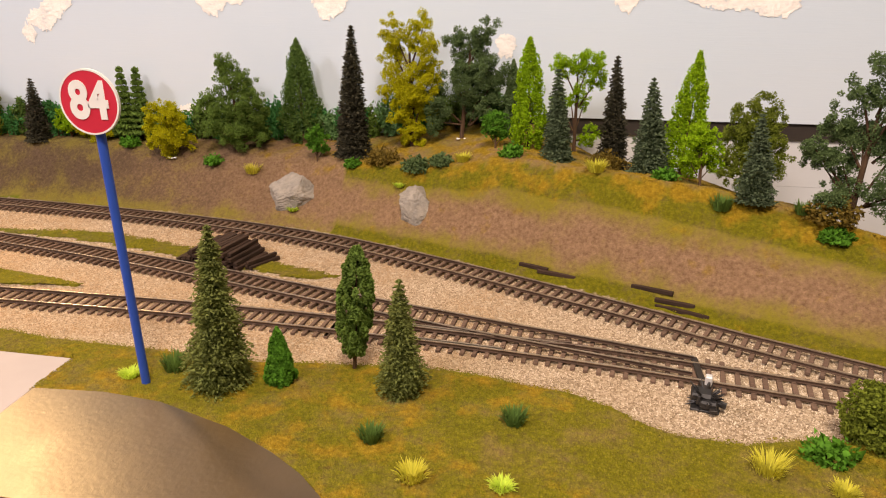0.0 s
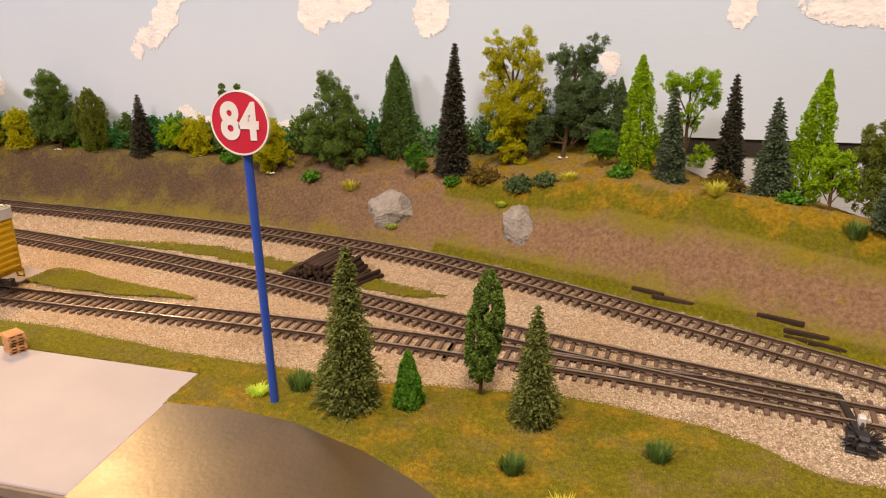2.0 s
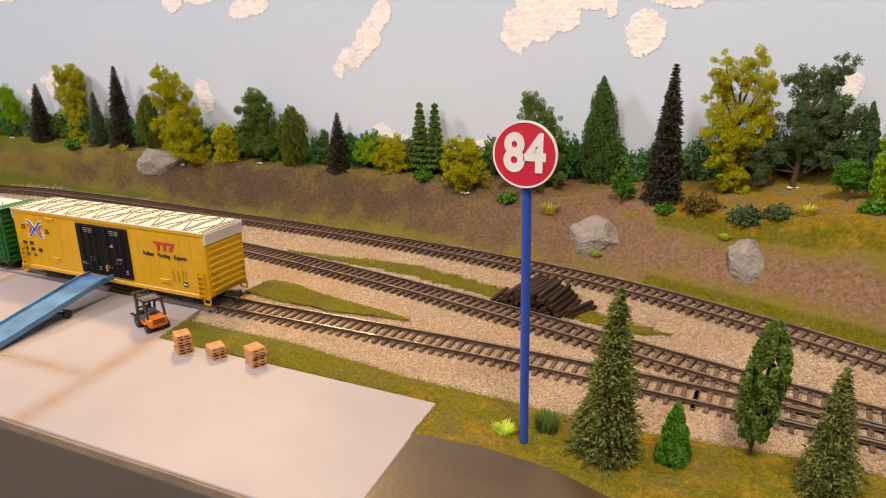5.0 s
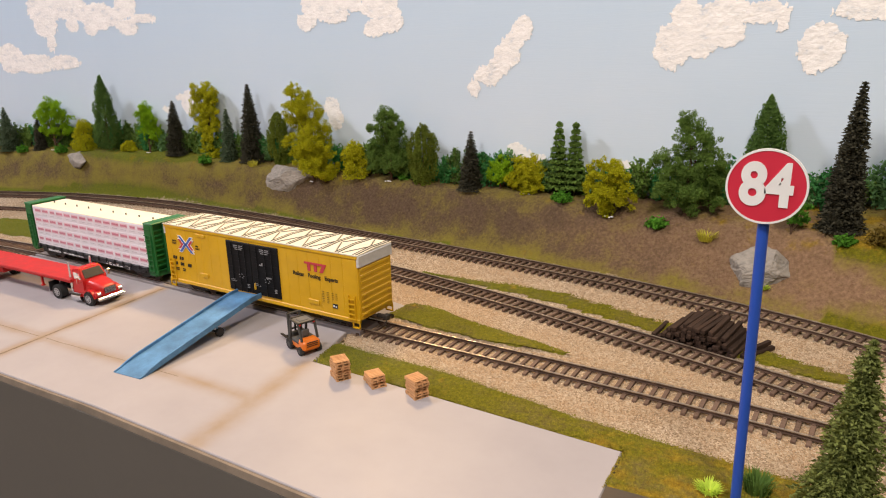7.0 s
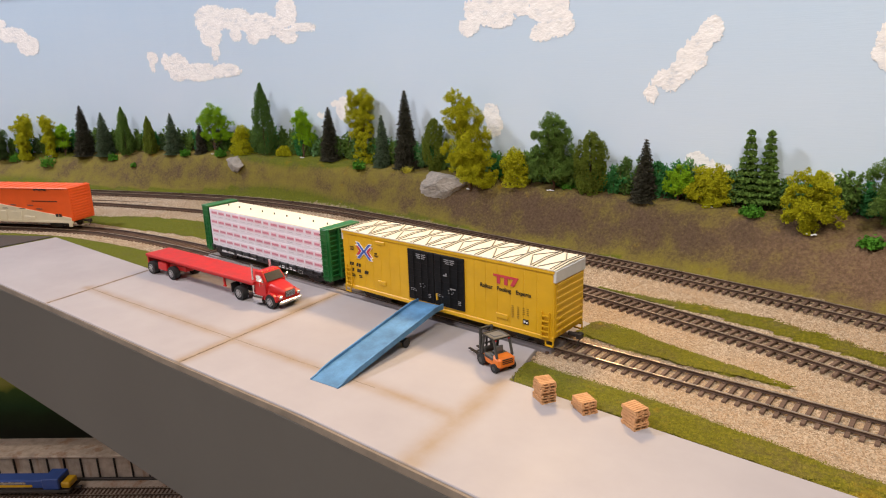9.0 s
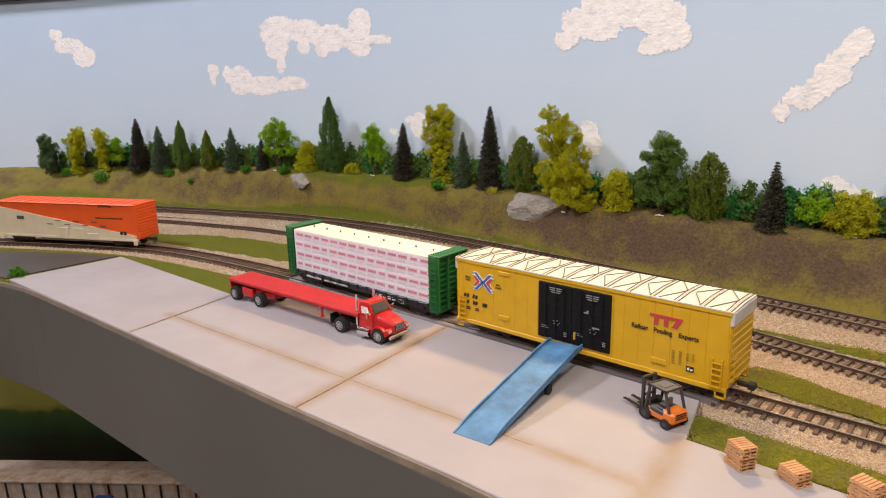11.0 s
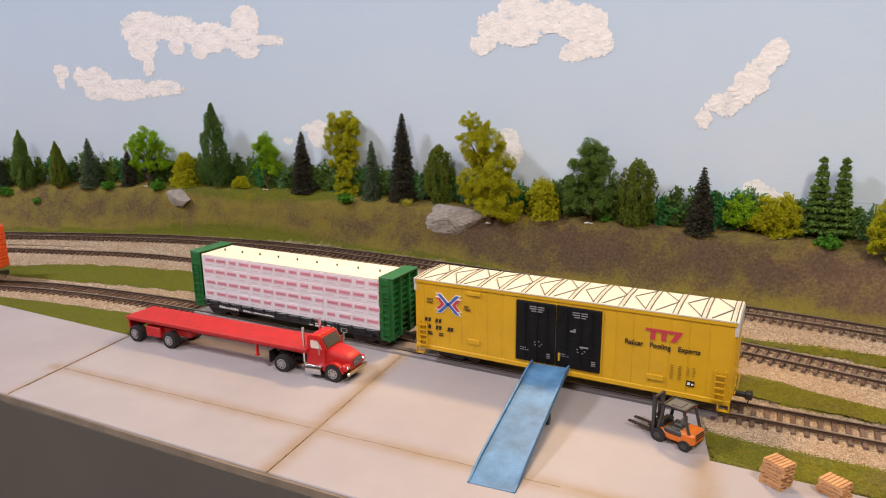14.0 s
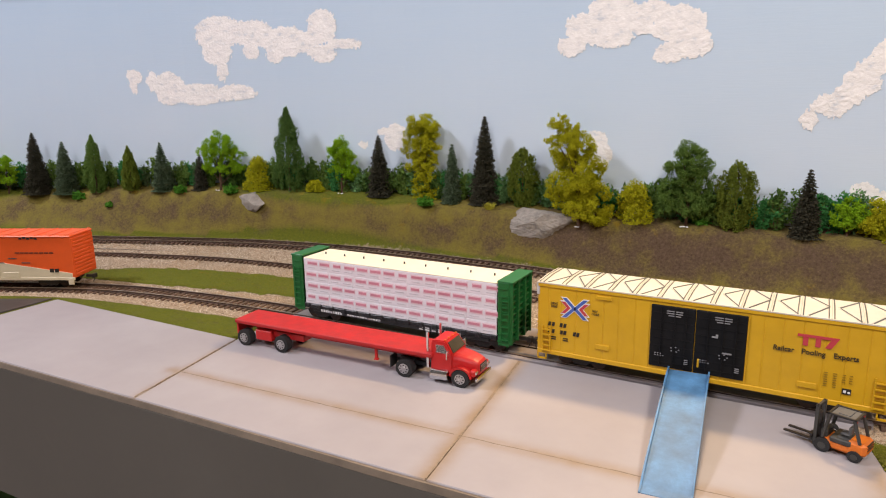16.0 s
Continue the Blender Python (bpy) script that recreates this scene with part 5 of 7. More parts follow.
def orange_boxcar():
    turn = 25.5
    a = math.radians(turn)
    x, y = -1.0205 - 0.095 * math.cos(a) - 0.0172 * math.sin(a), 0.3300 - 0.095 * math.sin(a) + 0.0172 * math.cos(a)
    ob = root("boxcar", x, y, NEAR_TOP, turn, "orange boxcar with a slanting cream lower side, on the siding", "freight car", "freight cars")
    L, W, z0, z1 = 0.0950, 0.0172, 0.0098, 0.0465
    part("body", boxes((-L, L, -W + 0.0008, W - 0.0008, z0, z1), bevel=0.0005), ORANGE, ob)
    low = [(-L, z0), (L - 0.002, z0), (L - 0.002, z0 + 0.0045), (-L, z1 - 0.0040)]
    part("lower_panel", side_prism(low, -W - 0.0002, -W + 0.0012), CREAM, ob, "cream lower side")
    part("side_sill", boxes((-L, L, -W - 0.0004, -W + 0.001, z0 - 0.0018, z0 + 0.0010), bevel=0.0003), CREAM, ob)
    roof = part("roof", boxes((-L - 0.0006, L + 0.0006, -W - 0.0004, W + 0.0004, z1, z1 + 0.0018), bevel=0.0008), ORANGE, ob)
    ribs = bmesh.new()
    for i in range(14):
        rx = -L + 0.004 + i * (2 * L - 0.008) / 13
        box(ribs, rx - 0.0006, rx + 0.0006, -W, W, z1 + 0.0016, z1 + 0.0023, bevel=0.0003)
    part("roof_rib", ribs, ORANGE, roof)
    for way in (-1, 1):
        corrugated_end(ob, way * L, way, W - 0.001, z0 + 0.001, z1 - 0.001, ORANGE, 11)
        coupler(ob, way * L, way)
        bogie(ob, way * 0.070)
        part("end_step", boxes((*sorted((way * (L - 0.001), way * (L - 0.006))), -W - 0.0006, -W + 0.0004, z0 - 0.0058, z0), bevel=0.0003), CREAM, ob)
    part("end_ladder", boxes(*[(L + 0.0008, L + 0.0014, 0.008, 0.0125, z0 + 0.004 + k * 0.0045, z0 + 0.0046 + k * 0.0045) for k in range(9)]), ORANGE, ob)
    y = -W - 0.0003
    bars(ob, [(0.050 + 0.0035 * k, 0.0460 + 0.0006 * (k % 2), 0.0026, 0.0016) for k in range(5)] + [(0.045 + 0.0045 * k, 0.0330, 0.0036, 0.0009) for k in range(8)], y, BLACK_INK)
    bars(ob, [(0.0750 + 0.0045 * k, 0.0170, 0.0036, 0.0034) for k in range(2)], y, BLACK_INK)
    bars(ob, [(-0.020 + 0.012 * k, 0.0240 + 0.004 * (k % 2), 0.008, 0.0008) for k in range(7)] + [(-0.06, 0.030, 0.010, 0.0040)], y, ROOF_LINE)
    for px in (-0.010, 0.012, 0.030):
        part("side_panel", boxes((px, px + 0.014, -W - 0.0006, -W, z0 + 0.0010, z0 + 0.0110 if px < 0.02 else z0 + 0.0055), bevel=0.0003), CREAM, ob)
    part("underframe", boxes((-L + 0.004, L - 0.004, -0.004, 0.004, 0.0065, 0.0098)), DARK_METAL, ob)
    return ob


yellow_boxcar()
lumber_car()
orange_boxcar()

# ---- road vehicles ----


def road_wheel(parent, x, y, r, width, way):
    tyre = part("wheel", rods(((x, y - width / 2, r), (x, y + width / 2, r), r), ((x, y - width * 0.42, r), (x, y + width * 0.42, r), r * 1.03), sides=22), TYRE, parent, "black rubber tyre")
    face = y + way * width / 2
    part("rim", rods(((x, face - way * 0.0004, r), (x, face + way * 0.0003, r), r * 0.60), ((x, face, r), (x, face + way * 0.0007, r), r * 0.25), sides=16), STEEL, tyre, "bright silver rim")
    holes = bmesh.new()
    for k in range(8):
        a = k * math.pi / 4
        hx, hz = x + math.cos(a) * r * 0.42, r + math.sin(a) * r * 0.42
        rod(holes, (hx, face, hz), (hx, face + way * 0.0005, hz), r * 0.085, 6)
    part("hub_hole", holes, BLACK, tyre)
    return tyre


def flatbed_truck():
    """Red day-cab tractor with a long flatbed trailer; front at +x, near side at -y."""
    ob = root("flatbed_truck", -0.6905, 0.3160, 0.0, 2.4, "red tractor with a long empty red flatbed trailer", "truck")
    deck = part("trailer_deck", boxes((-0.1030, 0.0490, -0.0118, 0.0118, 0.0150, 0.0176), bevel=0.0004), RED_DECK, ob)
    seams = bmesh.new()
    for y in (-0.0080, -0.0040, 0.0, 0.0040, 0.0080):
        box(seams, -0.0970, 0.0500, y - 0.00010, y + 0.00010, 0.0175, 0.01762)
    part("deck_seam", seams, RED_DECK, deck)
    part("trailer_frame", boxes((-0.0900, 0.0480, -0.0060, -0.0040, 0.0115, 0.0150), (-0.0900, 0.0480, 0.0040, 0.0060, 0.0115, 0.0150), (-0.0840, -0.0480, -0.0075, 0.0075, 0.0080, 0.0125), bevel=0.0003), RED, ob)
    part("tool_box", boxes((-0.0860, -0.0725, -0.0108, 0.0108, 0.0055, 0.0125), bevel=0.0004), RED, ob)
    part("rear_bumper", boxes((-0.1026, -0.1012, -0.0108, 0.0108, 0.0070, 0.0151), bevel=0.0003), RED, ob)
    part("mud_flap", boxes((0.0205, 0.0212, -0.0116, -0.0040, 0.0045, 0.0120)), BLACK, ob)
    for s in (-1, 1):
        part("landing_leg", boxes((0.0090, 0.0104, s * 0.0096 - 0.0007, s * 0.0096 + 0.0007, 0.0075, 0.0150), (0.0084, 0.0110, s * 0.0096 - 0.0010, s * 0.0096 + 0.0010, 0.0068, 0.0076)), RED, ob)
        for x in (-0.0952, -0.0635):
            road_wheel(ob, x, s * 0.0096, 0.0056, 0.0054, s)
    # tractor
    before = set(ob.children_recursive)
    for s in (-1, 1):
        road_wheel(ob, 0.0393, s * 0.0108, 0.0058, 0.0062, s)
        road_wheel(ob, 0.0770, s * 0.0116, 0.0056, 0.0036, s)
    part("chassis", boxes((0.0270, 0.0830, -0.0040, 0.0040, 0.0060, 0.0090), bevel=0.0003), BLACK, ob)
    part("fifth_wheel", boxes((0.0330, 0.0430, -0.0060, 0.0060, 0.0090, 0.0115), bevel=0.0005), BLACK, ob)
    shell = side_prism([(0.0568, 0.0075), (0.0568, 0.0265), (0.0585, 0.0278), (0.0665, 0.0278), (0.0712, 0.0200), (0.0712, 0.0075)], -0.0110, 0.0110)
    for v in shell.verts:
        if v.co.z > 0.026:
            v.co.y *= 0.90
    bmesh.ops.bevel(shell, geom=list(shell.edges), offset=0.0006, segments=2, affect="EDGES")
    cab = part("cab", shell, RED, ob)
    # hood: rounded sections that narrow and drop towards the grille
    verts, faces, ring = [], [], 13
    for x, half, top in ((0.0708, 0.0100, 0.0200), (0.0745, 0.0098, 0.0196), (0.0790, 0.0092, 0.0187), (0.0830, 0.0083, 0.0175), (0.0858, 0.0073, 0.0162), (0.0870, 0.0064, 0.0150)):
        for k in range(ring):
            a = math.pi * k / (ring - 1)
            cy, cz = math.cos(a), math.sin(a)
            verts.append((x, half * math.copysign(abs(cy) ** 0.45, cy), 0.0080 + (top - 0.0080) * cz ** 0.45))
    for i in range(5):
        for k in range(ring - 1):
            a = i * ring + k
            faces.append((a, a + 1, a + ring + 1, a + ring))
        faces.append((i * ring + ring - 1, i * ring, (i + 1) * ring, (i + 1) * ring + ring - 1))
    faces += [tuple(range(ring)), tuple(len(verts) - 1 - k for k in range(ring))]
    hung("hood", mesh_data("hood", verts, faces, RED, smooth=False), ob)
    for s in (-1, 1):
        arch = [(0.0770 + 0.0075 * math.cos(a), 0.0056 + 0.0075 * math.sin(a)) for a in np.linspace(0.15, math.pi - 0.1, 11)]
        arch += [(0.0770 + 0.0062 * math.cos(a), 0.0056 + 0.0062 * math.sin(a)) for a in np.linspace(math.pi - 0.1, 0.15, 11)]
        part("fender", side_prism(arch, *sorted((s * 0.0080, s * 0.0128))), RED, ob)
        part("fender_nose", boxes((0.0828, 0.0864, *sorted((s * 0.0062, s * 0.0122)), 0.0076, 0.0122), bevel=0.0009), RED, ob)
        part("headlight", boxes((0.0860, 0.0870, *sorted((s * 0.0080, s * 0.0114)), 0.0092, 0.0114), bevel=0.0004), CHROME, ob, "clear headlight")
        part("fuel_tank", rods(((0.0575, s * 0.0108, 0.0052), (0.0690, s * 0.0110, 0.0060), 0.0036), sides=16), CHROME, ob, "chrome fuel tank")
        part("step", boxes((0.0575, 0.0690, *sorted((s * 0.0112, s * 0.0135)), 0.0085, 0.0093), bevel=0.0002), CHROME, ob)
        part("exhaust_stack", rods(((0.0545, s * 0.0098, 0.0085), (0.0545, s * 0.0098, 0.0215), 0.0011), ((0.0545, s * 0.0098, 0.0215), (0.0545, s * 0.0098, 0.0325), 0.0009)), CHROME, ob, "chrome exhaust stack")
        mirror = part("mirror", boxes((0.0690, 0.0696, *sorted((s * 0.0135, s * 0.0155)), 0.0178, 0.0228), bevel=0.0002), CHROME, ob)
        part("mirror_arm", rods(((0.0690, s * 0.0110, 0.0222), (0.0693, s * 0.0138, 0.0222), 0.0003), ((0.0690, s * 0.0110, 0.0182), (0.0693, s * 0.0138, 0.0182), 0.0003)), CHROME, mirror)
        win = part("side_window", side_prism([(0.0605, 0.0200), (0.0605, 0.0252), (0.0655, 0.0252), (0.0690, 0.0200)], *sorted((s * 0.0098, s * 0.0112))), GLASS, cab, "clear side window")
        part("window_lining", side_prism([(0.0608, 0.0203), (0.0608, 0.0249), (0.0653, 0.0249), (0.0686, 0.0203)], *sorted((s * 0.01100, s * 0.01105))), BLACK, win)
    part("grille", boxes((0.0866, 0.0875, -0.0052, 0.0052, 0.0096, 0.0146), bevel=0.0003), DARK_METAL, ob, "dark grille")
    part("grille_bar", boxes(*[(0.0873, 0.0877, -0.0050, 0.0050, 0.0102 + 0.0009 * k, 0.0105 + 0.0009 * k) for k in range(5)]), CHROME, ob)
    part("bumper", boxes((0.0858, 0.0880, -0.0118, 0.0118, 0.0046, 0.0074), bevel=0.0007), CHROME, ob, "chrome front bumper")
    shield = bmesh.new()
    pts = [(0.0672, -0.0080, 0.0266), (0.0672, 0.0080, 0.0266), (0.0711, 0.0090, 0.0205), (0.0711, -0.0090, 0.0205)]
    f = shield.faces.new([shield.verts.new(p) for p in pts])
    made = bmesh.ops.extrude_face_region(shield, geom=[f])
    for v in made["geom"]:
        if isinstance(v, bmesh.types.BMVert):
            v.co += Vector((0.0004, 0, 0.0003))
    part("windshield", shield, SCREEN_GLASS, cab, "dark glossy windscreen")
    part("marker_light", boxes(*[(0.0650, 0.0660, y - 0.0006, y + 0.0006, 0.0277, 0.0285) for y in (-0.008, -0.003, 0.003, 0.008)]), FORK_ORANGE, cab)
    for piece in set(ob.children_recursive) - before:
        piece.data.transform(Matrix.Translation((0.0303, 0, 0)) @ Matrix.Diagonal((0.98, 0.87, 0.92, 1)) @ Matrix.Translation((-0.0393, 0, 0)))
    return ob


flatbed_truck()


def loading_ramp():
    """Blue yard ramp from the slab to the boxcar door."""
    low_y, high_y, height = 0.2510, 0.3545, 0.0140
    run = high_y - low_y
    ob = root("loading_ramp", -0.4965, low_y, 0.0, 5.0, "weathered light blue steel loading ramp up to the boxcar door", "ramp")
    W = 0.0109

    def lift(y):
        return height * min(1.0, max(0, y / (run * 0.90)))
    verts, faces = [], []
    stations = [0.0, 0.004] + [run * k / 12 for k in range(1, 12)] + [run]
    profile = [(-W, 0.0028), (-W + 0.0009, 0.0028), (-W + 0.0009, 0.0010), (W - 0.0009, 0.0010), (W - 0.0009, 0.0028), (W, 0.0028), (W, -0.0008), (-W, -0.0008)]
    for y in stations:
        for x, z in profile:
            edge = min(1, max(0.25, y / 0.012))
            verts.append((x, y, max(0.0, lift(y) + (z if z < 0 else z * edge))))
    k = len(profile)
    for i in range(len(stations) - 1):
        for j in range(k):
            faces.append((i * k + j, i * k + (j + 1) % k, (i + 1) * k + (j + 1) % k, (i + 1) * k + j))
    faces += [tuple(range(k))[::-1], tuple(len(verts) - k + j for j in range(k))]
    hung("ramp_deck", mesh_data("ramp_deck", verts, faces, BLUE_RAMP), ob)
    axle = rods(((-W + 0.002, run * 0.62, 0.0030), (W - 0.002, run * 0.62, 0.0030), 0.0008))
    part("axle", axle, DARK_METAL, ob)
    for s in (-1, 1):
        part("wheel", rods(((s * (W - 0.0012), run * 0.62, 0.0030), (s * (W - 0.0032), run * 0.62, 0.0030), 0.0030), sides=16), TYRE, ob)
        part("strut", rods(((s * (W - 0.003), run * 0.62, 0.0030), (s * (W - 0.003), run * 0.60, lift(run * 0.60)), 0.0007)), BLUE_RAMP, ob)
    return ob


RAMP = loading_ramp()


def forklift():
    ob = root("forklift", -0.4380, 0.3340, 0.0, -28, "orange and dark grey forklift with empty forks on the slab", "forklift")
    body = boxes((-0.0010, 0.0165, -0.0055, 0.0055, 0.0022, 0.0072), (0.0095, 0.0175, -0.0058, 0.0058, 0.0030, 0.0100), bevel=0.0014)
    part("body", body, FORK_ORANGE, ob)
    part("vent", boxes(*[(0.0172, 0.0177, -0.0035, 0.0035, 0.0062 + 0.0012 * k, 0.0067 + 0.0012 * k) for k in range(3)]), BLACK, ob)
    part("hood", boxes((0.0050, 0.0155, -0.0045, 0.0045, 0.0072, 0.0098), bevel=0.0008), FORK_GREY, ob)
    part("side_panel", boxes((0.0030, 0.0120, -0.0060, 0.0060, 0.0064, 0.0092), bevel=0.0006), FORK_GREY, ob)
    part("seat", boxes((0.0060, 0.0100, -0.0024, 0.0024, 0.0098, 0.0112), (0.0092, 0.0104, -0.0024, 0.0024, 0.0110, 0.0150), bevel=0.0005), SEAT_GREY, ob)
    part("dashboard", boxes((-0.0012, 0.0016, -0.0045, 0.0045, 0.0070, 0.0108), bevel=0.0005), FORK_GREY, ob)
    part("steering_wheel", rods(((0.0030, 0, 0.0118), (0.0034, 0, 0.0122), 0.0016), ((0.0014, 0, 0.0100), (0.0032, 0, 0.0120), 0.0003), sides=12), BLACK, ob)
    cage = bmesh.new()
    for s in (-1, 1):
        y = s * 0.0052
        rod(cage, (0.0000, y, 0.0072), (0.0022, y, 0.0205), 0.0008, 6)
        rod(cage, (0.0148, y, 0.0095), (0.0118, y, 0.0205), 0.0008, 6)
    part("overhead_guard_post", cage, FORK_GREY, ob)
    roof = boxes((0.0014, 0.0126, -0.0058, -0.0048, 0.0203, 0.0213), (0.0014, 0.0126, 0.0048, 0.0058, 0.0203, 0.0213), (0.0012, 0.0022, -0.0058, 0.0058, 0.0203, 0.0213), (0.0118, 0.0128, -0.0058, 0.0058, 0.0203, 0.0213), bevel=0.0001)
    guard = part("overhead_guard", roof, BLACK, ob)
    part("guard_plate", boxes((0.0022, 0.0118, -0.0049, 0.0049, 0.0206, 0.0209), (0.0046, 0.0094, -0.0030, 0.0030, 0.0208, 0.0213), bevel=0.0001), SEAT_GREY, guard, "dull grey roof plate")
    mast = part("mast", boxes((-0.0042, -0.0026, -0.0046, -0.0030, 0.0010, 0.0228), (-0.0042, -0.0026, 0.0030, 0.0046, 0.0010, 0.0228), (-0.0040, -0.0028, -0.0046, 0.0046, 0.0216, 0.0228), (-0.0040, -0.0028, -0.0046, 0.0046, 0.0110, 0.0120), bevel=0.0002), FORK_GREY, ob)
    part("lift_cylinder", rods(((-0.0030, 0, 0.002), (-0.0030, 0, 0.018), 0.0007)), DARK_METAL, mast)
    part("carriage", boxes((-0.0054, -0.0042, -0.0055, 0.0055, 0.0032, 0.0042), (-0.0054, -0.0042, -0.0055, 0.0055, 0.0062, 0.0070)), BLACK, mast)
    for s in (-1, 1):
        part("fork", boxes((-0.0172, -0.0050, s * 0.0028 - 0.0008, s * 0.0028 + 0.0008, 0.0026, 0.0033), (-0.0056, -0.0048, s * 0.0028 - 0.0008, s * 0.0028 + 0.0008, 0.0026, 0.0072)), DARK_METAL, mast)
        for x, r in ((0.0005, 0.0034), (0.0135, 0.0028)):
            w = part("wheel", rods(((x, s * 0.0042, r), (x, s * 0.0068, r), r), sides=18), TYRE, ob)
            part("rim", rods(((x, s * 0.0066, r), (x, s * 0.0070, r), r * 0.5), sides=12), FORK_GREY, w)
    ob.matrix_basis = pose(-0.4385, 0.3300, 0.0, 0, 0, -20) @ Matrix.Diagonal((1.05, 1.02, 0.94, 1))
    part("rear_lamp", boxes((0.0120, 0.0128, -0.005, -0.004, 0.0195, 0.0205), (0.0120, 0.0128, 0.004, 0.005, 0.0195, 0.0205)), RED, ob)
    return ob


forklift()


def pallet(x, y, z, turn, group="pallet stacks"):
    """A small timber pallet: slats over three bearers."""
    ob = root("pallet", x, y, z, turn, "light orange-brown timber pallet stacked on the slab's edge", "pallet", group)
    hx, hy = 0.0050, 0.0042
    for k in range(6):
        a = -hx + k * 2 * hx / 6
        part("slat", boxes((a + 0.0001, a + 2 * hx / 6 - 0.0003, -hy, hy, 0.00125, 0.0017)), PALLET, ob)
    for y0 in (-hy, -0.0006, hy - 0.0012):
        part("bearer", boxes((-hx, hx, y0, y0 + 0.0012, 0.0003, 0.00125)), PALLET, ob)
    for a in (-hx, -0.001, hx - 0.002):
        part("bottom_slat", boxes((a, a + 0.002, -hy, hy, 0.0, 0.0003)), PALLET, ob)
    return ob


def pallet_stack(x, y, count, turn, seed):
    rng = random.Random(seed)
    for k in range(count):
        pallet(x + rng.uniform(-0.0006, 0.0006), y + rng.uniform(-0.0006, 0.0006), k * 0.00172, turn + rng.uniform(-4, 4))


pallet_stack(-0.3877, 0.3090, 7, -31, 1)
pallet_stack(-0.3660, 0.3115, 4, -29, 2)
pallet_stack(-0.3392, 0.3130, 6, -26, 3)

# ---- trackside things ----


def marker_sign():
    """A round red sign on a long blue stick, set into the turf."""
    ob = root("round_sign", -0.1812, 0.2995, -0.002, 0, "round red sign with white number 84 on a blue stick", "sign")
    part("pole", rods(((0, 0, -0.004), (-0.0016, 0, 0.1190), 0.0019), sides=28), POLE_BLUE, ob)
    cx, cz, r = -0.0018, 0.1295, 0.0126
    disc = part("sign_disc", rods(((cx, -0.0032, cz), (cx, -0.0022, cz), r), sides=48), SIGN_RED, ob, "red disc with a thin white rim")
    ring = bmesh.new()
    pts = 64
    for k in range(pts):
        a, b = 2 * math.pi * k / pts, 2 * math.pi * (k + 1) / pts
        quad = [(cx + q * math.cos(t), -0.00335, cz + q * math.sin(t)) for q, t in ((r - 0.0005, a), (r - 0.0005, b), (r + 0.0002, b), (r + 0.0002, a))]
        back = [(x, -0.0021, z) for x, _, z in quad]
        v = [ring.verts.new(p) for p in quad + back]
        ring.faces.new(v[:4]), ring.faces.new(v[4:][::-1]), ring.faces.new((v[2], v[3], v[7], v[6])), ring.faces.new((v[0], v[1], v[5], v[4]))
    part("rim", ring, WHITE_INK, disc)
    lettering("84", 0.0196, WHITE_INK, disc, pose(cx, -0.0033, cz, 90, 0, 0), "number", 0.0002, 0.84, 0.00075)


marker_sign()


def loose_ties():
    """Used ties dropped at the foot of the bank."""
    for x, y, turn, length in ((-0.0115, 0.4565, -24, 0.020), (0.0030, 0.4495, -19, 0.025), (0.0575, 0.4285, -21, 0.024), (0.0695, 0.4212, -18, 0.022), (0.0730, 0.4170, -24, 0.030)):
        bm = boxes((-length / 2, length / 2, -0.0013, 0.0013, 0.0, 0.0024), bevel=0.0003)
        ob = part("loose_tie", bm, LOG, None)
        ob.matrix_basis = pose(x, y, relief(x, y) - 0.0012, 0, 0, turn)
        tagged(ob, "dark weathered wooden tie lying in the turf", "railway tie", "loose ties")


loose_ties()


def tie_pile():
    """A pile of dark ties between the tracks, loosely heaped."""
    rng = random.Random(9)
    bm = boxes((-0.0165, 0.0165, -0.00135, 0.00135, 0.0, 0.0024), bevel=0.0003)
    me = bpy.data.meshes.new("stacked_tie")
    bm.to_mesh(me)
    bm.free()
    me.materials.append(LOG)
    cx, cy, a = -0.2220, 0.4590, math.radians(-11)
    base = relief(cx, cy) - 0.0005
    for row, n in enumerate((15, 14, 12, 10, 6)):
        for k in range(n):
            off = (k - (n - 1) / 2) * 0.0031 + rng.uniform(-0.0004, 0.0004)
            slip = rng.uniform(-0.0020, 0.0020)
            ob = new("stacked_tie", me)
            ob.matrix_basis = pose(cx + math.cos(a) * off + 0.19 * slip, cy + math.sin(a) * off + 0.98 * slip, base + row * 0.0026 + rng.uniform(-0.0002, 0.0002), rng.uniform(-9, 9), 0, 79 + rng.uniform(-4, 4)) @ Matrix.Diagonal((1, 1.06, 1.12, 1))
            tagged(ob, "dark brown wooden tie heaped in a pile beside the track", "railway tie", "tie pile")
    for x, y, z, turn in ((-0.1940, 0.4530, 0.0, 66), (-0.1905, 0.4520, 0.0, 63), (-0.1925, 0.4525, 0.0027, 65), (-0.2500, 0.4600, 0.0, 84)):
        ob = new("stacked_tie", me)
        ob.matrix_basis = pose(x, y, base + z, 0, 0, turn) @ Matrix.Diagonal((0.75, 1, 1.1, 1))
        tagged(ob, "dark brown wooden tie fallen from the pile", "railway tie", "tie pile")


tie_pile()


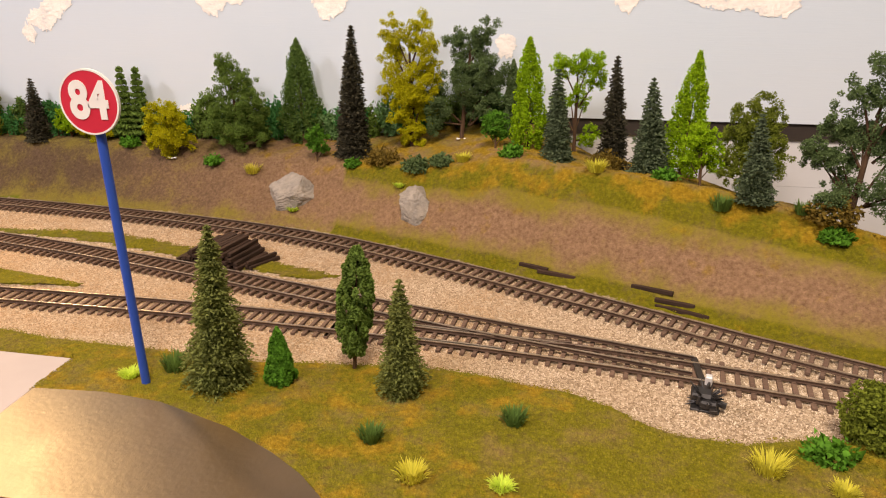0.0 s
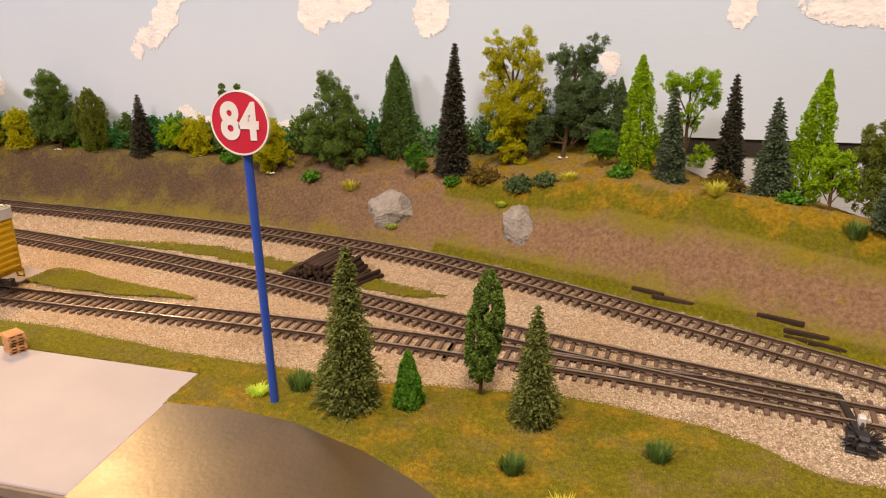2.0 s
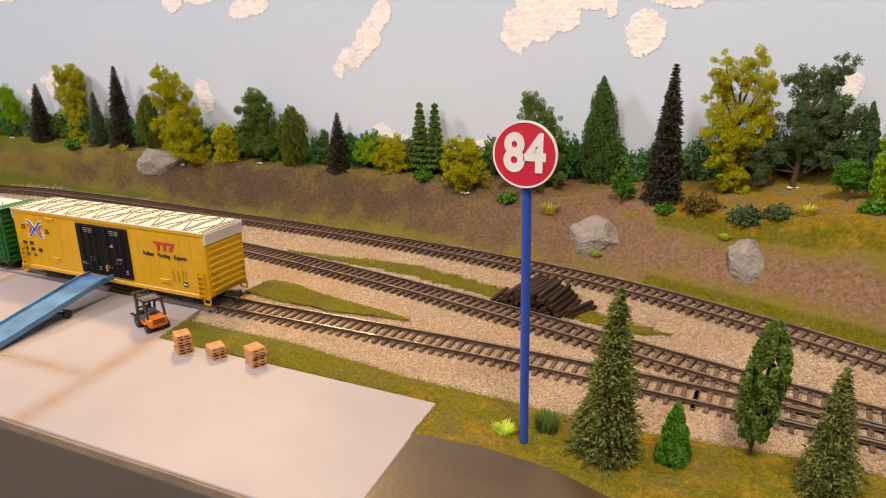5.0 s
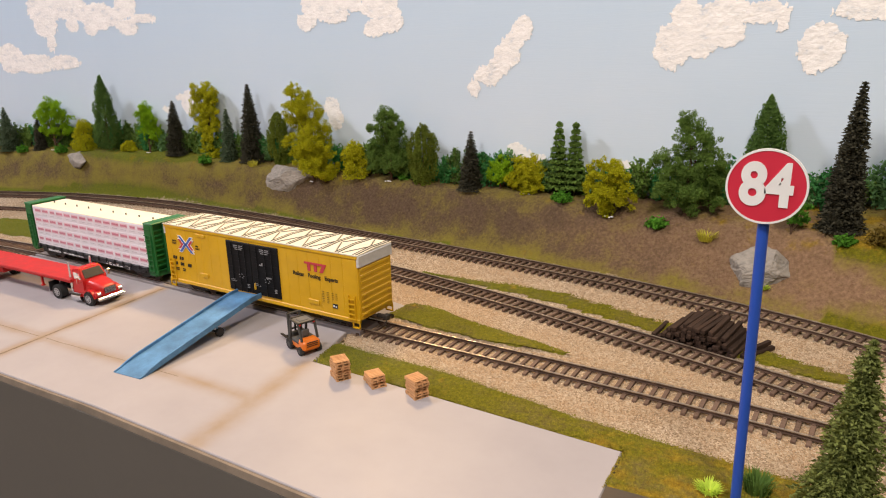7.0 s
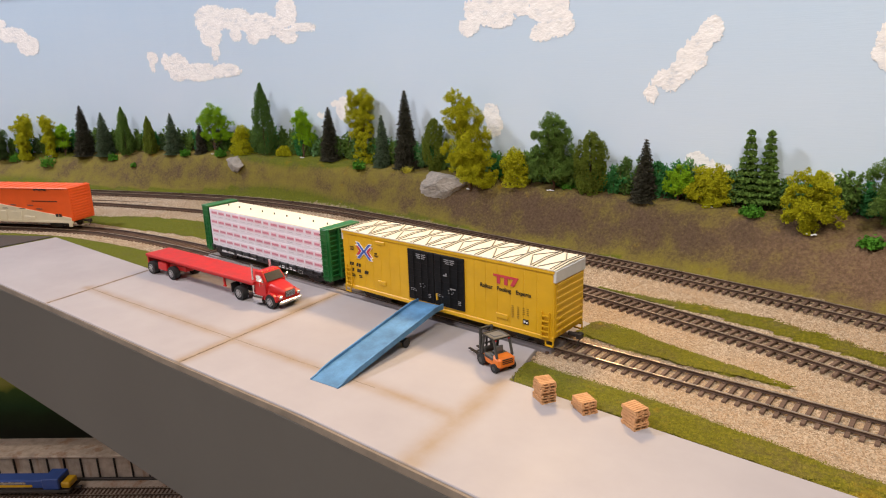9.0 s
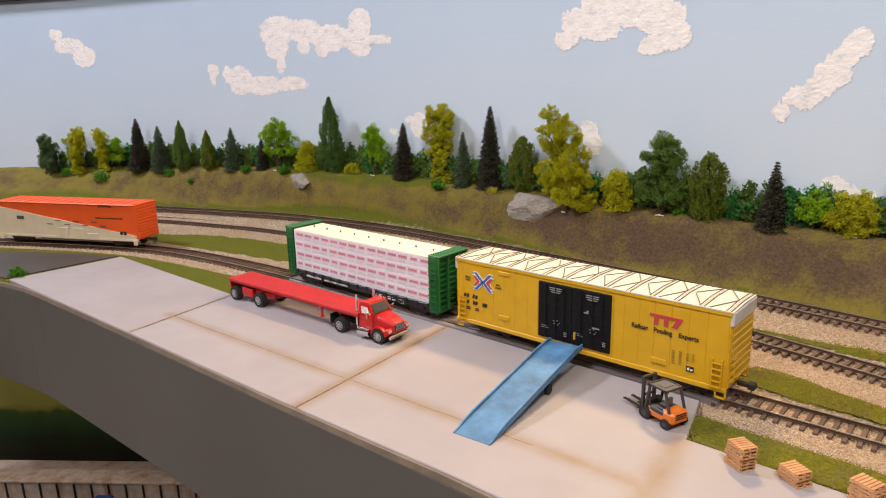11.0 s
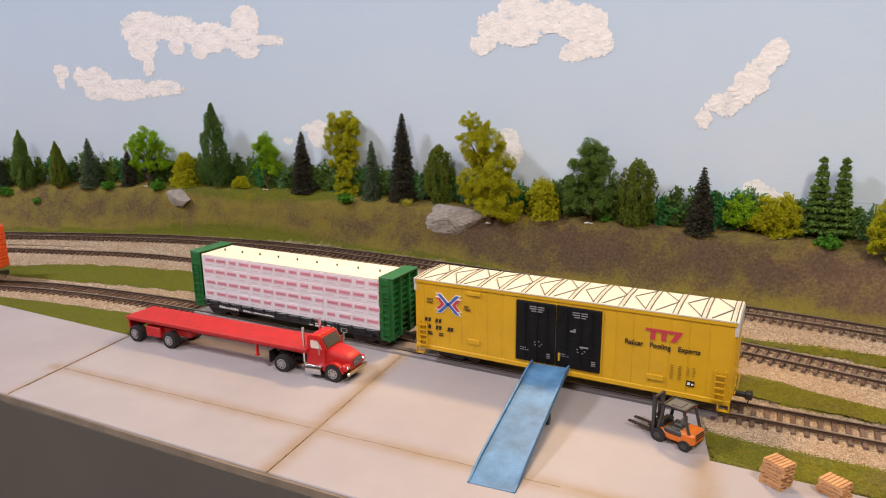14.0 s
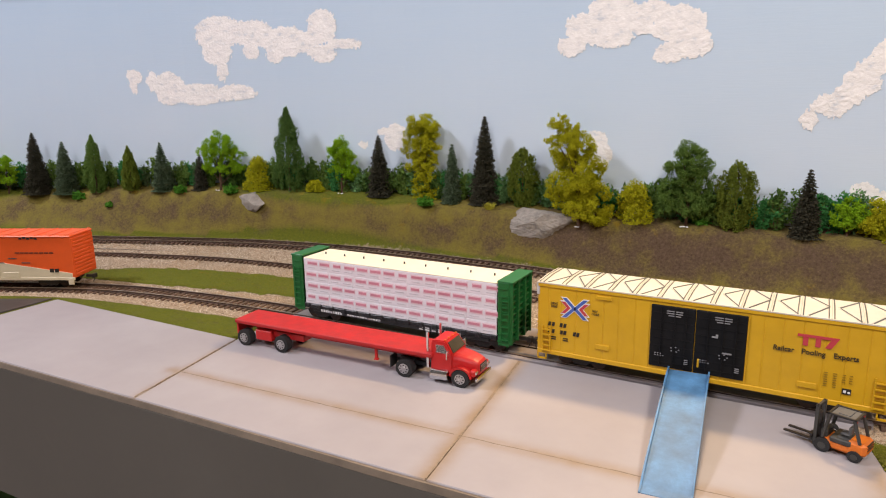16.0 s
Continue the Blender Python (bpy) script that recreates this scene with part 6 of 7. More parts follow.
def boulder(x, y, z, sx, sy, sz, seed, label, turn=0, rough=1.0):
    """Cast plaster rock set into the bank: chipped planes over a lumpy block."""
    bm = bmesh.new()
    bmesh.ops.create_icosphere(bm, subdivisions=5, radius=1.0)
    rng = random.Random(seed)
    planes = [(Vector((rng.uniform(-1, 1), rng.uniform(-1, 0.4), rng.uniform(-0.6, 1))).normalized(), rng.uniform(0.55, 0.88)) for _ in range(14)]
    for v in bm.verts:
        p = v.co.copy()
        for n, d in planes:
            over = p.dot(n) - d
            if over > 0:
                p -= n * over * 0.98
        q = p * 2.2 + Vector((seed, seed * 2, 0))
        p *= 1 + rough * (0.20 * noise.noise(q) + 0.16 * abs(noise.noise(q * 2.6)) - 0.16 * abs(noise.noise(q * 5.5)) + 0.06 * noise.noise(q * 11))
        v.co = (p.x * sx, p.y * sy, p.z * sz)
    ob = part("rock", bm, ROCK, None)
    ob.matrix_basis = pose(x, y, z, 0, 0, turn)
    return tagged(ob, label, "rock", "bank rocks")


boulder(-0.1995, 0.543, 0.0215, 0.0285, 0.017, 0.0180, 3, "grey broken rock set into the turf bank", rough=0.42)
boulder(-0.0950, 0.511, 0.0225, 0.0215, 0.015, 0.0205, 5, "upright grey rock with deep clefts in the bank", rough=0.42)
boulder(-0.6780, 0.5765, 0.0440, 0.0400, 0.0100, 0.0185, 8, "wide grey layered rock outcrop below the trees", rough=0.5)
boulder(-1.0190, 0.5430, 0.0465, 0.0280, 0.0085, 0.0150, 11, "small flat grey rock in the bank", rough=0.35)

# ---- trees and plants ----


def leaf_mesh(name, centres, size, rng, material, long=1.0, ways=None):
    """Many small clumps, each a rough four-sided leaf bunch."""
    n = len(centres)
    shape = np.array([(1, 0, -0.5), (-0.5, 0.87, -0.5), (-0.5, -0.87, -0.5), (0, 0, 0.95)], float)
    tri = np.array([(0, 1, 3), (2, 0, 3)])
    s = size * 1.15 * rng.uniform(0.5, 1.4, (n, 1, 1))
    v = shape[None] * rng.uniform(0.6, 1.4, (n, 4, 3)) * s
    if ways is not None:
        w = ways / np.linalg.norm(ways, axis=1, keepdims=True)
        a = np.cross(w, rng.normal(size=(n, 3)))
        a /= np.linalg.norm(a, axis=1, keepdims=True)
        b = np.cross(w, a)
        v = v[..., 0:1] * a[:, None] + v[..., 1:2] * b[:, None] + v[..., 2:3] * w[:, None] * long
    else:
        q, _ = np.linalg.qr(rng.normal(size=(n, 3, 3)))
        v = np.einsum("nij,nkj->nki", q, v)
    v = v + centres[:, None]
    tris = (tri[None] + (np.arange(n) * 4)[:, None, None]).reshape(-1, 3)
    return mesh_np(name, v.reshape(-1, 3), tris, material)


def trunk_mesh(points, name="trunk", sides=7):
    """A tapered, crooked stem with limbs: lists of (start, end, r0, r1)."""
    bm = bmesh.new()
    for a, b, r0, r1 in points:
        rod(bm, a, b, r0, sides, r1)
    me = bpy.data.meshes.new(name)
    bm.to_mesh(me)
    bm.free()
    me.materials.append(BARK)
    return me


LOOK = {"dark": "dark green", "green": "mid green", "fresh": "bright green", "lime": "lime green", "yellow": "yellow-green", "olive": "olive green",
        "blue": "blue-green", "spire": "very dark brown-green", "fir": "deep green", "spruce": "grey-green"}
SHAPE = {"conifer": ("spruce_tree", "bristly conical model spruce"), "cone": ("fir_tree", "dense conical model tree"), "deciduous": ("broadleaf_tree", "lumpy broad-crowned model tree"),
         "tall": ("broadleaf_tree", "tall shaggy model tree"), "round": ("small_tree", "small round-crowned model tree"), "bush": ("shrub", "low bushy model shrub"),
         "oval": ("oval_tree", "oval-crowned model tree"), "pine": ("pine_tree", "tiered open model pine")}
tree_count = [0]


# crowns by their main masses of foliage: place across, height and radius, as shares of the tree's width and height
CROWN = {}
CROWN["cleft"] = [(0.17, 0.90, 0.13), (-0.02, 0.80, 0.16), (-0.22, 0.83, 0.11), (0.0, 0.66, 0.20), (0.28, 0.60, 0.18), (0.38, 0.50, 0.13), (-0.15, 0.50, 0.19), (-0.35, 0.30, 0.16), (-0.40, 0.15, 0.11), (0.20, 0.40, 0.20), (0.36, 0.30, 0.13)]
CROWN["shaggy"] = [(-0.22, 0.92, 0.16), (0.22, 0.93, 0.16), (-0.30, 0.80, 0.14), (0.28, 0.80, 0.15), (-0.30, 0.66, 0.15), (0.28, 0.66, 0.15), (0.36, 0.56, 0.13), (0.02, 0.84, 0.13), (-0.05, 0.54, 0.22), (0.15, 0.49, 0.20)]
CROWN["shaggy"] += [(-0.20, 0.44, 0.18), (0.20, 0.38, 0.18), (0.0, 0.33, 0.20), (-0.15, 0.27, 0.14), (0.10, 0.20, 0.14), (0.0, 0.12, 0.12), (-0.10, 0.05, 0.11), (0.12, 0.06, 0.10)]
CROWN["spread"] = [(-0.07, 0.92, 0.11), (-0.03, 0.80, 0.15), (0.10, 0.70, 0.16), (0.31, 0.61, 0.13), (0.40, 0.54, 0.09), (-0.35, 0.52, 0.13), (-0.20, 0.50, 0.16), (0.0, 0.50, 0.18), (0.17, 0.42, 0.18), (0.36, 0.38, 0.12), (-0.10, 0.28, 0.19), (0.25, 0.22, 0.17), (-0.28, 0.28, 0.12), (0.40, 0.20, 0.09)]
CROWN["ragged"] = [(-0.18, 0.93, 0.12), (-0.06, 0.88, 0.12), (-0.29, 0.80, 0.10), (0.05, 0.79, 0.14), (-0.10, 0.73, 0.15), (0.12, 0.67, 0.15), (-0.10, 0.57, 0.18), (0.15, 0.52, 0.18), (0.28, 0.47, 0.13), (-0.15, 0.41, 0.17)]
CROWN["ragged"] += [(-0.38, 0.31, 0.11), (0.05, 0.34, 0.21), (0.30, 0.30, 0.16), (-0.20, 0.26, 0.16), (0.20, 0.15, 0.16), (0.37, 0.13, 0.12), (0.32, 0.05, 0.09), (0.0, 0.17, 0.14)]
CROWN["column"] = [(-0.20, 0.92, 0.19), (0.12, 0.94, 0.18), (0.25, 0.84, 0.19), (-0.30, 0.75, 0.18), (0.0, 0.79, 0.26), (0.26, 0.67, 0.22), (-0.20, 0.60, 0.23), (0.30, 0.49, 0.18), (-0.26, 0.40, 0.20), (0.0, 0.48, 0.22), (0.20, 0.31, 0.18), (-0.26, 0.14, 0.18), (0.05, 0.07, 0.18), (0.27, 0.07, 0.17), (-0.10, 0.24, 0.13)]
CROWN["stack"] = [(0.02, 0.92, 0.17), (0.12, 0.86, 0.18), (-0.10, 0.80, 0.19), (0.12, 0.71, 0.22), (-0.20, 0.67, 0.17), (0.0, 0.55, 0.26), (-0.35, 0.49, 0.13), (0.25, 0.44, 0.21), (-0.20, 0.34, 0.22), (0.31, 0.29, 0.17), (-0.36, 0.26, 0.12), (0.05, 0.30, 0.22), (0.20, 0.18, 0.15)]
CROWN["parasol"] = [(0.0, 0.89, 0.14), (-0.20, 0.83, 0.13), (0.22, 0.82, 0.13), (-0.37, 0.70, 0.10), (0.36, 0.66, 0.11), (-0.12, 0.68, 0.11), (0.12, 0.62, 0.12), (-0.25, 0.44, 0.10), (0.34, 0.42, 0.11), (0.10, 0.40, 0.10)]
CROWN["small"] = [(0.0, 0.86, 0.22), (-0.24, 0.76, 0.18), (0.27, 0.74, 0.18), (-0.10, 0.60, 0.21), (0.24, 0.54, 0.20), (-0.33, 0.46, 0.15), (0.32, 0.37, 0.15), (0.0, 0.40, 0.17)]
CROWN["open"] = [(-0.30, 0.86, 0.17), (0.20, 0.88, 0.19), (0.36, 0.73, 0.15), (0.0, 0.91, 0.13), (0.05, 0.64, 0.10), (-0.10, 0.52, 0.09), (0.15, 0.50, 0.10), (-0.30, 0.50, 0.12), (0.34, 0.20, 0.13), (0.20, 0.13, 0.10)]
CROWN["dome"] = [(0.10, 0.89, 0.16), (-0.15, 0.82, 0.17), (0.29, 0.76, 0.15), (-0.20, 0.62, 0.18), (0.10, 0.65, 0.21), (0.37, 0.55, 0.13), (-0.35, 0.42, 0.14), (0.0, 0.40, 0.22), (0.30, 0.35, 0.18), (-0.41, 0.25, 0.10), (-0.10, 0.20, 0.18)]
CROWN["open oak"] = [(0.0, 0.92, 0.15), (0.25, 0.86, 0.14), (-0.20, 0.80, 0.13), (0.08, 0.74, 0.18), (-0.28, 0.62, 0.13), (0.36, 0.66, 0.13), (-0.05, 0.55, 0.19), (-0.42, 0.45, 0.10), (-0.36, 0.40, 0.12), (-0.18, 0.38, 0.14), (0.20, 0.46, 0.17), (0.40, 0.40, 0.12), (-0.28, 0.17, 0.14), (-0.10, 0.22, 0.13), (0.22, 0.22, 0.17), (0.40, 0.20, 0.10)]


def massed_crown(masses, h, w, lean, rng, rnd, limbs, stem, fill=1.30):
    """Foliage in separate masses, each of many small lumps, with limbs to every mass and air between."""
    centres = []
    for mx, mz, mr in masses:
        side = rnd.uniform(-0.16, 0.12) * w
        c = Vector((mx * w + lean * mz, side, mz * h))
        big = mr * w * fill
        low = max(0.12, mz - 0.28) * h
        limbs.append(((lean * 0.5 + mx * w * 0.12, 0, low), tuple(c), stem * 0.45, stem * 0.14))
        for k in range(24):
            d = Vector((rnd.gauss(0, 1), rnd.gauss(0, 1), rnd.gauss(0, 1))).normalized()
            s = big * rnd.uniform(0.14, 0.32)
            q = c + Vector((d.x * 1.12, d.y * 0.8, d.z)) * (big * rnd.uniform(0.35, 1.08))
            n = max(16, int(18e6 * s * s))
            e = rng.normal(size=(n, 3))
            e /= np.linalg.norm(e, axis=1, keepdims=True)
            centres.append(np.array(q) + e * s * rng.uniform(0.55, 1.30, (n, 1)))
    centres = np.concatenate(centres)
    centres[:, 2] = np.maximum(centres[:, 2], 0.0004)
    return centres


def tree(kind, colour, x, y, h, w, lean=0.0, crown=""):
    tree_count[0] += 1
    seed = tree_count[0]
    if y > 0.45:
        y = min(y, wall_y(x) - 0.012)
    rng, rnd = np.random.default_rng(seed), random.Random(seed)
    name, text = SHAPE[kind]
    front = y < 0.345
    ob = root(name, x, y, relief(x, y) - 0.0008, 0, f"{LOOK[colour]} {text}, " + ("before the tracks" if front else "on the bank"), "tree" if kind != "bush" else "shrub", "front trees" if front else "bank trees")
    r = w / 2
    stem = max(0.0007, h * 0.016)
    up = Vector((lean, 0, h))
    limbs = [((0, 0, -0.002), tuple(up * 0.5), stem, stem * 0.7), (tuple(up * 0.5), tuple(up * 0.96), stem * 0.7, stem * 0.15)]
    dense = 2.6 if front else 1.0
    if crown:
        stem *= 1.25
        limbs = [((0, 0, -0.002), (lean * 0.3, 0, h * 0.35), stem, stem * 0.85), ((lean * 0.3, 0, h * 0.35), (lean * 0.75, 0, h * 0.75), stem * 0.85, stem * 0.3)]
        me = leaf_mesh("crown", massed_crown(CROWN[crown], h, w, lean, rng, rnd, limbs, stem, 1.18 if crown == "open oak" else 1.44), 0.00045, rng, LEAVES[colour])
    elif kind == "conifer":
        # whorls of short branches in tiers, each whorl a skirt of needles
        tiers = max(14, int(h / 0.0021))
        centres, ways = [], []
        base = 0.03 if front else 0.015
        for i in range(tiers):
            u = i / (tiers - 1)
            z = h * (base + (0.975 - base) * u)
            rad = r * 1.03 * (1 - u) ** 0.68 * (rnd.uniform(0.78, 1.16) if front else rnd.uniform(0.90, 1.10)) + 0.0009
            arms = max(10, int((26 + 34 * (1 - u)) * (1.7 if front else 1.0)))
            lop, turn_to = rnd.uniform(0.0, 0.14), rnd.uniform(0, 6.28)
            for k in range(arms):
                a = 2 * math.pi * (k + rnd.random()) / arms
                reach = rad * rnd.uniform(0.55 if front else 0.72, 1.12 if front else 1.06) * (1 + lop * math.cos(a - turn_to))
                steps = max(2, int(reach / (0.00105 if front else 0.00135)))
                for j in range(steps):
                    t = (j + rnd.uniform(0.3, 0.9)) / steps
                    droop = -0.42 * reach * t * t
                    centres.append((lean * u + math.cos(a) * reach * t, math.sin(a) * reach * t, max(0.0003, z + droop + rnd.uniform(-0.0003, 0.0003))))
                    ways.append((math.cos(a) + rnd.uniform(-0.8, 0.8), math.sin(a) + rnd.uniform(-0.8, 0.8), 0.05 + rnd.uniform(-0.5, 0.5)))
        me = leaf_mesh("crown", np.array(centres), (0.00038 if front else 0.00050) * (1.0 + h * 4), rng, LEAVES[colour], 1.9, np.array(ways))
    elif kind == "pine":
        centres, limbs = [], []
        for tx in (-0.22 * w, 0.24 * w):
            limbs.append(((tx, 0, -0.002), (tx * 1.05, 0, h), stem, stem * 0.3))
            for i in range(11):
                u = 0.12 + 0.86 * i / 10
                reach = r * (0.66 * (1.06 - u) ** 0.9 + 0.06) * rnd.uniform(0.9, 1.1)
                for k in range(9):
                    a = rnd.uniform(0, 6.28)
                    limbs.append(((tx, 0, h * u - 0.001), (tx + math.cos(a) * reach * 0.8, math.sin(a) * reach * 0.8, h * u), 0.0003, 0.0001))
                for j in range(int(60 + 420 * (1.15 - u))):
                    a, t = rnd.uniform(0, 6.28), math.sqrt(rnd.uniform(0.02, 1.0)) * rnd.uniform(0.85, 1.1)
                    centres.append((tx + math.cos(a) * reach * t, math.sin(a) * reach * t, h * u + 0.0012 * (1 - t) + rnd.gauss(0, 0.00075)))
        me = leaf_mesh("crown", np.array(centres), 0.0009, rng, LEAVES[colour], 1.6, rng.normal(size=(len(centres), 3)))
    else:
        # lumps of foliage over a crown profile, each lump a shell of small clumps
        profile = {"cone": lambda u: (1 - u) ** 0.62 * min(1, 0.60 + u * 3), "oval": lambda u: math.sin(math.pi * min(1, 0.12 + 0.86 * u)) ** 0.6,
                   "deciduous": lambda u: (0.98 - 0.25 * u + 0.12 * math.sin(9 * u)) * (1 - u ** 3) ** 0.5 + 0.05, "tall": lambda u: (0.90 - 0.18 * u + 0.14 * math.sin(1.2 + 9 * u)) * (1 - u ** 4) ** 0.5 + 0.05,
                   "round": lambda u: math.sin(math.pi * min(1, 0.22 + 0.76 * u)) ** 0.6, "bush": lambda u: math.sqrt(max(0.05, 1 - u * u))}[kind]
        floor_u = {"cone": 0.05, "oval": 0.16 if front else 0.06, "deciduous": 0.14, "tall": 0.02, "round": 0.34, "bush": 0.0}[kind]
        tight = kind in ("cone", "oval")
        r *= 1.04 if kind == "cone" and not front else 1.0
        count = {"cone": 170, "oval": 150, "deciduous": 30, "tall": 40, "round": 22, "bush": 22}[kind]
        lump = {"cone": 0.135, "oval": 0.150, "deciduous": 0.34, "tall": 0.31, "round": 0.40, "bush": 0.42}[kind] * r
        if kind in ("round", "bush"):
            count = int(count * (1 + 12 * w))
        centres = []
        for i in range(count):
            u = (i + rnd.random()) / count
            rad = max(0.05, profile(u)) * r - lump * (0.45 if tight else 0.5)
            a = i * 2.39996 + rnd.uniform(-0.4, 0.4)
            q = max(0.0, rad) * (rnd.uniform(0.62, 1.14) if tight else math.sqrt(rnd.uniform(0.35, 1.25)))
            z = h * (floor_u + (1 - floor_u) * u) - lump * (0.7 if u > 0.85 else 0.2)
            depth = 0.62 if not front and kind != "bush" else 0.95
            c = Vector((lean * u + math.cos(a) * q, math.sin(a) * q * depth, max(z, 0.0006)))
            size = lump * rnd.uniform(0.7, 1.3) * (0.65 if tight and u > 0.8 else 1.0)
            if kind in ("deciduous", "round", "tall") and i % 3 == 0:
                limbs.append((tuple(up * max(0.15, u * 0.55)), tuple(c), stem * 0.40, stem * 0.12))
            per = int((260 if kind in ("deciduous", "tall", "cone", "oval") else 190) * (0.6 + 0.5 * dense) * max(0.24 if tight else 0.35, min(1.6, (size / 0.006) ** 1.2)))
            d = rng.normal(size=(per, 3))
            d /= np.linalg.norm(d, axis=1, keepdims=True)
            shell = size * rng.uniform(0.72, 1.12, (per, 1))
            pts = np.array(c) + d * shell * np.array([1.0, 0.85, 2.3 if tight else 0.85])
            centres.append(pts)
        centres = np.concatenate(centres)
        centres[:, 2] = np.maximum(centres[:, 2], 0.0004)
        me = leaf_mesh("crown", centres, 0.00056 if tight else 0.00062, rng, LEAVES[colour])
    if not front and y > wall_y(x) - 0.05:
        co = np.empty(3 * len(me.vertices), np.float32)
        me.vertices.foreach_get("co", co)
        co = co.reshape(-1, 3)
        bend = np.where(co[:, 0] + x < -0.7, 0.29 * (-0.7 - co[:, 0] - x) ** 2, 0.0)
        limit = WALL_Y - bend - 0.0025 - y
        co[:, 1] = np.where(co[:, 1] > limit, limit - 0.2 * (co[:, 1] - limit), co[:, 1])
        me.vertices.foreach_set("co", co.ravel())
    hung("trunk", trunk_mesh(limbs), ob)
    hung("crown", me, ob)
    if crown and y > 0.4 and seed % 2:
        # dried glue where the trunk is planted
        bits = bmesh.new()
        for k in range(4):
            q = (rnd.uniform(-0.0035, 0.0035), rnd.uniform(-0.006, -0.002), 0.0009)
            made = bmesh.ops.create_icosphere(bits, subdivisions=1, radius=rnd.uniform(0.0005, 0.0010), matrix=Matrix.Translation(q) @ Matrix.Diagonal((1.6, 1.0, 0.7, 1)))
        part("glue_spot", bits, WHITE_INK, ob, "white dried glue")
    return ob


def bank_tree(kind, colour, x, y, top, w, lean=0.0, crown=""):
    """A tree on the bank by the place and height of its tip."""
    y = min(y, wall_y(x) - 0.012)
    return tree(kind, colour, x - lean, y, top - relief(x - lean, y) + 0.0008, w, lean, crown)


tree("deciduous", "dark", 0.163, 0.452, 0.096, 0.064, 0.006, "open oak")
tree("deciduous", "olive", 0.124, 0.505, 0.064, 0.040, -0.005, "dome")
tree("conifer", "blue", 0.114, 0.459, 0.051, 0.0225, -0.003)
tree("round", "lime", 0.0865, 0.478, 0.038, 0.0235, -0.003, "small")
bank_tree("cone", "lime", 0.0838, 0.5135, 0.1353, 0.031, 0.004)
bank_tree("conifer", "blue", 0.0558, 0.5011, 0.1220, 0.025, -0.003)
bank_tree("conifer", "spire", 0.0348, 0.5274, 0.1335, 0.0215, -0.002)
tree("round", "lime", 0.011, 0.555, 0.072, 0.038, -0.001, "open")
bank_tree("conifer", "blue", -0.0030, 0.5130, 0.1254, 0.0215, -0.002)
bank_tree("cone", "lime", -0.0234, 0.5350, 0.1434, 0.028, -0.002)
tree("cone", "dark", -0.033, 0.565, 0.056, 0.018, -0.003)
tree("round", "fresh", -0.045, 0.537, 0.028, 0.019, -0.001, "small")
bank_tree("deciduous", "dark", -0.0660, 0.5720, 0.1550, 0.055, 0.009, "cleft")
bank_tree("tall", "yellow", -0.1160, 0.5720, 0.1540, 0.046, -0.002, "shaggy")
bank_tree("conifer", "spire", -0.1583, 0.5650, 0.1510, 0.0285, 0.002)
tree("round", "fresh", -0.189, 0.560, 0.028, 0.018, 0.001, "small")
bank_tree("cone", "fir", -0.2145, 0.5960, 0.1371, 0.040, -0.001)
bank_tree("deciduous", "green", -0.2610, 0.5750, 0.1247, 0.055, 0.003, "spread")
bank_tree("bush", "yellow", -0.3260, 0.5740, 0.0880, 0.037, -0.004, "dome")
bank_tree("pine", "green", -0.3690, 0.5960, 0.1122, 0.032)
bank_tree("bush", "yellow", -0.4032, 0.5930, 0.0815, 0.035, 0.0, "dome")
bank_tree("round", "lime", -0.4301, 0.5920, 0.0795, 0.024, 0.0, "small")
bank_tree("conifer", "spire", -0.4592, 0.5895, 0.1036, 0.024)
bank_tree("oval", "olive", -0.5115, 0.5897, 0.1066, 0.031)
bank_tree("deciduous", "green", -0.5501, 0.5896, 0.1205, 0.044, 0.0, "stack")
bank_tree("bush", "yellow", -0.5946, 0.5878, 0.0875, 0.029)
bank_tree("tall", "yellow", -0.6500, 0.5760, 0.1429, 0.058, -0.009, "ragged")
bank_tree("oval", "olive", -0.7046, 0.5950, 0.1123, 0.030)
bank_tree("conifer", "spire", -0.7440, 0.5915, 0.1444, 0.030)
bank_tree("conifer", "blue", -0.7791, 0.5887, 0.1161, 0.022)
bank_tree("tall", "yellow", -0.8149, 0.5950, 0.1423, 0.037, 0.002, "column")
bank_tree("conifer", "spire", -0.8653, 0.5835, 0.1243, 0.028)
bank_tree("round", "lime", -0.9132, 0.5803, 0.1166, 0.037, 0.001, "small")
bank_tree("bush", "yellow", -0.9480, 0.5740, 0.0720, 0.020)
bank_tree("cone", "fir", -0.9755, 0.5660, 0.1530, 0.044, 0.001)
bank_tree("bush", "yellow", -1.0180, 0.5600, 0.0985, 0.031, 0.002)
bank_tree("round", "lime", -1.0635, 0.5470, 0.1225, 0.058, 0.003, "parasol")
bank_tree("conifer", "spire", -1.0950, 0.5440, 0.1000, 0.020)
bank_tree("conifer", "blue", -1.1418, 0.5274, 0.1143, 0.028)
bank_tree("cone", "olive", -1.1830, 0.5140, 0.1080, 0.030)
bank_tree("cone", "green", -1.2320, 0.5010, 0.1217, 0.036)
bank_tree("conifer", "blue", -1.2720, 0.4880, 0.1157, 0.032)
bank_tree("conifer", "spire", -1.3100, 0.4750, 0.1266, 0.034)
bank_tree("round", "lime", -1.3500, 0.4610, 0.0965, 0.040, 0.004, "parasol")
bank_tree("tall", "yellow", -1.3760, 0.4500, 0.1076, 0.032, 0.004, "column")
bank_tree("tall", "yellow", -1.4200, 0.4300, 0.1080, 0.036, 0.004, "column")
bank_tree("deciduous", "dark", -1.4700, 0.4060, 0.0970, 0.041, 0.004, "stack")
tree("conifer", "spruce", -0.148, 0.305, 0.078, 0.0285, 0.003)
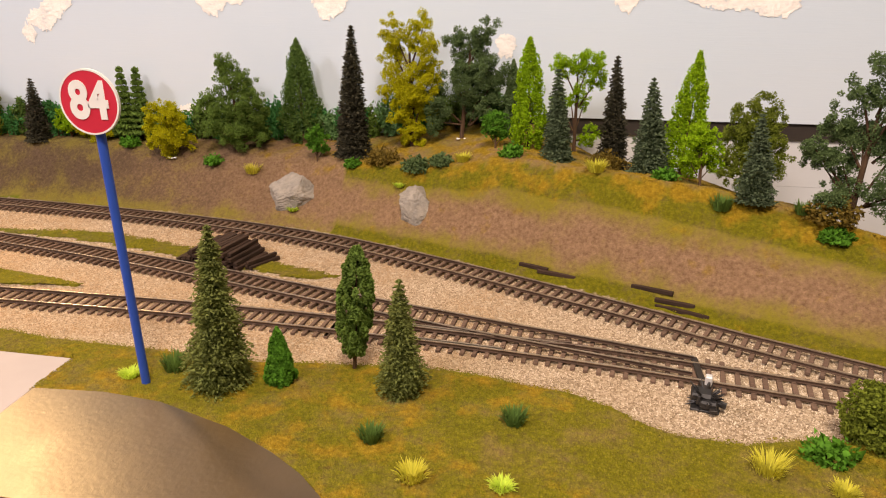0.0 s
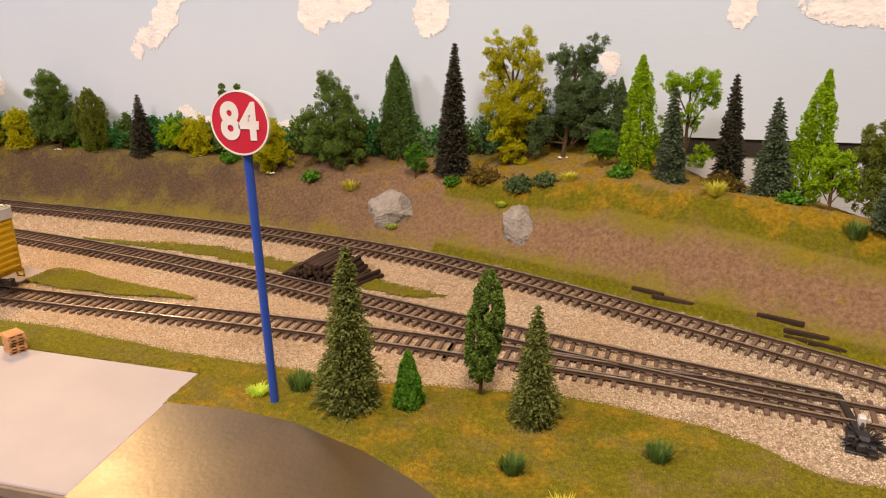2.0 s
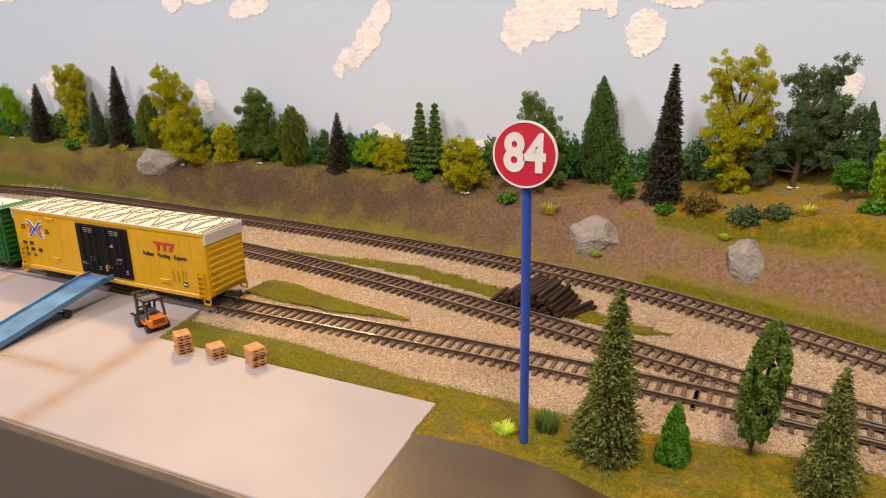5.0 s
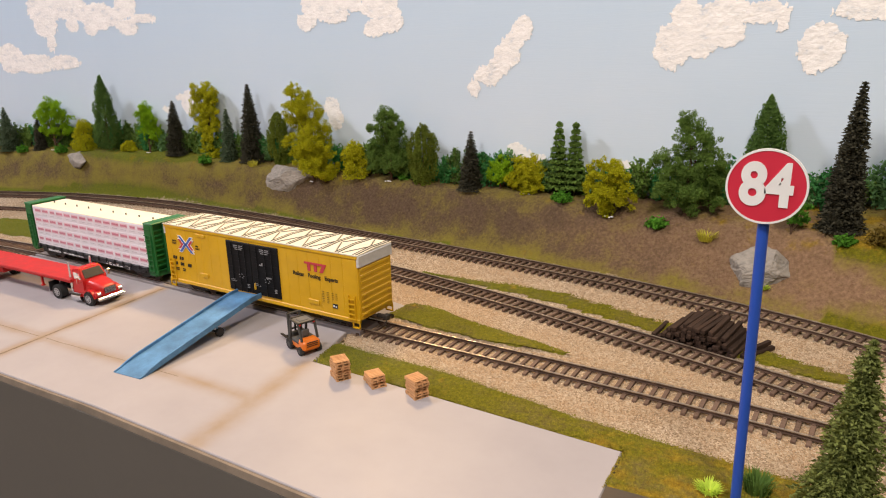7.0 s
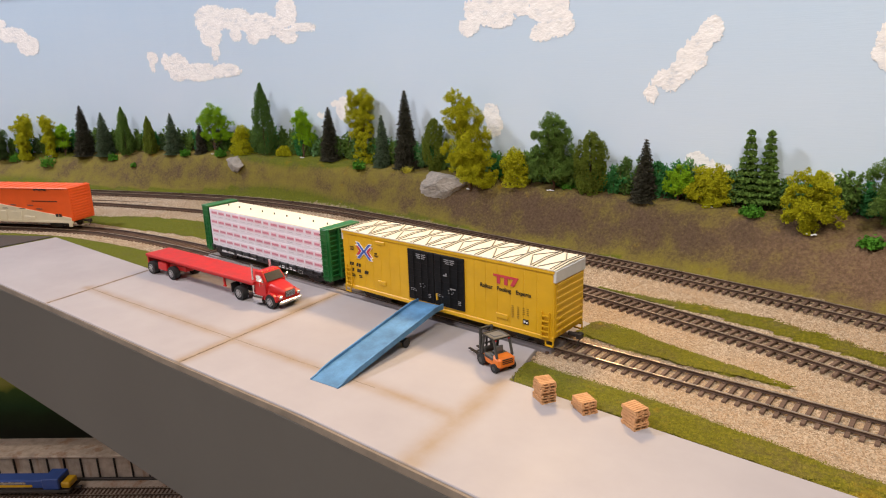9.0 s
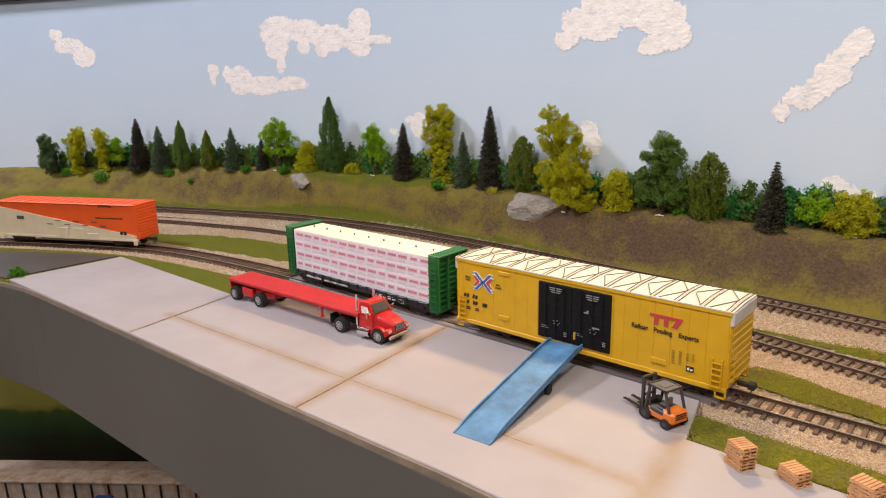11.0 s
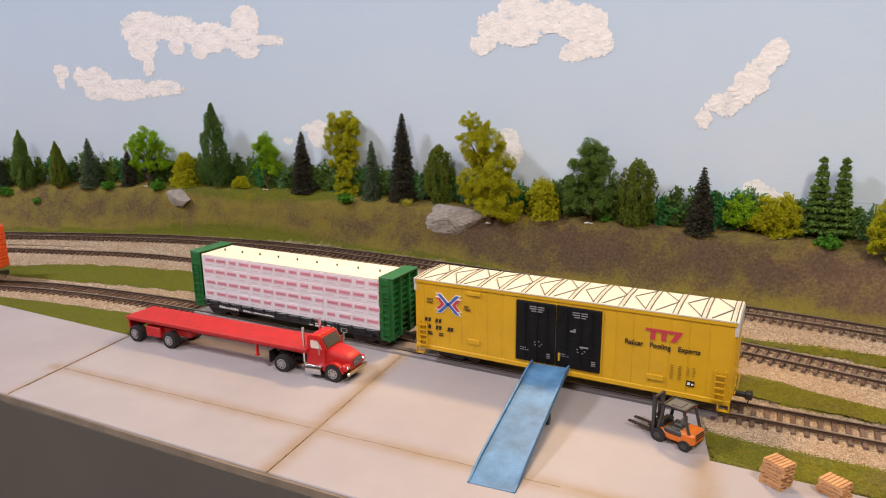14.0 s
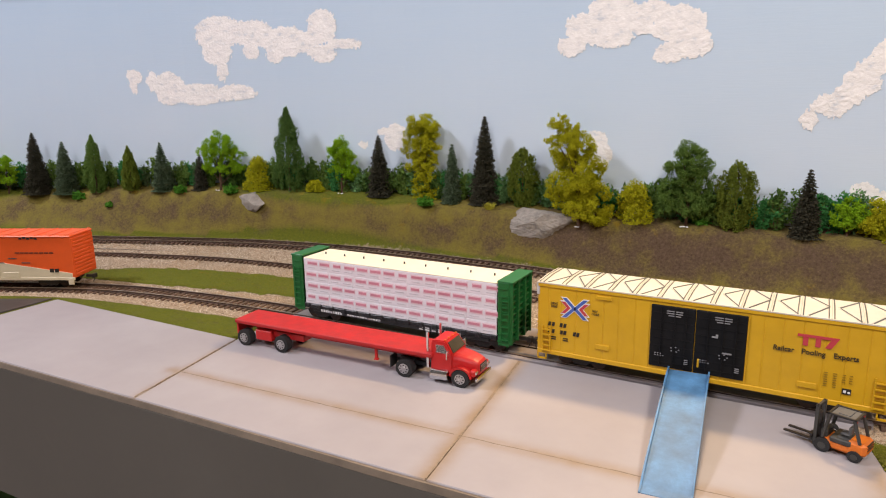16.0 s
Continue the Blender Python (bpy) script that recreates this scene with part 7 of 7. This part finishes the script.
tree("cone", "fresh", -0.120, 0.310, 0.028, 0.014, 0.000)
tree("oval", "green", -0.091, 0.329, 0.063, 0.0165, 0.004)
tree("conifer", "spruce", -0.064, 0.312, 0.056, 0.0215, -0.000)
tree("bush", "olive", 0.132, 0.307, 0.027, 0.025, -0.005)


def hedge_bush(x, y, h, w, colour, seed):
    """Undergrowth along the foot of the sky board."""
    rng, rnd = np.random.default_rng(seed), random.Random(seed)
    ob = root("hedge_bush", x, y, relief(x, y) - 0.0008, 0, f"{LOOK.get(colour, 'pale green' if colour == 'mint' else 'teal green')} leafy undergrowth against the sky board", "bush", "undergrowth")
    centres, ways, limbs = [], [], []
    for k in range(26):
        a, tilt = rnd.uniform(0, 6.28), rnd.uniform(0.0, 0.75)
        reach = h * rnd.uniform(0.55, 1.05)
        tip = Vector((math.cos(a) * math.sin(tilt) * w * 0.75, math.sin(a) * math.sin(tilt) * 0.008, reach * math.cos(tilt * 0.8)))
        limbs.append(((tip.x * 0.2, tip.y * 0.2, -0.001), tuple(tip), 0.0004, 0.0001))
        for j in range(46):
            t = rnd.uniform(0.15, 1.0)
            p = tip * t + Vector((rnd.gauss(0, 0.0016), rnd.gauss(0, 0.0010), rnd.gauss(0, 0.0014)))
            p.y = min(p.y, wall_y(x) - y - 0.002)
            p.z = max(p.z, 0.0004)
            centres.append(tuple(p))
            ways.append((rnd.uniform(-1, 1), rnd.uniform(-1, 0.3), rnd.uniform(0.0, 1.4)))
    hung("stem", trunk_mesh(limbs[:10], "stem", 5), ob)
    hung("foliage", leaf_mesh("foliage", np.array(centres), 0.00095, rng, LEAVES[colour], 1.9, np.array(ways)), ob)


def hedge():
    """Undergrowth all along the foot of the sky board."""
    rnd = random.Random(31)
    x, k = -1.50, 0
    while x < -0.03:
        k += 1
        colour = rnd.choice(["green", "teal", "mint", "fir", "green", "teal", "mint"] if x > -0.95 else ["green", "dark", "fir", "teal", "green"])
        hedge_bush(x, wall_y(x) - rnd.uniform(0.008, 0.012), rnd.uniform(0.024, 0.037), rnd.uniform(0.026, 0.038), colour, 100 + k)
        x += rnd.uniform(0.010, 0.019)


hedge()


def plant(kind, x, y, r):
    """Small plants: grass tufts, ferns and leafy bushes."""
    tree_count[0] += 1
    rng, rnd = np.random.default_rng(500 + tree_count[0]), random.Random(500 + tree_count[0])
    name, colour, text, category = {
        "lime_tuft": ("grass_tuft", "tuft", "pale lime flock tuft in the turf", "grass tuft"), "fern": ("fern", "fir", "dark green spiky fern tuft in the turf", "fern"),
        "yellow_grass": ("grass_tuft", "straw", "tall straw-yellow grass tuft", "grass tuft"), "leafy": ("bush", "fresh", "bright green leafy little bush", "bush"),
        "olive_bush": ("bush", "brown", "brownish olive foam bush", "bush"), "dark_bush": ("bush", "dark", "dark green foam bush", "bush")}[kind]
    ob = root(name, x, y, relief(x, y) - 0.0004, 0, text, category, "small plants")
    if kind in ("yellow_grass", "fern", "lime_tuft"):
        n = {"yellow_grass": 230, "fern": 170, "lime_tuft": 260}[kind]
        a, q = rng.uniform(0, 6.28, n), r * 0.55 * np.sqrt(rng.uniform(0, 1, n))
        foot = np.stack([np.cos(a) * q, np.sin(a) * q, np.zeros(n)], 1)
        spread = {"yellow_grass": 0.8, "fern": 0.75, "lime_tuft": 0.9}[kind]
        tall = {"yellow_grass": 0.95, "fern": 1.15, "lime_tuft": 0.7}[kind]
        tip = foot + np.stack([np.cos(a) * r * spread * rng.uniform(0.1, 0.9, n), np.sin(a) * r * spread * rng.uniform(0.1, 0.9, n), r * tall * rng.uniform(0.4, 1.0, n)], 1)
        thick = 0.00024 if kind != "fern" else 0.00036
        side = np.stack([-np.sin(a), np.cos(a), np.zeros(n)], 1) * thick
        mid = (foot + tip) / 2 + np.array([0, 0, 1]) * r * 0.16
        v = np.stack([foot - side, foot + side, mid - side * 0.9, mid + side * 0.9, tip], 1).reshape(-1, 3)
        tri = np.array([(0, 1, 3), (0, 3, 2), (2, 3, 4)])
        hung("grass_clump", mesh_np("grass_clump", v, (tri[None] + (np.arange(n) * 5)[:, None, None]).reshape(-1, 3), LEAVES[colour]), ob)
    else:
        n = 420 if kind == "leafy" else 900
        d = rng.normal(size=(n, 3))
        d /= np.linalg.norm(d, axis=1, keepdims=True)
        d[:, 2] = np.abs(d[:, 2])
        lumpy = 1 + 0.28 * np.sin(d[:, 0:1] * 7 + 1) * np.cos(d[:, 1:2] * 6)
        centres = d * r * lumpy * rng.uniform(0.55, 1.05, (n, 1)) * np.array([1.0, 0.8, 0.9])
        hung("foliage", leaf_mesh("foliage", centres, 0.0010 if kind == "leafy" else 0.0008, rng, LEAVES[colour], 1.3, d + rng.normal(size=(n, 3)) * 0.6), ob)
    return ob


plant("lime_tuft", -0.1915, 0.3035, 0.0060)
plant("fern", -0.175, 0.314, 0.0084)
plant("fern", -0.068, 0.275, 0.0067)
plant("yellow_grass", -0.047, 0.255, 0.0069)
plant("lime_tuft", -0.014, 0.256, 0.0052)
plant("fern", -0.0125, 0.2965, 0.0069)
plant("yellow_grass", 0.083, 0.281, 0.0087)
plant("leafy", 0.108, 0.293, 0.0099)
plant("yellow_grass", 0.106, 0.272, 0.0057)
plant("leafy", -0.283, 0.568, 0.0080)
plant("yellow_grass", -0.244, 0.558, 0.0087)
plant("leafy", -0.156, 0.548, 0.0062)
plant("olive_bush", -0.132, 0.547, 0.0131)
plant("dark_bush", -0.102, 0.530, 0.0109)
plant("dark_bush", -0.083, 0.529, 0.0083)
plant("yellow_grass", -0.067, 0.526, 0.0073)
plant("lime_tuft", -0.113, 0.522, 0.0050)
plant("leafy", -0.032, 0.518, 0.0088)
plant("yellow_grass", 0.024, 0.487, 0.0089)
plant("olive_bush", 0.031, 0.514, 0.0126)
plant("leafy", 0.065, 0.479, 0.0074)
plant("fern", 0.095, 0.455, 0.0086)
plant("fern", 0.137, 0.447, 0.0072)
plant("leafy", 0.151, 0.432, 0.0085)
plant("olive_bush", 0.150, 0.441, 0.0144)
plant("leafy", -0.367, 0.583, 0.0088)
plant("lime_tuft", -0.200, 0.530, 0.0054)
plant("lime_tuft", -0.591, 0.599, 0.0060)
plant("leafy", -0.549, 0.602, 0.0081)
plant("yellow_grass", -0.733, 0.579, 0.0080)
plant("leafy", -0.800, 0.568, 0.0084)
plant("leafy", -1.045, 0.541, 0.0088)
plant("leafy", -1.115, 0.529, 0.0085)
plant("yellow_grass", -1.185, 0.521, 0.0114)
plant("leafy", -1.251, 0.488, 0.0085)
plant("leafy", -1.202, 0.494, 0.0049)
plant("leafy", -1.368, 0.438, 0.0138)
plant("leafy", -1.443, 0.419, 0.0117)
plant("leafy", -0.539, 0.596, 0.0074)
plant("leafy", -1.018, 0.2120, 0.0080)



# ---- the lower deck, seen under the fascia ----


def lower_deck():
    turn = 38.0
    m = pose(-1.237, 0.403, -0.452, 0, 0, turn)
    deck = part("floor_lower", boxes((-0.90, 0.50, -0.30, 0.20, -0.012, 0.0)), STAINED, None)
    deck.matrix_basis = m
    tagged(deck, "dusty tan ground of the lower deck", "ground", kind="structure")
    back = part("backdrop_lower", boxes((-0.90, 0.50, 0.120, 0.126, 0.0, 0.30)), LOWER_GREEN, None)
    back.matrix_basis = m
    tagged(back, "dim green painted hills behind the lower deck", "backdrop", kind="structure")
    wall = root("retaining_wall", 0, 0, 0, label="rust-stained concrete retaining wall with dark posts", category="wall", kind="structure")
    wall.matrix_basis = m
    part("panel", boxes((-0.60, 0.30, 0.0, 0.006, 0.0, 0.0370), bevel=0.0006), STAINED, wall)
    part("coping", boxes((-0.60, 0.30, -0.0030, 0.0300, 0.0372, 0.0420), bevel=0.001), STAINED, wall)
    for k in range(33):
        x = -0.595 + 0.0272 * k
        part("post", boxes((x - 0.0009, x + 0.0009, -0.0030, 0.0, 0.0, 0.0370), bevel=0.0003), DARK_METAL, wall)
    part("kerb", boxes((-0.60, 0.30, -0.0080, -0.0032, 0.0, 0.0040), bevel=0.0006), DARK_METAL, wall)
    bed = root("track", 0, 0, 0, label="lower deck track on dark ties", category="track", kind="structure")
    bed.matrix_basis = m
    for k in range(100):
        hung("tie", TIE_MESH, bed, m=pose(-0.40 + 0.0066 * k, -0.040, 0.0020))
    line = [(-0.40 + 0.02 * k, -0.040, 0.0) for k in range(34)]
    for s in (-1, 1):
        rail(line, s * (GAUGE / 2 + 0.0005), 0.0041, bed)
    loco = root("locomotive", 0, 0, 0, label="blue and yellow diesel locomotive on the lower deck", category="locomotive")
    loco.matrix_basis = m @ pose(-0.150, -0.040, 0.0041)
    part("frame", boxes((-0.110, 0.110, -0.0165, 0.0165, 0.0080, 0.0125), bevel=0.0006), DARK_METAL, loco)
    part("hood", boxes((-0.100, 0.070, -0.0105, 0.0105, 0.0125, 0.0260), bevel=0.0012), LOCO_BLUE, loco)
    part("cab", boxes((0.068, 0.094, -0.0150, 0.0150, 0.0125, 0.0310), bevel=0.0015), LOCO_BLUE, loco)
    part("nose", boxes((0.094, 0.108, -0.0110, 0.0110, 0.0125, 0.0225), bevel=0.0015), YELLOW, loco, "yellow nose")
    part("stripe", boxes((-0.100, 0.050, -0.0112, -0.0104, 0.0150, 0.0190)), YELLOW, loco)
    part("grille", boxes((-0.080, 0.040, -0.0114, -0.0104, 0.0205, 0.0240)), STEEL, loco)
    part("fan", rods(((-0.040, 0, 0.0260), (-0.040, 0, 0.0275), 0.008), ((-0.060, 0, 0.0260), (-0.060, 0, 0.0275), 0.008), sides=20), DARK_METAL, loco)
    for x in (-0.070, 0.070):
        bogie(loco, x)
    for way in (-1, 1):
        coupler(loco, way * 0.110, way)


lower_deck()
